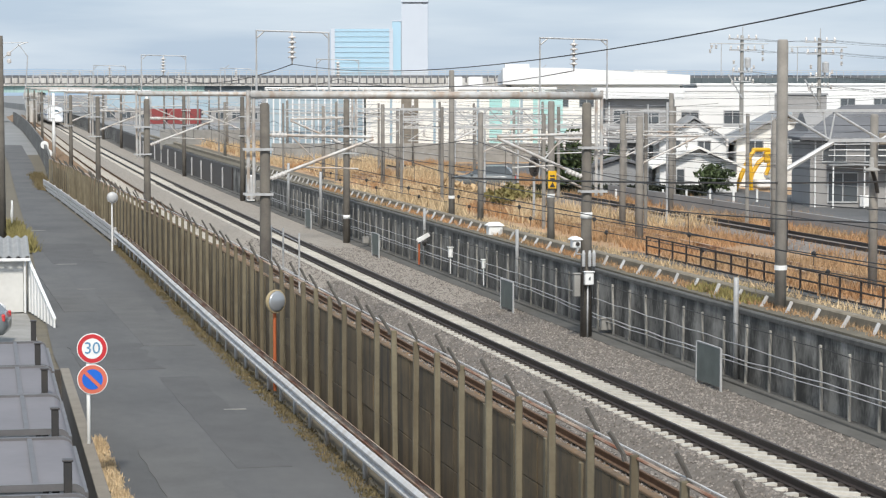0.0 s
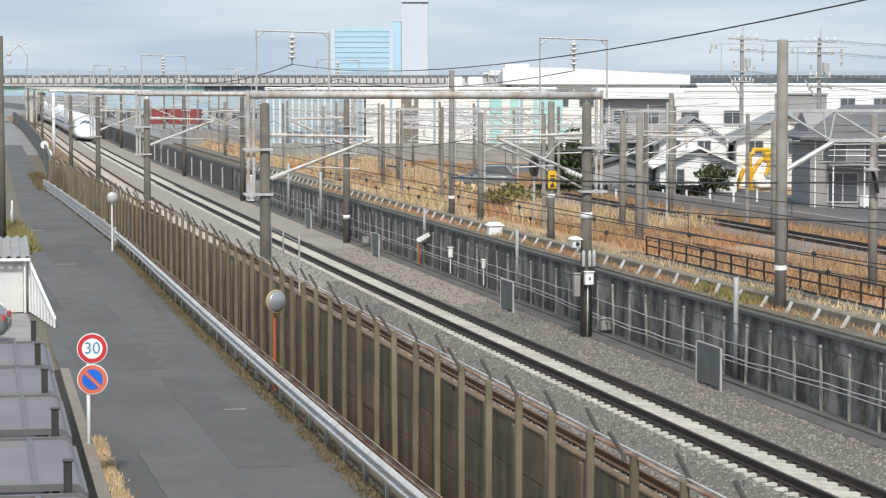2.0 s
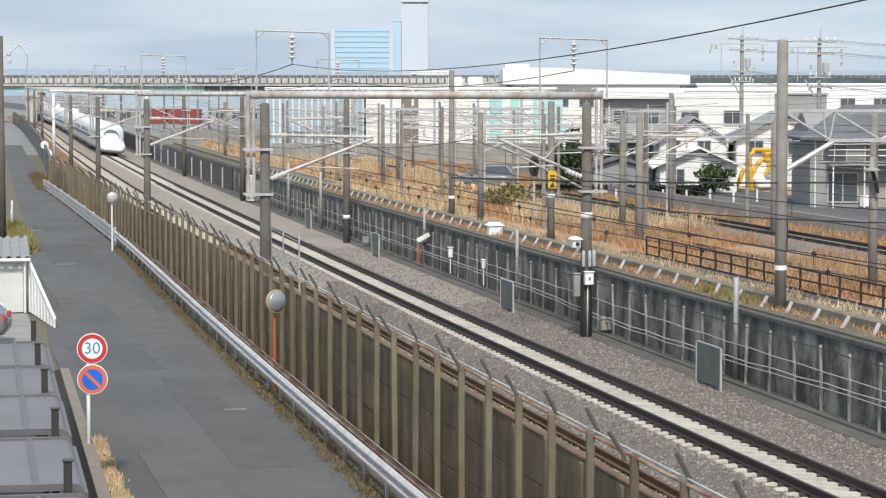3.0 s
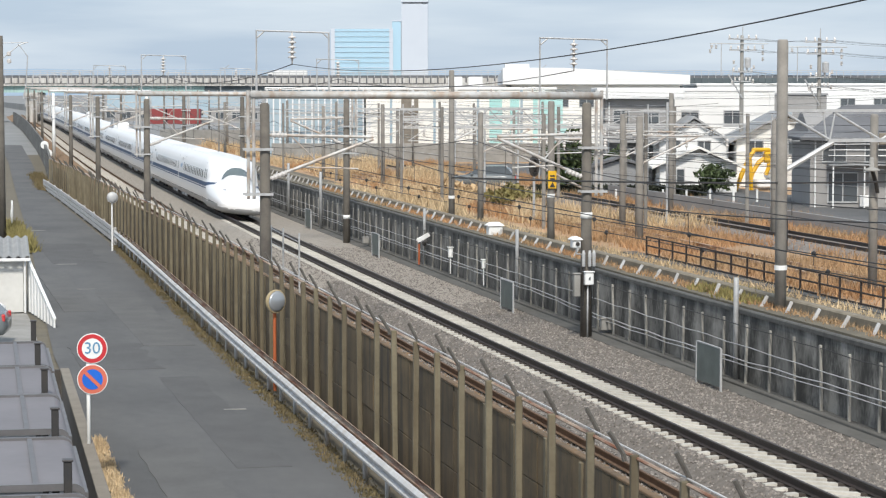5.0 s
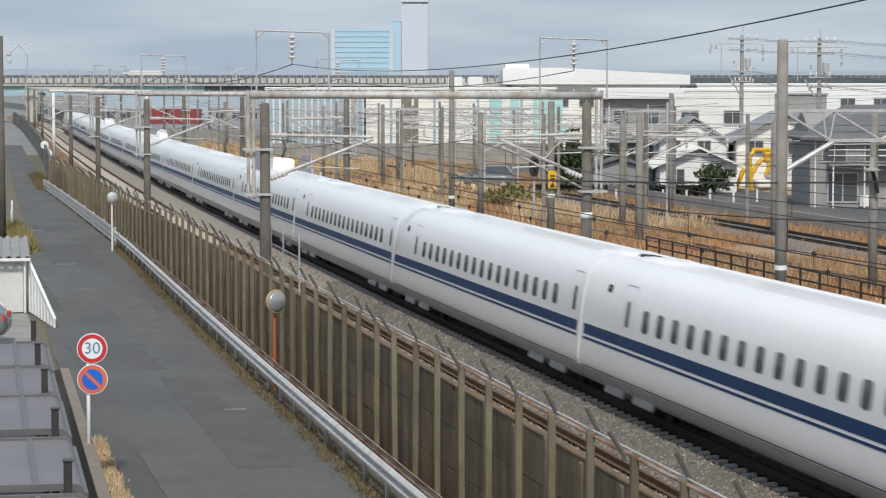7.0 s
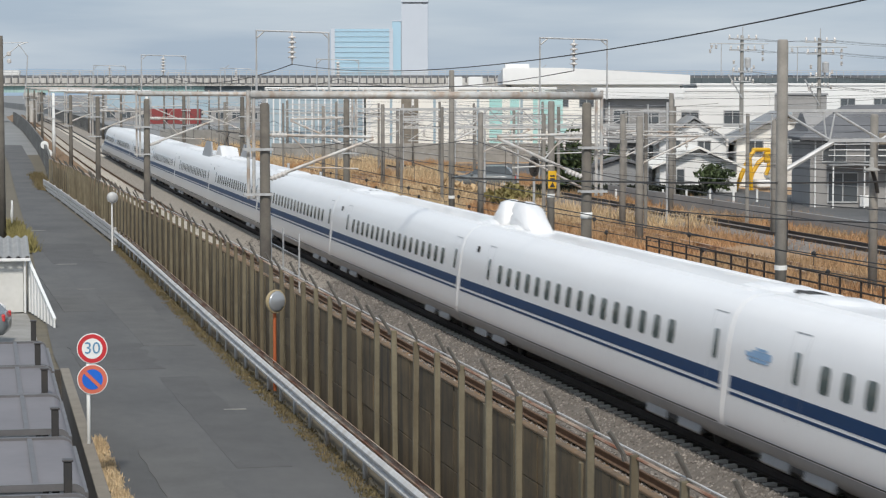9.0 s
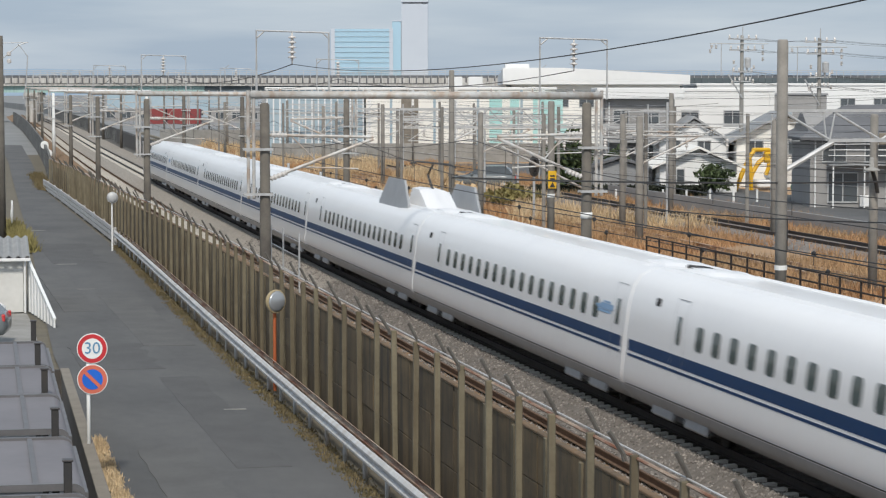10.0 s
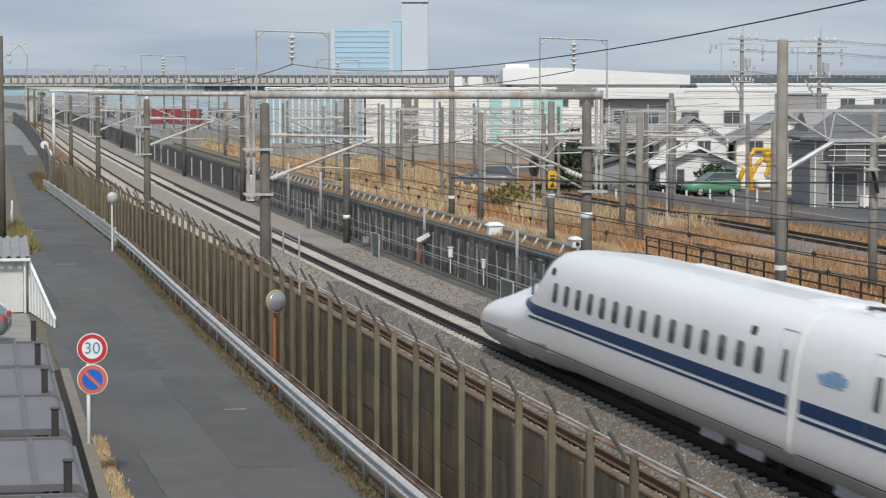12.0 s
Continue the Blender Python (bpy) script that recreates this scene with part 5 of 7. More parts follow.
def houses():
    t = block("brown_house", 45.0, 149.5, -14, 4.6, 8, 1.5, 7.1, BLDG_GREY, BLDG_WHITE, "grey-brown two-storey house with a deep white flat roof", 0.6, 0.75)
    windows_on(t, pose(0, 0, 0), 2, 1, 1.1, 1.0, 0.5, 3.9, 2.0, 0)
    bm = bmesh.new()
    box(bm, 0.2, -0.9, 2.7, 4.4, 0.0, 2.85, bevel=0.02)
    for k in range(5):
        box(bm, 0.2 + k * 1.02, -0.9, 2.85, 0.26 + k * 1.02, -0.84, 3.7)
    box(bm, 0.2, -0.9, 3.7, 4.4, -0.84, 3.78)
    part("balcony", bm, ROOF_METAL, t)
    fittings(t, 4.6, 5.4)
    t = block("white_house", 49.2, 158.5, -14, 10.5, 10, 1.5, 7.6, BLDG_WHITE, BLDG_WHITE, "plain white cube-shaped modern house", 0.05, 0.25)
    windows_on(t, pose(0, 0, 0), 3, 1, 1.3, 1.1, 0.9, 3.7, 3.0, 0)
    windows_on(t, pose(0, 0, 0), 2, 1, 1.3, 1.2, 1.5, 0.9, 3.6, 0)
    fittings(t, 10.5, 6.0)
    t = gable("low_house", 43.6, 133.5, -14, 4.6, 7, 1.5, 3.2, 4.2, BLDG_WHITE, BLDG_CREAM, "low white house with a pale shallow gable", "y", 0.5)
    for k in range(9):
        bm = bmesh.new()
        box(bm, -0.05, -0.05, -0.2, 0.05, 0.05, 0.75, bevel=0.01)
        ob = new("yard_post", mesh_of("yard_post", bm, SIGN_WHITE))
        ob.matrix_basis = pose(37.5 + 1.25 * k, 122.5 - 0.3 * k, 1.5)
        tagged(ob, "short white yard post beside the tracks", "post", "white yard posts")
    windows_on(t, pose(0, 0, 0), 2, 1, 1.0, 0.9, 0.5, 0.6, 2.4, 0)
    t = block("long_white_building", 76.0, 221.0, -13, 24, 14, 1.5, 8.2, BLDG_WHITE, BLDG_WHITE, "long white two-storey building with small windows", 0.1, 0.25)
    windows_on(t, pose(0, 0, 0), 7, 2, 1.5, 1.4, 1.0, 1.4, 3.3, 2.7)
    t = block("grey_glazed_building", 61.5, 183.0, -13, 12, 10, 1.5, 7.3, BLDG_GREY, ROOF_METAL, "pale grey building with narrow tall windows", 0.1, 0.2)
    windows_on(t, pose(0, 0, 0), 7, 1, 0.6, 1.6, 0.6, 3.0, 1.6, 0, GLASS_PALE)
    t = gable("grey_house", 45.6, 114.5, -14, 8.5, 7.5, 1.5, 5.3, 6.75, BLDG_GREY, ROOF_GREY, "grey rendered house with a dark tiled roof", "x", 0.6, True)
    windows_on(t, pose(0, 0, 0), 3, 1, 1.3, 1.2, 0.6, 2.4, 2.2, 0)
    windows_on(t, pose(0, 0, 0), 2, 1, 1.6, 1.6, 0.9, 0.3, 3.0, 0)
    fittings(t, 8.5, 3.7)
    t = gable("tiled_house", 50.8, 140.0, -14, 6.0, 7.0, 1.5, 4.6, 6.2, BLDG_CREAM, ROOF_METAL, "cream house with a grey metal roof", "y", 0.5)
    windows_on(t, pose(0, 0, 0), 2, 1, 1.1, 1.0, 0.6, 2.1, 2.6, 0)
    t = gable("tiled_house", 46.5, 142.5, -14, 4.4, 6.0, 1.5, 4.4, 5.9, BLDG_WHITE, ROOF_METAL, "white house with a light metal roof", "y", 0.4)
    windows_on(t, pose(0, 0, 0), 2, 1, 0.9, 1.0, 0.5, 2.0, 1.9, 0)
    t = gable("dark_shed", 40.4, 137.5, -14, 3.6, 5.0, 1.5, 2.9, 3.5, ROOF_METAL, ROOF_GREY, "dark open-fronted metal shed", "y", 0.3)
    for x, y, w, z1 in ((57, 165, 6, 5.0),):
        t = gable("small_house", x, y, -14, w, 6.0, 1.5, z1 - 1.2, z1, BLDG_GREY, ROOF_METAL, "small grey house with a metal roof", "x", 0.4)
        windows_on(t, pose(0, 0, 0), 2, 1, 1.0, 0.9, 0.6, 1.0, 2.2, 0)
    # far to the left, under the overpass
    for x, y, w, z1, mt in ((33, 420, 14, 4.4, BLDG_GREY), (50, 400, 12, 4.6, BLDG_GREY), (38, 470, 30, 7.5, GLASS_PALE), (66, 380, 16, 5.0, BLDG_WHITE)):
        t = block("works_shed", x, y, -12, w, 12, 1.5, z1, mt, ROOF_METAL, "low works shed beyond the other tracks", 0.2, 0.3)
        windows_on(t, pose(0, 0, 0), max(2, int(w / 3)), 1, 1.6, 1.2, 0.8, 1.5, 2.8, 0)
    for k in range(3):
        bm = bmesh.new()
        box(bm, 0, 0, 0, 2.6, 2.4, 2.5, bevel=0.03)
        t = thing("freight_container", pose(38.6 + 2.8 * k, 390 - 0.6 * k, FIELD_Z + cz(390), 0, 0, -12), "dark red ribbed freight container on the ground", "container", "stacked freight containers")
        part("body", bm, CONTAINER, t)
        rib = box_mesh("rib", (0, -0.03, 0.12, 0.10, 0.0, 2.38), CONTAINER)
        for i in range(10):
            again("rib", rib, t, pose(0.12 + 0.25 * i, 0, 0))
    bm = bmesh.new()
    box(bm, 0, 0, -0.3, 34, 0.2, 2.0, bevel=0.02)
    ob = new("yard_wall", mesh_of("yard_wall", bm, CONC))
    ob.matrix_basis = pose(27.0, 262, 1.45, 0, 0, -40)
    tagged(ob, "plain grey concrete yard wall", "wall")


def towers():
    t = block("glass_office", 158.8, 890.6, -12.8, 22.6, 30, 0, 31.9, GLASS_BLUE, GLASS_BLUE, "far office block with a blue glass front", 0.0, 0.1)
    for k in range(12):
        bm = bmesh.new()
        box(bm, 0, -0.2, 9.0 + 2.0 * k, 22.6, 0, 9.22 + 2.0 * k)
        part("floor_band", bm, TOWER if k % 4 == 0 else GLASS_PALE, t)
    for k in range(9):
        bm = bmesh.new()
        box(bm, 2.8 * k, -0.3, 8, 2.8 * k + 0.2, -0.202, 31.9)
        part("mullion", bm, GLASS_BLUE, t)
    for x in (-0.8, 21.6):
        bm = bmesh.new()
        box(bm, x, -0.6, 0, x + 1.4, 3, 32.2)
        part("edge_fin", bm, TOWER, t)
    t = block("stair_tower", 181.0, 886.0, -12.8, 3.4, 18, 0, 34.9, GLASS_BLUE, TOWER, "slim glazed stair tower", 0.1, 0.5)
    t = block("lift_tower", 184.5, 885.4, -12.8, 10.2, 18, 0, 41.6, TOWER, TOWER, "tall windowless white tower with a dark top band", 0.0, 0.1)
    bm = bmesh.new()
    box(bm, 0.4, 0.4, 41.7, 8.2, 17, 42.3)
    part("dark_band", bm, ROOF_GREY, t)
    bm = bmesh.new()
    box(bm, -0.1, -0.1, 42.3, 10.3, 18, 46.0)
    part("crown", bm, TOWER, t)
    # strip of far land; its haze is painted in the material
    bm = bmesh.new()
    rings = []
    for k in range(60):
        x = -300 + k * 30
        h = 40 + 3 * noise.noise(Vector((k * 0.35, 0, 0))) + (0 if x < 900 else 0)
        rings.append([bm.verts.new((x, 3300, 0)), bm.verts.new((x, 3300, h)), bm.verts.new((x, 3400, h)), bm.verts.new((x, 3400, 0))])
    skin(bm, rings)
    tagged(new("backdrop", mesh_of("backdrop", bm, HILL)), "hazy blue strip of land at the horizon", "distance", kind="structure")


def lorry():
    t = thing("lorry", pose(0, 0, 0), "white box lorry driving on the overpass", "lorry")
    bm = bmesh.new()
    box(bm, -3.0, -1.2, 0.9, 4.3, 1.2, 3.0, bevel=0.05)
    part("box_body", bm, BLDG_WHITE, t)
    bm = bmesh.new()
    box(bm, -4.4, -1.1, 0.5, -3.1, 1.1, 2.5, bevel=0.15)
    part("cab", bm, BLDG_WHITE, t)
    bm = bmesh.new()
    box(bm, -4.2, -1.115, 1.5, -3.4, 1.115, 2.1, bevel=0.02)
    part("cab_window", bm, GLASS_DARK, t)
    bm = bmesh.new()
    box(bm, -4.2, -0.9, 0.45, 4.2, 0.9, 0.9)
    part("chassis", bm, BOGIE, t)
    for x in (-3.7, 2.2, 3.4):
        for y in (-1.0, 1.0):
            bm = bmesh.new()
            lathe(bm, [(0.1, -0.15), (0.48, -0.15), (0.48, 0.15), (0.1, 0.15)], 16, pose(x, y, 0.48, 90, 0, 0))
            part("wheel", bm, TYRE, t)
    return t


OVERPASS = pose(18.9 - 60, 519.9 + 13.4, 0, 0, 0, -12.75)


def overpass():
    t = thing("overpass", OVERPASS, "long concrete road overpass on piers with steel girders", "overpass", kind="structure")
    bm = bmesh.new()
    box(bm, 0, 0, 9.0, 420, 12, 9.5)
    part("deck", bm, DECK, t)
    bm = bmesh.new()
    box(bm, 0, 0.8, 7.55, 106, 1.3, 9.0)
    box(bm, 0, 10, 7.55, 106, 10.5, 9.0)
    part("girder", bm, GIRDER, t, "pale green steel girder")
    # right part of the same girders, shade painted in as a dark colour
    bm = bmesh.new()
    box(bm, 106, 0.8, 7.9, 420, 1.3, 9.0)
    box(bm, 106, 10, 7.9, 420, 10.5, 9.0)
    part("girder", bm, OVERPASS_SHADED, t, "steel girder with its shade put into a dark colour")
    me = box_mesh("parapet_panel", (0, -0.15, 9.55, 1.2, 0.15, 10.72), DECK, 0.03)
    # same parapet farther right, painted dark to stand for shade
    dark = box_mesh("parapet_panel", (0, -0.15, 9.55, 1.5, 0.15, 10.72), OVERPASS_SHADED, 0.02)
    post = box_mesh("barrier_post", (-0.05, -0.05, 10.7, 0.05, 0.05, 12.4), GALV)
    for k in range(170):
        again("parapet_panel", me if k < 104 else dark, t, pose(44 + 1.55 * k, -0.1, 0))
        again("barrier_post", post, t, pose(44 + 1.55 * k, 0, 0))
    bm = bmesh.new()
    box(bm, 30, 0.2, 9.5, 420, 0.3, 11.3)
    part("noise_panel", bm, ROOF_GREY, t, "dark strip behind the parapet")
    for z, mt in ((11.55, GALV), (11.95, GALV), (12.35, GALV)):
        bm = bmesh.new()
        box(bm, 30, -0.06, z - 0.06, 420, 0.06, z + 0.06)
        part("rail", bm, mt, t)
    for k in range(16):
        bm = bmesh.new()
        box(bm, -1.2, 1.5, 0, 1.2, 4, 7.55, bevel=0.2)
        box(bm, -1.6, 0.5, 6.6, 1.6, 11, 7.54, bevel=0.2)
        box(bm, -1.2, 8, 0, 1.2, 10.5, 7.55, bevel=0.2)
        part("pier", bm, DECK, t, m=pose(62 + 6 + 23 * k if k != 1 else 92, 0, 0))
    lamp = bmesh.new()
    tube(lamp, [(0, 0, 10), (0, 0, 15.5), (0.9, 0, 16.2)], 0.09, 6)
    lm = mesh_of("lamp_post", lamp, GALV)
    for x in (110, 180, 222, 262):
        again("lamp_post", lm, t, pose(x, 6, -2.6))
    bm = bmesh.new()
    rings = [[bm.verts.new((x, y, z)) for y, z in ((-8, zz - 2.2), (-1, zz - 2.2), (-1, zz), (-8, zz))] for x, zz in ((150, 9.0), (165, 9.8), (180, 10.4))]
    skin(bm, rings)
    part("ramp", bm, DECK, t, "concrete slip ramp")


# ---- field things ----
def crane():
    t = thing("yellow_crane", pose(50.0, 135.2, 1.5), "yellow painted folded steel crane arms on a lorry", "crane")
    for p in (((-1.0, 0, 0.0), (-0.62, 0, 1.0), (-0.1, 0, 2.1), (0.25, 0, 2.55)), ((-0.1, 0.2, -0.1), (0.15, 0.2, 1.1), (0.55, 0.2, 1.75), (1.05, 0.2, 2.1)),
              ((0.1, 0.1, 0.0), (0.02, 0.1, 1.0), (-0.05, 0.1, 2.1)), ((1.25, 0, 2.5), (1.15, 0, 1.5), (0.95, 0, 1.0))):
        bm = bmesh.new()
        tube(bm, p, [0.10] + [0.15] * (len(p) - 2) + [0.12], 8)
        part("arm", bm, YELLOW, t)
    bm = bmesh.new()
    box(bm, 0.10, -0.12, 2.42, 1.25, 0.3, 2.66, bevel=0.08)
    box(bm, 0.85, -0.2, 1.75, 1.25, 0.35, 2.42, bevel=0.1)
    part("head", bm, YELLOW, t)
    bm = bmesh.new()
    box(bm, 0.3, -0.4, 0.2, 2.2, 1.2, 0.7, bevel=0.1)
    box(bm, 1.2, -0.3, 0.7, 2.0, 1.1, 1.3, bevel=0.15)
    part("carrier", bm, BLDG_WHITE, t, "white carrier lorry")


def leaf_cloud(name, centre, size, n, leaf, material, seed):
    rng = np.random.default_rng(seed)
    d = rng.normal(size=(n, 3))
    d /= np.linalg.norm(d, axis=1)[:, None]
    r = rng.random(n) ** 0.4
    lump = 1 + 0.28 * np.sin(d[:, 0] * 5 + seed) * np.cos(d[:, 1] * 4) + 0.2 * np.sin(d[:, 2] * 7)
    c = np.array(centre) + d * (r * lump)[:, None] * np.array(size)
    a = rng.normal(size=(n, 3)) * leaf
    b = rng.normal(size=(n, 3)) * leaf
    v = np.stack([c - a, c + b, c + a, c - b], 1).reshape(-1, 3)
    me = bpy.data.meshes.new(name)
    me.from_pydata(v.tolist(), [], np.arange(4 * n).reshape(-1, 4).tolist())
    me.materials.append(material)
    return me


def shrub(name, x, y, z, size, n, leaf, material, label, seed):
    t = thing(name, pose(x, y, z), label, "shrub")
    bm = bmesh.new()
    for k in range(4):
        a = k * 1.6
        tube(bm, [(0, 0, -0.1), (0.2 * size[0] * math.cos(a), 0.2 * size[1] * math.sin(a), size[2] * 0.5), (0.5 * size[0] * math.cos(a), 0.5 * size[1] * math.sin(a), size[2] * 1.1)], [0.07, 0.05, 0.02], 6)
    part("trunk", bm, POLE_DARK, t)
    ob = new("crown", leaf_cloud("crown", (0, 0, size[2] * 1.1), size, n, leaf, material, seed))
    ob.parent = t
    return t


def blades(name, pts, hgt, width, per, spread, material, label, category, seed):
    """Grass as many thin upright blades in tufts."""
    rng = np.random.default_rng(seed)
    n = len(pts)
    base = np.repeat(np.array(pts), per, 0)
    m = len(base)
    base = base + np.c_[rng.normal(size=(m, 2)) * spread, np.zeros(m)]
    h = hgt * (0.5 + rng.random(m) * 0.8) * np.repeat(0.6 + 0.8 * rng.random(n), per)
    a = rng.random(m) * math.pi
    w = np.c_[np.cos(a), np.sin(a), np.zeros(m)] * (width * (0.6 + 0.8 * rng.random(m)))[:, None]
    lean = np.c_[rng.normal(size=(m, 2)) * 0.35, np.ones(m)] * h[:, None]
    v = np.stack([base - w, base + w, base + lean], 1).reshape(-1, 3)
    me = bpy.data.meshes.new(name)
    me.from_pydata(v.tolist(), [], np.arange(3 * m).reshape(-1, 3).tolist())
    me.materials.append(material)
    return tagged(new(name, me), label, category, kind="stuff")


def vegetation():
    rng = np.random.default_rng(5)
    pts = []
    while len(pts) < 9000:
        y = 48 + 200 * rng.random() ** 1.5
        lat = 8.7 + 14 * rng.random()
        if noise.noise(Vector((lat * 0.25, y * 0.08, 0))) > -0.25 and not (15.2 < lat < 17.4) and not (lat < 9.6 and y < 60):
            pts.append(tuple(at(lat, y, FIELD_Z - 0.03)))
    blades("dry_grass", pts, 0.36, 0.022, 14, 0.22, GRASS_DRY, "tall rust-orange dry grass over the field", "dry grass", 1)
    pts = []
    while len(pts) < 3000:
        y = 95 + 170 * rng.random()
        lat = 6.6 + 9 * rng.random() + (2 if y > 140 else 0)
        if noise.noise(Vector((lat * 0.3, y * 0.1, 4))) > 0.0:
            pts.append(tuple(at(lat, y, FIELD_Z - 0.03)))
    blades("pale_reeds", pts, 0.62, 0.026, 14, 0.28, GRASS_PALE, "pale straw-coloured reeds in dense tufts", "dry grass", 2)
    pts = [tuple(at(5.45 + 0.5 * rng.random() ** 0.8, 40 + 110 * rng.random(), FIELD_Z - 0.05)) for _ in range(1800)]
    blades("wall_top_grass", pts, 0.16, 0.02, 7, 0.1, GRASS_DRY, "short dry grass behind the wall coping", "dry grass", 3)
    pts = [tuple(at(6.3 + 1.6 * rng.random(), 40 + 110 * rng.random(), FIELD_Z - 0.05)) for _ in range(1800)]
    blades("kerb_grass", pts, 0.2, 0.02, 7, 0.15, GRASS_PALE, "straw-coloured grass beside the kerb", "dry grass", 33)
    pts = [tuple(at(5.5 + 1.0 * rng.random(), 62.5 + 5.5 * rng.random(), FIELD_Z)) for _ in range(260)]
    blades("yellow_weeds", pts, 0.2, 0.03, 8, 0.15, GRASS_YELLOW, "yellow-green weeds over the wall top", "weeds", 4)
    pts = [tuple(at(-8.5 - 0.42 * rng.random(), 20 + 100 * rng.random(), ROAD_Z)) for _ in range(2600)]
    blades("verge_grass", pts, 0.055, 0.018, 7, 0.07, GRASS_VERGE, "short brown-green grass under the guard rail", "grass", 6)
    pts = [tuple((3.62 + 0.02 * (y - 40) * 0.6 + 0.3 * rng.random(), y, ROAD_Z)) for y in (37 + 16 * rng.random(900))]
    blades("roadside_grass", pts, 0.09, 0.014, 7, 0.05, GRASS_PALE, "pale dry grass strip at the road edge", "grass", 7)
    pts = [tuple((5.2 + 0.6 * rng.random(), y, ROAD_Z)) for y in (116 + 22 * rng.random(700))]
    blades("roadside_weeds", pts, 0.45, 0.04, 7, 0.15, GRASS_YELLOW, "tall yellow weeds at the road edge", "weeds", 8)
    pts = [tuple(at(-10.45 + 0.7 * rng.random(), 188 + 34 * rng.random(), ROAD_Z)) for _ in range(700)]
    blades("bend_weeds", pts, 0.3, 0.04, 7, 0.2, GRASS_VERGE, "brown-green weeds at the road bend", "weeds", 9)
    shrub("shrub", 46.15, 131.0, 1.75, (1.15, 1.0, 0.75), 1500, 0.07, LEAF, "round dark green garden shrub", 11)
    shrub("shrub", 43.0, 140.0, 1.5, (0.8, 0.8, 1.3), 1200, 0.08, LEAF, "dark evergreen shrub by the shed", 12)
    shrub("shrub", 39.4, 138.5, 1.5, (1.35, 1.2, 1.7), 2600, 0.09, LEAF, "tall dark evergreen tree beside the shed", 13)
    shrub("shrub", 30.5, 118.0, 1.5, (1.4, 1.2, 0.55), 1500, 0.07, GRASS_YELLOW, "yellow-green bramble in the dry field", 14)
    shrub("shrub", 29.2, 126.0, 1.5, (1.6, 1.4, 0.5), 1500, 0.07, GRASS_PALE, "low straw-coloured bramble thicket in the field", 15)


def low_hedge():
    """A clipped dark hedge along the yard."""
    rng = np.random.default_rng(21)
    n = 5200
    q = rng.random(n)
    c = np.c_[35.2 + 9.6 * q, 131.5 - 3.2 * q + 0.5 * rng.random(n), 1.5 + 0.62 * rng.random(n) ** 0.8]
    a, b = rng.normal(size=(n, 3)) * 0.075, rng.normal(size=(n, 3)) * 0.075
    me = bpy.data.meshes.new("low_hedge")
    me.from_pydata(np.stack([c - a, c + b, c + a, c - b], 1).reshape(-1, 3).tolist(), [], np.arange(4 * n).reshape(-1, 4).tolist())
    me.materials.append(mat("hedge_leaf", (0.028, 0.035, 0.02), (0.018, 0.022, 0.014), 0.85, scale=2, islands=0.4))
    tagged(new("low_hedge", me), "low dark clipped hedge along the yard", "hedge", kind="stuff")


def field_tracks():
    for lat, label in ((16.3, "rust-dark track of the neighbouring line"), (11.0, "overgrown rusty track in the field")):
        t = thing("railway_track", pose(0, 0, 0), label, "railway track", "tracks of the line", "structure")
        if lat > 15:
            bm = bmesh.new()
            sweep(bm, [(lat - 2.0, FIELD_Z - 0.1), (lat - 1.3, FIELD_Z + 0.22), (lat + 1.3, FIELD_Z + 0.22), (lat + 2.0, FIELD_Z - 0.1)], steps(40, 330, 6))
            part("ballast", bm, BALLAST_BROWN, t, "brown ballast")
        for s in (-0.53, 0.53):
            bm = bmesh.new()
            base = FIELD_Z + (0.36 if lat > 15 else 0.2)
            sweep(bm, [(lat + s + a, base + z) for a, z in RAIL_SECTION], steps(40, 330, 6))
            part("rail", bm, RUST if lat < 15 else RAIL, t)
    bm = bmesh.new()
    sweep(bm, [(19.6, FIELD_Z - 0.2), (19.6, FIELD_Z + 0.75), (19.75, FIELD_Z + 0.75), (19.75, FIELD_Z - 0.2)], steps(60, 128, 6))
    tagged(new("yard_fence", mesh_of("yard_fence", bm, BLDG_GREY)), "grey mesh-clad yard fence behind the tracks", "fence")
    bm = bmesh.new()
    sweep(bm, [(19.8, FIELD_Z - 0.2), (19.8, FIELD_Z + 0.012), (31.0, FIELD_Z + 0.012), (31.0, FIELD_Z - 0.2)], steps(60, 190, 6))
    tagged(new("yard", mesh_of("yard", bm, ASPHALT)), "grey asphalt yard before the houses", "yard", kind="structure")

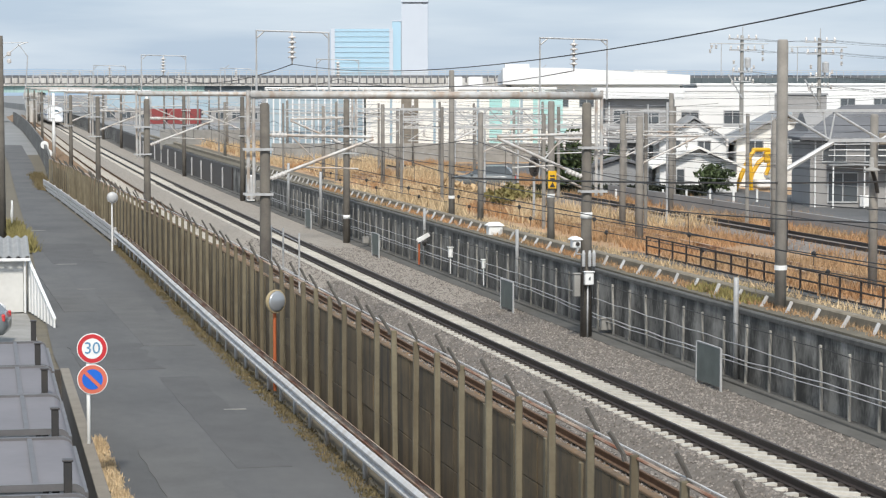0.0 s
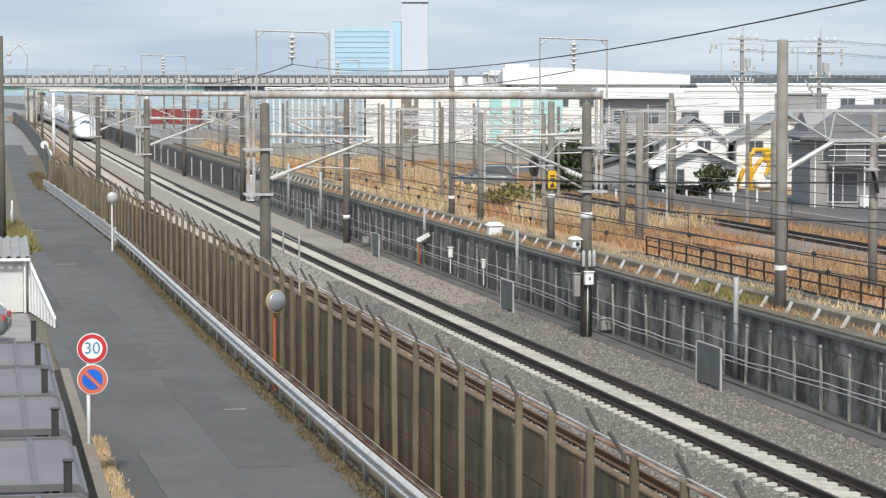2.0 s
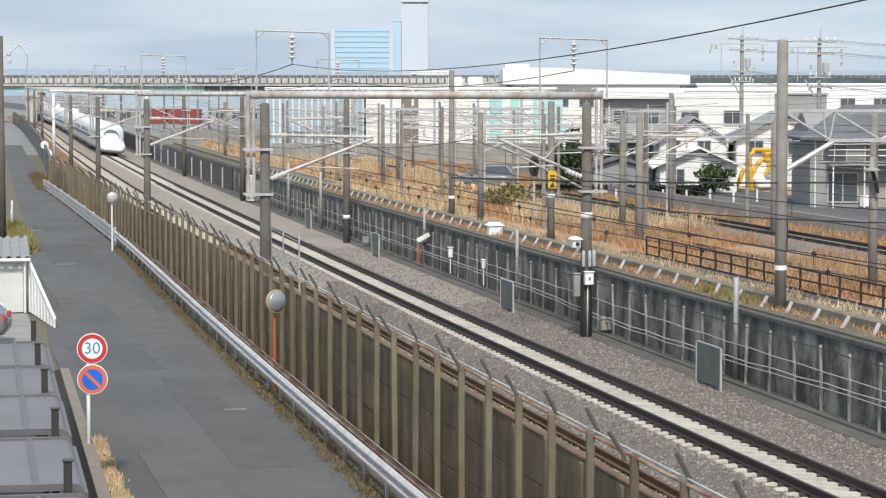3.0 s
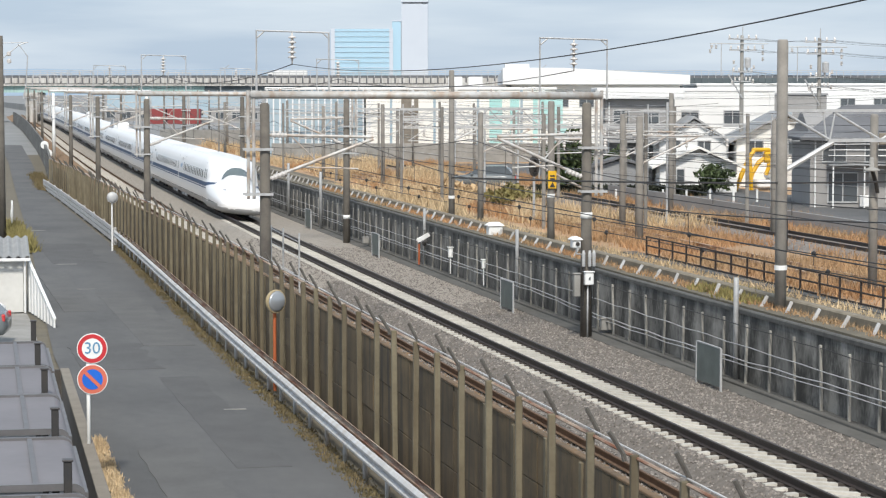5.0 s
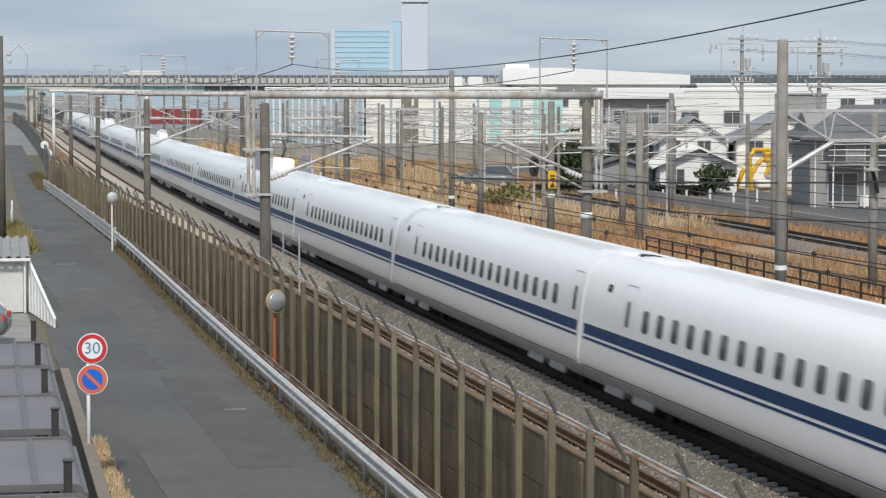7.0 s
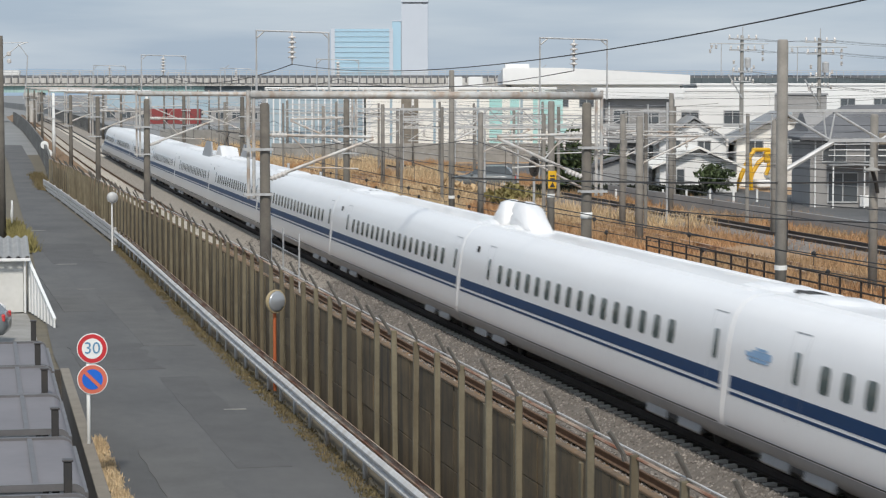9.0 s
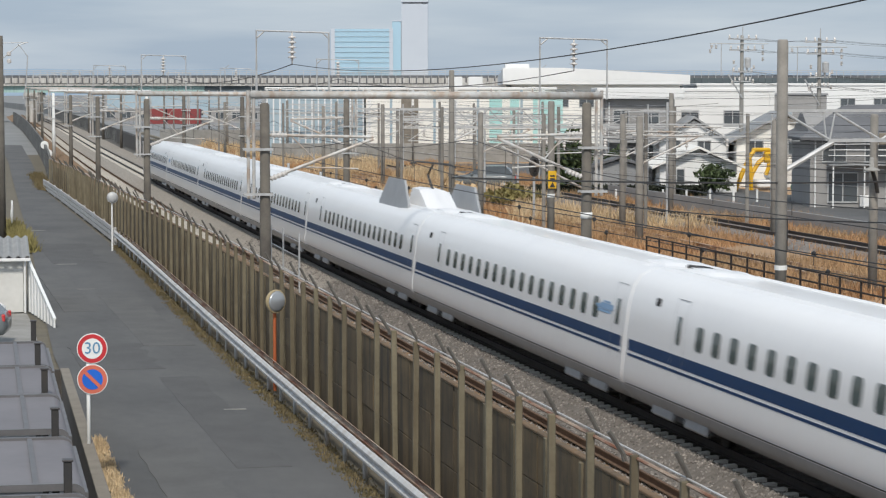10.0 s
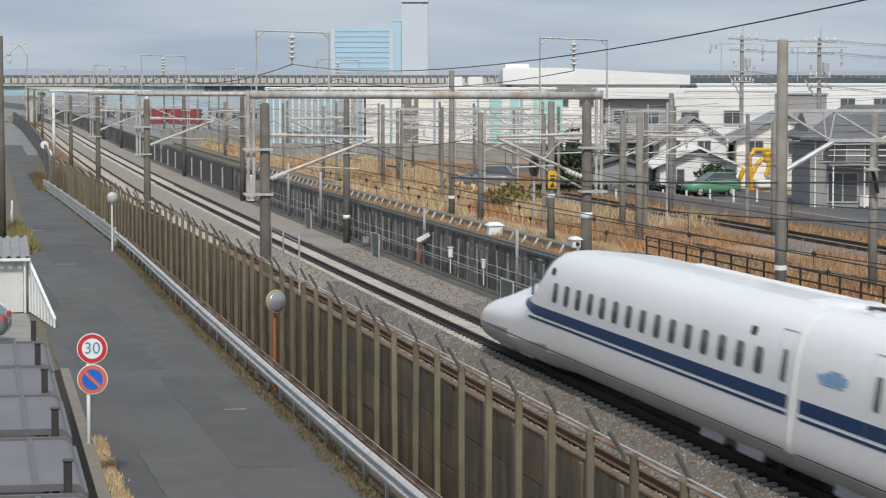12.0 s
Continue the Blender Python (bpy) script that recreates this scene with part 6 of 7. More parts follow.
# ---- small things along the line ----
def track_side():
    board_mat = mat("board_green", (0.15, 0.175, 0.165), (0.10, 0.12, 0.115), 0.6, scale=2)
    for y, lat, length, hgt in ((61.25, 3.86, 2.1, 1.16), (84.45, 3.62, 2.0, 1.12), (113.8, 3.75, 2.0, 1.15), (138.6, 3.9, 2.4, 1.15)):
        t = thing("marker_board", stand(lat, y, -0.62), "dark green-grey mesh board in a pale steel frame", "board", "boards along the wall")
        bm = bmesh.new()
        box(bm, -0.012, -length / 2, 0.10, 0.012, length / 2, hgt, bevel=0.004)
        part("panel", bm, board_mat, t)
        for q in (-length / 2, length / 2):
            bm = bmesh.new()
            box(bm, -0.03, q - 0.03, -0.05, 0.03, q + 0.03, hgt + 0.02, bevel=0.006)
            part("frame_post", bm, GALV, t, "pale steel frame post")
        bm = bmesh.new()
        box(bm, -0.022, -length / 2 + 0.03, hgt, 0.022, length / 2 - 0.03, hgt + 0.04, bevel=0.005)
        part("frame_rail", bm, GALV, t)
    # equipment strapped to the first mast
    m0 = at(4.05, 74.8)
    t = thing("camera_housing", pose(m0.x - 0.42, m0.y - 0.15, 2.38), "white box-shaped camera housing on a bracket", "camera housing")
    bm = bmesh.new()
    box(bm, -0.14, -0.2, 0, 0.14, 0.16, 0.27, bevel=0.03)
    part("case", bm, SIGN_WHITE, t)
    bm = bmesh.new()
    rings = [[bm.verts.new((x, y, 0.27 + z)) for x, y in ((-a, -b), (a, -b), (a, b), (-a, b))] for a, b, z in ((0.19, 0.25, 0), (0.19, 0.25, 0.03), (0.07, 0.16, 0.11))]
    skin(bm, rings)
    part("hood", bm, SIGN_WHITE, t)
    bm = bmesh.new()
    lathe(bm, [(0.07, 0), (0.07, 0.03), (0.05, 0.04)], 16, pose(0.02, -0.2, 0.14, 90, 0, 0))
    part("lens", bm, BLACK, t, "black round lens")
    bm = bmesh.new()
    tube(bm, [(0.0, 0, 0), (0.05, 0.0, -0.2), (0.42, 0.1, -0.25)], 0.03, 6)
    part("bracket", bm, GALV, t)
    for dx, dy, z, w, hgt, mt, lab, name in ((0.0, -0.3, 1.15, 0.30, 0.42, SIGN_WHITE, "white switch box strapped to the mast", "switch_box"),
                                             (-0.36, -0.1, 0.75, 0.22, 0.75, CONC, "tall grey cabinet behind the mast", "switch_box"),
                                             (0.75, 0.1, -0.42, 0.42, 0.38, CONC, "squat grey concrete junction box", "junction_box"),
                                             (1.25, -0.6, -0.42, 0.42, 0.38, CONC, "squat grey concrete junction box", "junction_box")):
        t = thing(name, pose(m0.x + dx, m0.y + dy, z), lab, "box")
        bm = bmesh.new()
        box(bm, -w / 2, -0.12, 0, w / 2, 0.12, hgt, bevel=0.025)
        part("case", bm, mt, t)
        bm = bmesh.new()
        box(bm, -w / 2 - 0.02, -0.15, hgt, w / 2 + 0.02, 0.14, hgt + 0.04, bevel=0.01)
        part("lid", bm, mt, t)
        if mt is SIGN_WHITE:
            bm = bmesh.new()
            box(bm, -0.03, -0.126, 0.16, 0.03, -0.121, 0.26)
            part("dial", bm, GLASS_DARK, t)
    for dx in (-0.16, 0.05, 0.2):
        t = thing("cable_terminal", pose(m0.x + dx, m0.y - 0.24, 1.75), "white ribbed cable terminal on the mast", "cable terminal", "cable terminals on the mast")
        bm = bmesh.new()
        lathe(bm, [(0.03, 0)] + [(0.05 if i % 2 else 0.075, 0.03 + 0.04 * i) for i in range(12)] + [(0.03, 0.55)], 10)
        part("ribs", bm, GALV, t, smooth=True)
        bm = bmesh.new()
        tube(bm, [(0, 0, 0.02), (0.01, 0.0, -0.6), (0, 0.05, -1.3)], 0.022, 6)
        part("cable", bm, WIRE, t)
    bm = bmesh.new()
    tube(bm, [(0, 0, 0), (0, 0, 1.75)], 0.03, 8)
    ob = new("conduit", mesh_of("conduit", bm, GALV, True))
    ob.matrix_basis = pose(m0.x - 0.02, m0.y - 0.26, -0.6)
    tagged(ob, "grey cable conduit up the mast", "conduit")
    # bands on the mast
    for y, z0 in ((74.8, 3.35), (124.8, 0.7)):
        bm = bmesh.new()
        p = at(4.05, y)
        lathe(bm, [(0.20, 0), (0.20, 0.2)], 16, pose(p.x, p.y, z0))
        tagged(new("mast_plate", mesh_of("mast_plate", bm, SIGN_WHITE, True)), "white number plate band round a mast", "plate", "plates on masts")
    # pipes, little cabinets and stakes behind and before the wall
    for y, lat, z0, z1, r in ((62.0, 4.9, -0.5, 2.35, 0.075), (88.2, 4.9, -0.5, 2.2, 0.07), (107.0, 4.9, -0.5, 2.1, 0.07), (137.5, 4.5, -0.5, 2.8, 0.09), (152.0, 4.5, -0.5, 2.9, 0.09)):
        bm = bmesh.new()
        lathe(bm, [(r, 0), (r, z1 - z0 - 0.03), (r * 0.8, z1 - z0)], 12)
        ob = new("vent_pipe", mesh_of("vent_pipe", bm, GALV, True))
        ob.matrix_basis = stand(lat, y, z0)
        tagged(ob, "grey upright steel pipe at the wall", "pipe", "pipes along the wall")
    t = thing("relay_box", pose(23.9, 95.5, 1.5), "white relay box with a hipped lid in the dry grass", "box")
    bm = bmesh.new()
    box(bm, -0.3, -0.25, 0, 0.3, 0.25, 0.42, bevel=0.03)
    part("case", bm, SIGN_WHITE, t)
    bm = bmesh.new()
    rings = [[bm.verts.new((x, y, 0.42 + z)) for x, y in ((-a, -b), (a, -b), (a, b), (-a, b))] for a, b, z in ((0.36, 0.3, 0), (0.36, 0.3, 0.04), (0.2, 0.12, 0.16))]
    skin(bm, rings)
    part("lid", bm, SIGN_WHITE, t)
    t = thing("signal_marker", stand(4.45, 106.0, -0.45), "orange post with a tilted white plate", "marker")
    bm = bmesh.new()
    tube(bm, [(0, 0, 0), (0, 0, 0.95)], 0.045, 8)
    part("post", bm, ORANGE, t, "orange post")
    bm = bmesh.new()
    box(bm, -0.1, -0.03, -0.1, 0.55, 0.03, 0.1, pose(0, 0, 1.15, 0, -28, 0), bevel=0.01)
    part("plate", bm, SIGN_WHITE, t, "white tilted plate")
    bm = bmesh.new()
    lathe(bm, [(0.05, 0), (0.11, 0.02), (0.11, 0.25), (0.05, 0.3)], 12, pose(0.2, 0, 0.95, 60, 0, 40))
    part("lamp", bm, BLACK, t, "black lamp can")
    for y, lat, w in ((121.0, 4.45, 0.32), (117.5, 4.45, 0.36), (100.0, 4.7, 0.2), (93.5, 4.75, 0.16)):
        bm = bmesh.new()
        z = 0 if w > 0.3 else 0.7
        box(bm, -w / 2, -w / 2, z, w / 2, w / 2, z + w * (1.0 if w > 0.3 else 2.2), bevel=0.03)
        box(bm, -w / 2 - 0.03, -w / 2 - 0.03, z + w * (1.0 if w > 0.3 else 2.2), w / 2 + 0.03, w / 2 + 0.03, z + w * (1.0 if w > 0.3 else 2.2) + 0.04, bevel=0.01)
        if w < 0.3:
            tube(bm, [(0, 0, 0), (0, 0, 0.72)], 0.025, 6)
        ob = new("junction_box", mesh_of("junction_box", bm, CONC if w > 0.3 else SIGN_WHITE))
        ob.matrix_basis = stand(lat, y, -0.42)
        tagged(ob, "pale junction box beside the track", "box", "boxes along the wall")
    t = thing("switch_cabinet", stand(4.5, 172.0, -0.5), "white trackside cabinet with a rusty edge", "cabinet")
    bm = bmesh.new()
    box(bm, -0.45, -0.4, 0, 0.1, 0.4, 1.9, bevel=0.03)
    part("case", bm, SIGN_WHITE, t)
    bm = bmesh.new()
    box(bm, 0.2, -0.4, 0, 0.6, 0.4, 1.5, bevel=0.03)
    part("side_case", bm, CONC, t)
    bm = bmesh.new()
    box(bm, -0.42, -0.415, 0.1, 0.07, -0.402, 1.8)
    part("door", bm, WHITE_STEEL, t)
    # colour-light signal, floodlight and board beyond the wall
    t = thing("railway_signal", pose(27.9, 104.0, 1.5), "black oval signal head on a grey post", "signal")
    bm = bmesh.new()
    tube(bm, [(0, 0, 0), (0, 0, 3.0)], 0.06, 8)
    part("post", bm, GALV, t)
    bm = bmesh.new()
    rings = [[bm.verts.new((a * 0.24 * q, yy, 2.65 + b * 0.48 * q)) for a, b in ((math.cos(k * math.pi / 12), math.sin(k * math.pi / 12)) for k in range(24))] for yy, q in ((-0.1, 1), (0.06, 1))]
    skin(bm, rings)
    head = part("head", bm, BLACK, t, "black oval backboard")
    for dz in (-0.24, 0.0, 0.24):
        bm = bmesh.new()
        lathe(bm, [(0.09, 0), (0.09, 0.1), (0.07, 0.1), (0.07, 0.02), (0.01, 0.01)], 14, pose(0, -0.1, 2.65 + dz, 90, 0, 0))
        part("lens_hood", bm, BLACK, head)
    t = thing("floodlight", pose(27.6, 64.0, 5.0), "pale floodlight with a wide disc hood on a pole", "floodlight")
    bm = bmesh.new()
    lathe(bm, [(0.26, -0.06), (0.22, 0.0), (0.07, 0.05), (0.07, 0.3), (0.04, 0.34)], 18, pose(-0.28, -0.2, 0.3))
    part("hood", bm, CONC, t, smooth=True)
    bm = bmesh.new()
    tube(bm, [(-0.28, -0.2, 0.3), (-0.1, -0.1, -0.1), (0.0, 0.0, -0.4)], 0.06, 8)
    part("arm", bm, BLACK, t)
    bm = bmesh.new()
    box(bm, -0.05, -0.2, 1.0, 1.6, -0.12, 1.35, bevel=0.02)
    part("board", bm, TAN, t, "tan board")
    for x, y, hgt in ((29.0, 118.0, 5.2), (33.4, 128.0, 5.0), (38.5, 120.0, 5.4), (41.0, 108.0, 5.0), (33.0, 100.0, 5.6), (34.5, 165.0, 5.2), (30.2, 178.0, 5.4), (40.6, 150.0, 5.6), (26.0, 185.0, 5.0), (36.0, 200.0, 5.2), (43.0, 185.0, 5.4)):
        t = thing("slim_post", pose(x, y, 1.5), "slim pale steel post with a short arm", "post", "slim posts in the field")
        bm = bmesh.new()
        tube(bm, [(0, 0, -0.2), (0, 0, hgt)], 0.055, 8)
        part("shaft", bm, GALV, t)
        for z in (hgt - 0.4, hgt - 1.3):
            bm = bmesh.new()
            tube(bm, [(-1.3, 0, z), (1.5, 0.1, z - 0.05)], 0.03, 6)
            part("arm", bm, GALV, t)
    w = thing("signal_wires", pose(0, 0, 0), "many thin sagging wires over the other tracks", "overhead wires")
    rng = random.Random(3)
    for k in range(26):
        x0 = 24.5 + 18 * rng.random()
        z0 = 4.2 + 3.6 * rng.random()
        bm = bmesh.new()
        wire(bm, (x0 + 2.5 * rng.random(), 55 + 40 * rng.random(), z0), (x0 - 1 + 6 * rng.random(), 150 + 90 * rng.random(), z0 + 0.8 * rng.random() - 0.3), 0.3 + 0.6 * rng.random(), 0.007, 16)
        part("wire", bm, WIRE if k % 3 else GALV, w)
    for k in range(5):
        y = 84 + 22 * k
        bm = bmesh.new()
        z0 = 5.0 + 2.2 * rng.random()
        wire(bm, (24.0, y, z0), (46.0, y - 6 + 10 * rng.random(), z0 + 0.6 * rng.random()), 0.25, 0.009, 12)
        part("wire", bm, WIRE if k % 2 else GALV, w)
    # stair rail on the near bed, behind the fence
    t = thing("stair_rail", stand(-5.95, 78.6, -0.5), "galvanised stair hand rails between fence and track", "hand rail")
    for x, dy in ((0.0, 0.5), (0.15, -1.5), (0.3, -4.2)):
        bm = bmesh.new()
        tube(bm, [(x, dy, 0), (x, dy, 3.5)], 0.03, 8)
        part("post", bm, GALV, t)
    for z in (1.6, 2.2, 2.7):
        bm = bmesh.new()
        tube(bm, [(0, 0.5, z + 0.7), (0.15, -1.5, z + 0.6), (0.3, -4.2, z + 0.5)], 0.014, 8)
        part("bar", bm, GALV, t)
    # dark side wall and white post at the bend far along the road
    bm = bmesh.new()
    line = spline([190, 230, 300, 400, 540], [-9.75, -8.9, -8.0, -7.6, -7.5])
    skin(bm, [[bm.verts.new(at(line(y) + a, y, z)) for a, z in ((0, -0.7), (0, 2.0), (0.2, 2.0), (0.2, -0.7))] for y in steps(195, 520, 8)])
    tagged(new("wall_west", mesh_of("wall_west", bm, CONC_DARK)), "dark green-grey railway side wall", "wall", kind="structure")
    bm = bmesh.new()
    sweep(bm, [(4.86, -0.6), (4.86, 1.42), (4.95, 1.42), (4.95, -0.6)], steps(190, 352, 8))
    tagged(new("screen_fence", mesh_of("screen_fence", bm, BRONZE)), "dark screen fence before the wall", "fence")
    me = box_mesh("screen_post", (-0.06, -0.06, -0.6, 0.06, 0.06, 1.2), GALV, 0.01)
    for k in range(12):
        tagged(again("screen_post", me, None, stand(4.74, 196 + 9.5 * k)), "short pale steel post before the dark screen", "post", "posts before the screen")
    for y, lat, r in ((60.4, -8.36, 0.29), (116.0, -9.09, 0.26)):
        t = thing("road_mirror", pose(*at(lat, y, ROAD_Z)), "round convex traffic mirror on an orange post" if y < 100 else "round traffic mirror on a white post, seen from behind", "mirror")
        bm = bmesh.new()
        top = 2.25 if y < 100 else 2.53
        tube(bm, [(0, 0, 0), (0, 0, top)], 0.045, 10)
        part("post", bm, ORANGE if y < 100 else SIGN_WHITE, t)
        m = pose(0.02, -0.1, top + 0.12, 90, 0, 32 if y < 100 else 0)
        bm = bmesh.new()
        lathe(bm, [(r * 1.0, -0.08), (r * 1.08, -0.02), (r * 1.08, 0.03), (r, 0.04)], 28, m)
        part("rim", bm, mat("mirror_rim", (0.42, 0.33, 0.18), (0.34, 0.28, 0.18), 0.6) if y < 100 else GALV, t)
        bm = bmesh.new()
        lathe(bm, [(r, 0.035), (r * 0.8, 0.07), (r * 0.5, 0.095), (0.02, 0.11)], 28, m)
        part("mirror_face", bm, MIRROR if y < 100 else GALV, t, smooth=True)
    for k in range(2):
        bm = bmesh.new()
        lathe(bm, [(0.4, -0.02), (0.42, 0), (0.4, 0.02)], 20, pose(0, 0, 2.4 - 0.9 * k, 90, 0, 0))
        tube(bm, [(0, 0.05, 0), (0, 0.05, 2.4)], 0.04, 6)
        ob = new("round_sign", mesh_of("round_sign", bm, SIGN_WHITE))
        ob.matrix_basis = pose(13.4 + 0.5 * k, 246 + 2 * k, ROAD_Z)
        tagged(ob, "white round road sign seen from behind", "road sign", "signs at the bend")


# ---- left foreground ----
def text_mesh(body, size, material, name):
    cu = bpy.data.curves.new(name, "FONT")
    cu.body, cu.size, cu.align_x, cu.align_y, cu.extrude = body, size, "CENTER", "CENTER", 0.001
    ob = bpy.data.objects.new(name + "_text", cu)
    scene.collection.objects.link(ob)
    me = bpy.data.meshes.new_from_object(ob.evaluated_get(bpy.context.evaluated_depsgraph_get()))
    bpy.data.objects.remove(ob)
    me.materials.clear()
    me.materials.append(material)
    return me


def disc(bm, r, z, m, sides=40):
    v = [bm.verts.new(m @ Vector((r * math.cos(2 * math.pi * k / sides), r * math.sin(2 * math.pi * k / sides), z))) for k in range(sides)]
    bm.faces.new(v)


def road_signs():
    t = thing("road_sign", pose(3.42, 46.9, ROAD_Z), "two round road signs stacked on one white post", "road sign")
    bm = bmesh.new()
    tube(bm, [(-0.05, 0.06, 0), (-0.05, 0.06, 2.9)], 0.038, 12)
    part("post", bm, SIGN_WHITE, t, "white steel post", smooth=True)
    face = pose(0, 0, 0, 90, 0, -5)
    for z, ring, label in ((2.72, RED, "speed limit disc"), (2.10, FADED_RED, "faded no parking disc")):
        m = pose(0.03, 0, z) @ face
        bm = bmesh.new()
        lathe(bm, [(0.29, -0.015), (0.305, -0.01), (0.305, 0.0), (0.30, 0.004)], 48, m)
        d = part("disc", bm, SIGN_WHITE, t, label)
        bm = bmesh.new()
        disc(bm, 0.288, 0.008, m, 48)
        part("ring", bm, ring, d)
        bm = bmesh.new()
        disc(bm, 0.205, 0.012, m, 48)
        part("field", bm, SIGN_WHITE if z > 2.5 else SIGN_BLUE, d)
        if z > 2.5:
            ob = new("number", text_mesh("30", 0.33, NUM_BLUE, "number"))
            ob.parent = d
            ob.matrix_basis = m @ pose(0, 0, 0.017)
            ob["label"] = "blue number 30"
        else:
            bm = bmesh.new()
            box(bm, -0.215, -0.035, 0.014, 0.215, 0.035, 0.017, m @ pose(0, 0, 0, 0, 0, -45))
            part("bar", bm, FADED_RED, d)


def car(x, y, turn, paint, label):
    t = thing("car", pose(x, y, ROAD_Z, 0, 0, turn), label, "car", "cars")
    bm = bmesh.new()
    rings = []
    for xx, z0, z1, w in ((-2.1, 0.45, 0.75, 0.70), (-2.0, 0.3, 0.95, 0.78), (-1.2, 0.25, 1.0, 0.84), (0.8, 0.25, 0.98, 0.85), (1.8, 0.28, 0.85, 0.80), (2.05, 0.4, 0.7, 0.7)):
        rings.append([bm.verts.new((xx, s * w * q, z0 + (z1 - z0) * h)) for s, q, h in ((-1, 0.9, 0), (1, 0.9, 0), (1, 1, 0.35), (1, 1, 0.7), (1, 0.92, 1), (-1, 0.92, 1), (-1, 1, 0.7), (-1, 1, 0.35))])
    skin(bm, rings)
    bmesh.ops.recalc_face_normals(bm, faces=bm.faces)
    part("body", bm, paint, t, smooth=True)
    bm = bmesh.new()
    rings = []
    for xx, z1, w in ((-1.95, 0.95, 0.74), (-1.5, 1.42, 0.62), (0.0, 1.48, 0.62), (1.0, 0.96, 0.72)):
        rings.append([bm.verts.new((xx, s * w * q, z)) for s, q, z in ((-1, 1.05, 0.93), (1, 1.05, 0.93), (1, 0.95, z1), (-1, 0.95, z1))])
    skin(bm, rings)
    part("cabin_glass", bm, GLASS_DARK, t)
    bm = bmesh.new()
    box(bm, -1.45, -0.58, 1.44, 0.0, 0.58, 1.5, bevel=0.03)
    part("roof", bm, paint, t)
    for s in (-1, 1):
        bm = bmesh.new()
        box(bm, -2.09, s * 0.68 - 0.08, 0.72, -1.98, s * 0.68 + 0.08, 0.95, bevel=0.03)
        part("tail_lamp", bm, TAIL, t, "red tail lamp")
        bm = bmesh.new()
        box(bm, 0.55, s * 0.86 - 0.07, 0.95, 0.7, s * 0.86 + 0.07, 1.08, bevel=0.03)
        part("wing_mirror", bm, paint, t)
        for xx in (-1.3, 1.25):
            bm = bmesh.new()
            lathe(bm, [(0.1, -0.1), (0.28, -0.1), (0.31, -0.06), (0.31, 0.06), (0.28, 0.1), (0.1, 0.1)], 20, pose(xx, s * 0.72, 0.31, 90, 0, 0))
            w = part("wheel", bm, TYRE, t)
            bm = bmesh.new()
            lathe(bm, [(0.2, 0.0), (0.19, 0.03), (0.05, 0.05)], 16, pose(xx, s * 0.72 + s * 0.09, 0.31, -90 * s, 0, 0))
            part("rim", bm, GALV, w)
    return t


CARPORT_BAR = mat("carport_bar", (0.17, 0.165, 0.17), (0.13, 0.128, 0.13), 0.5, 0.3, scale=2)


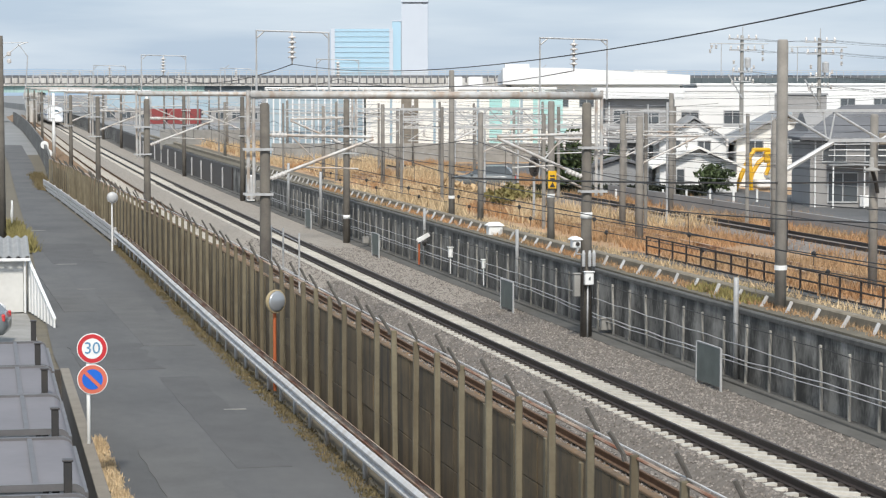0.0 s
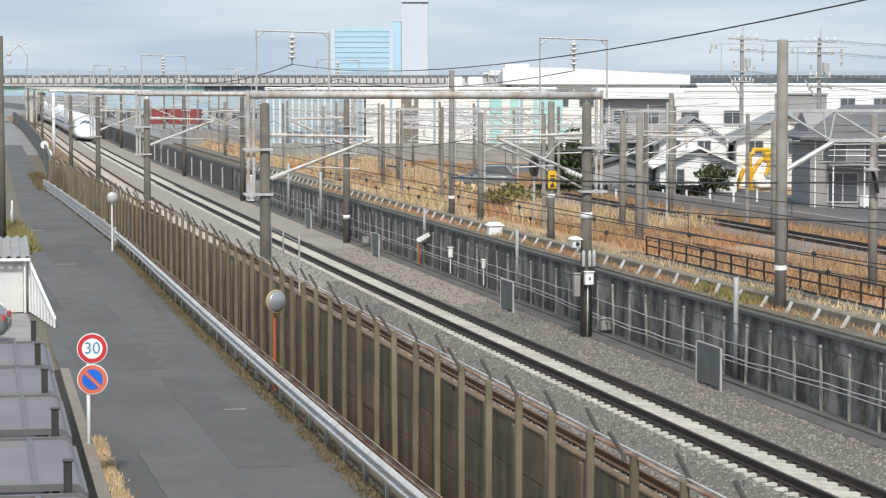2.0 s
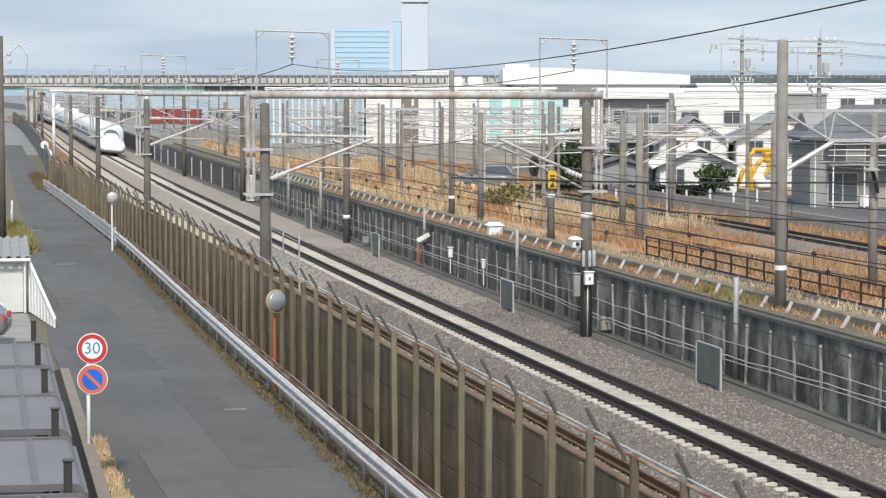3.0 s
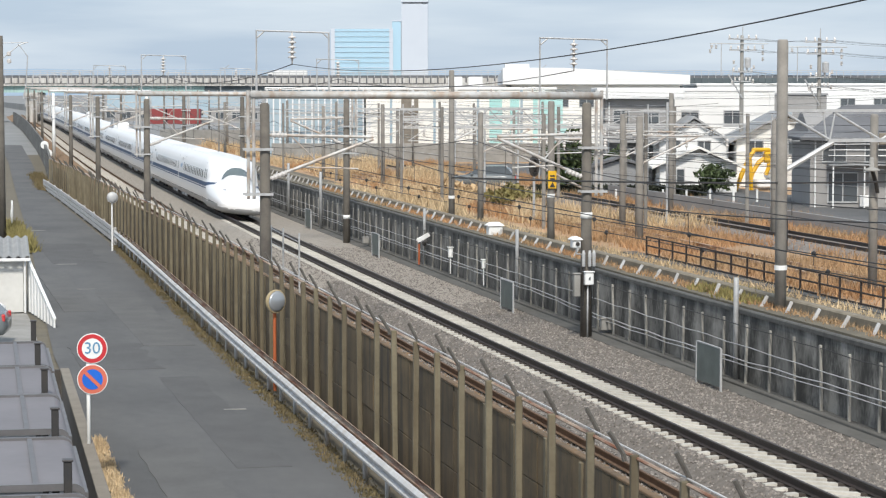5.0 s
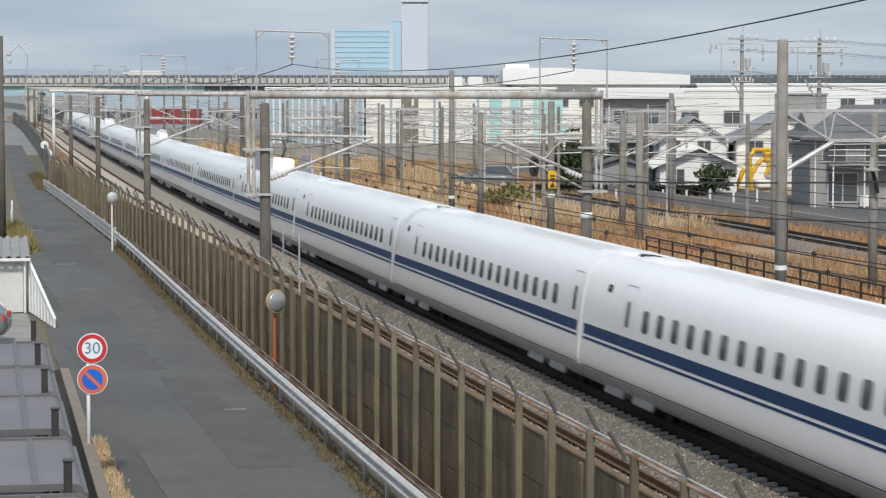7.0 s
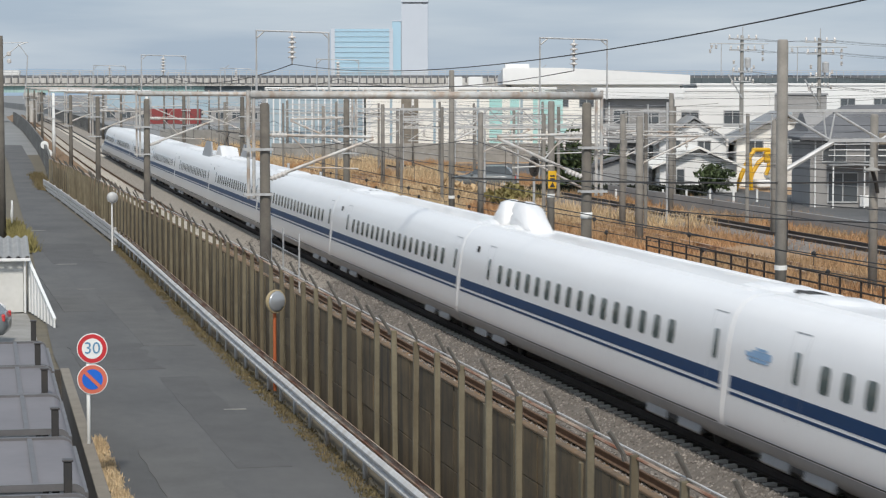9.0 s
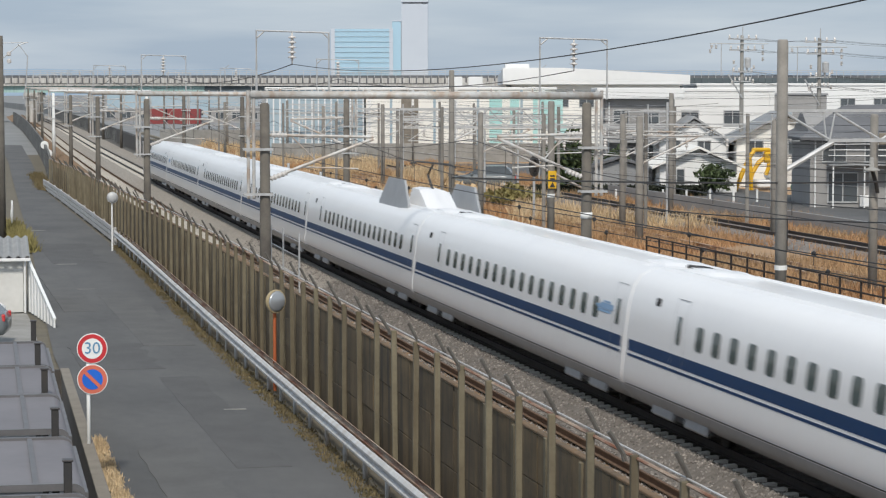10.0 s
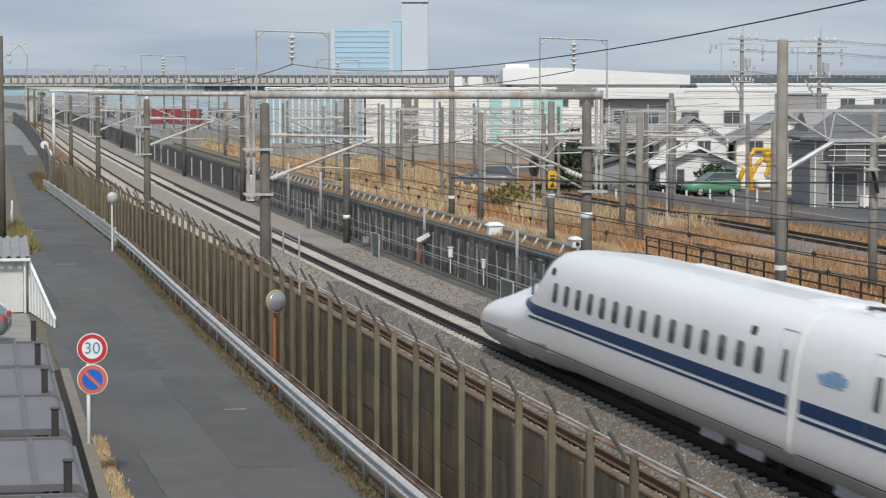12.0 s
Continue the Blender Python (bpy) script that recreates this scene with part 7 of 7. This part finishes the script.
def foreground():
    # parapet between the parking places and the road
    t = thing("parapet", pose(0, 0, 0), "low dark wall with a tan coping beside the road", "low wall", kind="structure")
    m = pose(3.12, 39.0, 0, 0, 0, -1.58)
    bm = bmesh.new()
    box(bm, -0.08, -20, -0.9, 0.1, 21.0, 0.45, m)
    part("wall_face", bm, DARK_WALL, t)
    bm = bmesh.new()
    box(bm, -0.10, -20, 0.45, 0.13, 21.1, 0.5, m, bevel=0.01)
    box(bm, 0.101, -20, -0.9, 0.12, 21.0, 0.45, m)
    part("coping", bm, TAN, t, "tan concrete coping")
    bm = bmesh.new()
    box(bm, -0.40, 20.9, -0.9, -0.09, 21.05, 0.48, m)
    part("end_wall", bm, DARK_WALL, t)
    # carports
    ys = [(54.1, 2.80), (49.2, 2.64), (44.6, 2.53), (38.9, 2.39), (33.3, 2.24), (28.4, 2.1)]
    for k, (y, xr) in enumerate(ys):
        c = thing("carport", pose(xr, y - 4.75, 0, 0, 0, -1.6), "carport with a grey translucent arched sheet roof", "carport", "carports in a row")
        prof = [(-5.3 + 5.1 * i / 10, 1.80) for i in range(11)] + [(-0.13, 1.79), (-0.07, 1.765), (-0.02, 1.72), (0.0, 1.66)]
        bm = bmesh.new()
        rows = [[bm.verts.new((x, yy, z)) for x, z in prof] for yy in (0.0, 1.6, 3.2, 4.75)]
        skin(bm, rows, False)
        lo = [[bm.verts.new((v.co.x, v.co.y, v.co.z - 0.012)) for v in r] for r in rows]
        skin(bm, lo, False)
        part("roof_sheet", bm, CARPORT, c, "grey polycarbonate sheet", smooth=True)
        for yy in (0.0, 4.7):
            bm = bmesh.new()
            rings = [[bm.verts.new((x, yy + a, z + b)) for a, b in ((-0.05, -0.06), (0.05, -0.06), (0.05, 0.045), (-0.05, 0.045))] for x, z in prof]
            skin(bm, rings)
            part("edge_beam", bm, CARPORT_BAR, c)
        for i in (2, 5, 7, 9):
            bm = bmesh.new()
            x, z = prof[i]
            box(bm, x - 0.04, 0.05, z - 0.02, x + 0.04, 4.65, z + 0.035)
            part("purlin", bm, CARPORT_BAR, c)
        bm = bmesh.new()
        x, z = prof[14]
        box(bm, x - 0.03, 0.05, z - 0.09, x + 0.05, 4.65, z + 0.03)
        part("gutter", bm, CARPORT_BAR, c)
        bm = bmesh.new()
        box(bm, -0.34, 4.80, -0.6, -0.22, 4.94, 2.28, bevel=0.01)
        part("post", bm, BLACK, c, "black steel post")
        bm = bmesh.new()
        box(bm, -0.36, 4.78, 2.28, -0.20, 4.96, 2.31, bevel=0.008)
        part("post_cap", bm, BRONZE, c)
    # parking ground, ramp wall, shed, white slatted ramp rail
    bm = bmesh.new()
    rows = [[bm.verts.new((x, y, ROAD_Z - 0.03)) for x in (-30, -10, 3.0 + 0.022 * (y - 39) if y < 70 else 3.9)] for y in (-10, 20, 40, 60, 80, 110)]
    skin(bm, rows, False)
    tagged(new("parking_floor", mesh_of("parking_floor", bm, CONC)), "grey concrete parking floor", "floor", kind="structure")
    bm = bmesh.new()
    box(bm, -8, 62.0, ROAD_Z - 0.2, 3.3, 62.3, 0.55, bevel=0.02)
    tagged(new("block_wall", mesh_of("block_wall", bm, TAN)), "low tan concrete wall behind the carports", "low wall")
    s = thing("shed", pose(-2.2, 84.5, ROAD_Z, 0, 0, -2), "white walled shed under a corrugated grey roof", "shed")
    bm = bmesh.new()
    box(bm, 0, 0, 0, 6.0, 5.5, 1.95, bevel=0.02)
    part("wall", bm, SHED_WALL, s)
    bm = bmesh.new()
    rows = []
    for j, (yy, z) in enumerate(((-0.35, 2.0), (6.0, 2.35))):
        rows.append([bm.verts.new((-0.2 + 0.055 * i, yy, z + 0.05 * math.sin(i * math.pi / 3))) for i in range(118)])
    skin(bm, rows, False)
    low = [[bm.verts.new((v.co.x, v.co.y, v.co.z - 0.015)) for v in r] for r in rows]
    skin(bm, low, False)
    part("roof", bm, SHED_ROOF, s, "corrugated grey roof")
    bm = bmesh.new()
    box(bm, -0.2, -0.4, 1.86, 6.25, -0.34, 1.97, bevel=0.01)
    tube(bm, [(6.05, -0.2, 1.9), (6.05, -0.15, 0.0)], 0.04, 8)
    part("gutter", bm, BLDG_WHITE, s)
    f = thing("ramp_rail", pose(4.0, 84.6, ROAD_Z, 0, 0, 5), "white slatted rail sloping down beside the shed", "rail")
    for k in range(9):
        q = k / 8
        bm = bmesh.new()
        box(bm, -0.03, -6.0 * q - 0.18, 0, 0.03, -6.0 * q + 0.18, 1.85 - 1.55 * q, bevel=0.01)
        part("slat", bm, SIGN_WHITE, f)
    bm = bmesh.new()
    rings = [[bm.verts.new((a, y, z + b)) for a, b in ((-0.05, 0), (0.05, 0), (0.05, 0.06), (-0.05, 0.06))] for y, z in ((0.2, 1.88), (-6.2, 0.28))]
    skin(bm, rings)
    part("hand_rail", bm, SIGN_WHITE, f)
    car(0.8, 74.6, 170, CAR_GREY, "dark grey hatchback with a red tail lamp")
    car(0.85, 79.6, 10, BLDG_WHITE, "white compact car parked by the shed")
    # pole and markers at the left
    p = pole("utility_pole", 4.72, 128.8, ROAD_Z, 10.6, 0.19, 0.14, "tall brown-grey concrete pole at the roadside", POLE_DARK, "utility poles")
    bm = bmesh.new()
    tube(bm, [(0, 0, 9.6), (0.5, 0, 10.0), (1.0, 0, 10.4), (1.45, 0, 10.55)], 0.03, 6)
    tube(bm, [(0.95, 0, 10.45), (1.45, 0, 9.8), (1.35, 0, 8.4), (1.2, 0, 7.5)], 0.03, 6)
    tube(bm, [(0.1, 0, 10.5), (1.5, 0, 10.55)], 0.02, 6)
    part("lamp_arm", bm, GALV, p, "thin bent steel arm")
    bm = bmesh.new()
    for z in (9.4, 9.8):
        lathe(bm, [(0.03, 0), (0.12, 0.04), (0.12, 0.2), (0.03, 0.26)], 8, pose(0.45, -0.1, z))
    part("insulator", bm, PORCELAIN, p)
    for x, y, hgt in ((5.45, 134.0, 1.75), (5.62, 139.0, 1.0)):
        bm = bmesh.new()
        lathe(bm, [(0.06, 0), (0.06, hgt - 0.05), (0.03, hgt)], 10)
        ob = new("delineator", mesh_of("delineator", bm, SIGN_WHITE, True))
        ob.matrix_basis = pose(x, y, ROAD_Z)
        tagged(ob, "white roadside marker post", "marker post", "marker posts")
    # repaired strips of asphalt
    for x, y, w, d, mt in ((4.7, 42.0, 1.3, 9.0, ASPHALT_OLD), (6.5, 48.0, 1.1, 16.0, ASPHALT_PATCH), (4.6, 66.0, 2.2, 7.0, ASPHALT_PATCH), (6.9, 72.0, 1.5, 20.0, ASPHALT_OLD), (5.2, 84.0, 1.2, 18.0, ASPHALT_OLD), (6.2, 108.0, 2.4, 14.0, ASPHALT_PATCH)):
        bm = bmesh.new()
        n = 9
        edge = [(x + w * 0.06 * math.sin(3.1 * i), y + d * i / n) for i in range(n + 1)] + [(x + w + w * 0.06 * math.sin(2.3 * i + 1), y + d * i / n) for i in range(n, -1, -1)]
        top = [bm.verts.new((a, b, ROAD_Z + 0.027)) for a, b in edge]
        low = [bm.verts.new((a, b, ROAD_Z - 0.03)) for a, b in edge]
        skin(bm, [low, top])
        tagged(new("road_patch", mesh_of("road_patch", bm, mt)), "long asphalt repair strip in the road", "road patch", "asphalt repairs", "structure")
    # short worn paint marks on the road
    for x, y, w, d in ((6.35, 107.3, 0.9, 0.18), (6.3, 93.5, 0.7, 0.1), (7.4, 57.0, 0.55, 0.1), (6.5, 134.0, 0.8, 0.2)):
        bm = bmesh.new()
        box(bm, x, y, ROAD_Z - 0.02, x + w, y + d, ROAD_Z + 0.032)
        tagged(new("road_mark", mesh_of("road_mark", bm, CONC)), "short worn pale paint mark on asphalt", "road marking", "paint marks", "structure")


# ---- pieces of the track ----
def sleepers():
    me = sleeper_mesh()
    for k in range(290):
        again("sleeper", me, TRACKS[0], stand(0, 27 + 0.583 * k, 0) @ pose(0, 0, -0.172, 0, math.degrees(CANT), 0))
    src = [Vector(v.co) for v in me.vertices]
    faces = [tuple(p.vertices) for p in me.polygons]
    for centre, y0, n in ((0.0, 27 + 0.583 * 290, 420), (NEAR, 120.0, 580)):
        vs, fs = [], []
        for k in range(n):
            m = stand(centre, y0 + 0.583 * k, 0) @ pose(0, 0, -0.172, 0, math.degrees(CANT), 0)
            o = len(vs)
            vs += [tuple(m @ v) for v in src]
            fs += [tuple(i + o for i in f) for f in faces]
        far = bpy.data.meshes.new("sleepers")
        far.from_pydata(vs, [], fs)
        far.materials.append(SLEEPER)
        ob = new("sleepers", far)
        ob.parent = TRACKS[0 if centre == 0 else 1]
        ob["kind"] = "stuff"


def stones():
    rng = np.random.default_rng(9)
    n = 60000
    y = 26 + 95 * rng.random(n) ** 1.7
    lat = -3.4 + 7.5 * rng.random(n)
    vs = np.empty((n, 6, 3))
    unit = np.array([(1, 0, 0), (-1, 0, 0), (0, 1, 0), (0, -1, 0), (0, 0, 1), (0, 0, -1)], float)
    ok = []
    for i in range(n):
        u = lat[i]
        if abs(u) < 1.22 and abs(abs(u) - 0.75) < 0.12:
            continue
        z = bed_profile(u) + (0.0 if abs(u) > 1.3 else -0.02)
        p = at(u, y[i], z)
        vs[i] = np.array(p)[None] + unit * (0.02 + 0.028 * rng.random(3))[None] + rng.normal(size=(6, 3)) * 0.008
        ok.append(i)
    v = vs[ok].reshape(-1, 3)
    tri = np.array([(0, 2, 4), (2, 1, 4), (1, 3, 4), (3, 0, 4), (2, 0, 5), (1, 2, 5), (3, 1, 5), (0, 3, 5)])
    f = (np.arange(len(ok))[:, None, None] * 6 + tri[None]).reshape(-1, 3)
    me = bpy.data.meshes.new("ballast_stones")
    me.from_pydata(v.tolist(), [], f.tolist())
    me.materials.append(STONE)
    tagged(new("ballast_stones", me), "loose angular grey ballast stones", "ballast", kind="stuff")

# ---- build ----
ground()
road()
track_bed()
TRACKS = [track(0.0, "ballasted railway track on pale concrete sleepers"), track(NEAR, "nearer railway track with rust-dark rails")]
wall_right()
for i in range(16):
    train_car(i)
fence_left()
guard_rail()
wall_railing()
edge_kerb()
black_fence()
for k in range(8):
    portal(k)
line_wires()
field_poles()
crossarm_pole(51.9, 142.2, 11.2, "pale concrete utility pole with crossarms")
crossarm_pole(53.0, 131.8, 10.8, "pale concrete utility pole with crossarms and cables")
street_wires()
hall()
houses()
towers()
overpass()
LORRY = lorry()
crane()
field_tracks()
low_hedge()
vegetation()
track_side()
road_signs()
foreground()
P1 = car(34.2, 139.5, 160, CAR_GREY, "dark grey car parked beside the far shed")
P1.location.z = FIELD_Z
P2 = car(53.0, 130.2, 172, BLDG_WHITE, "white car parked under the yellow crane")
P2.location.z = FIELD_Z
GREEN_CAR = car(44.9, 128.0, 166, CAR_GREEN, "light green compact car driving along the yard")
GREEN_CAR.scale = (0.78, 0.85, 0.92)
sleepers()
stones()

motions()
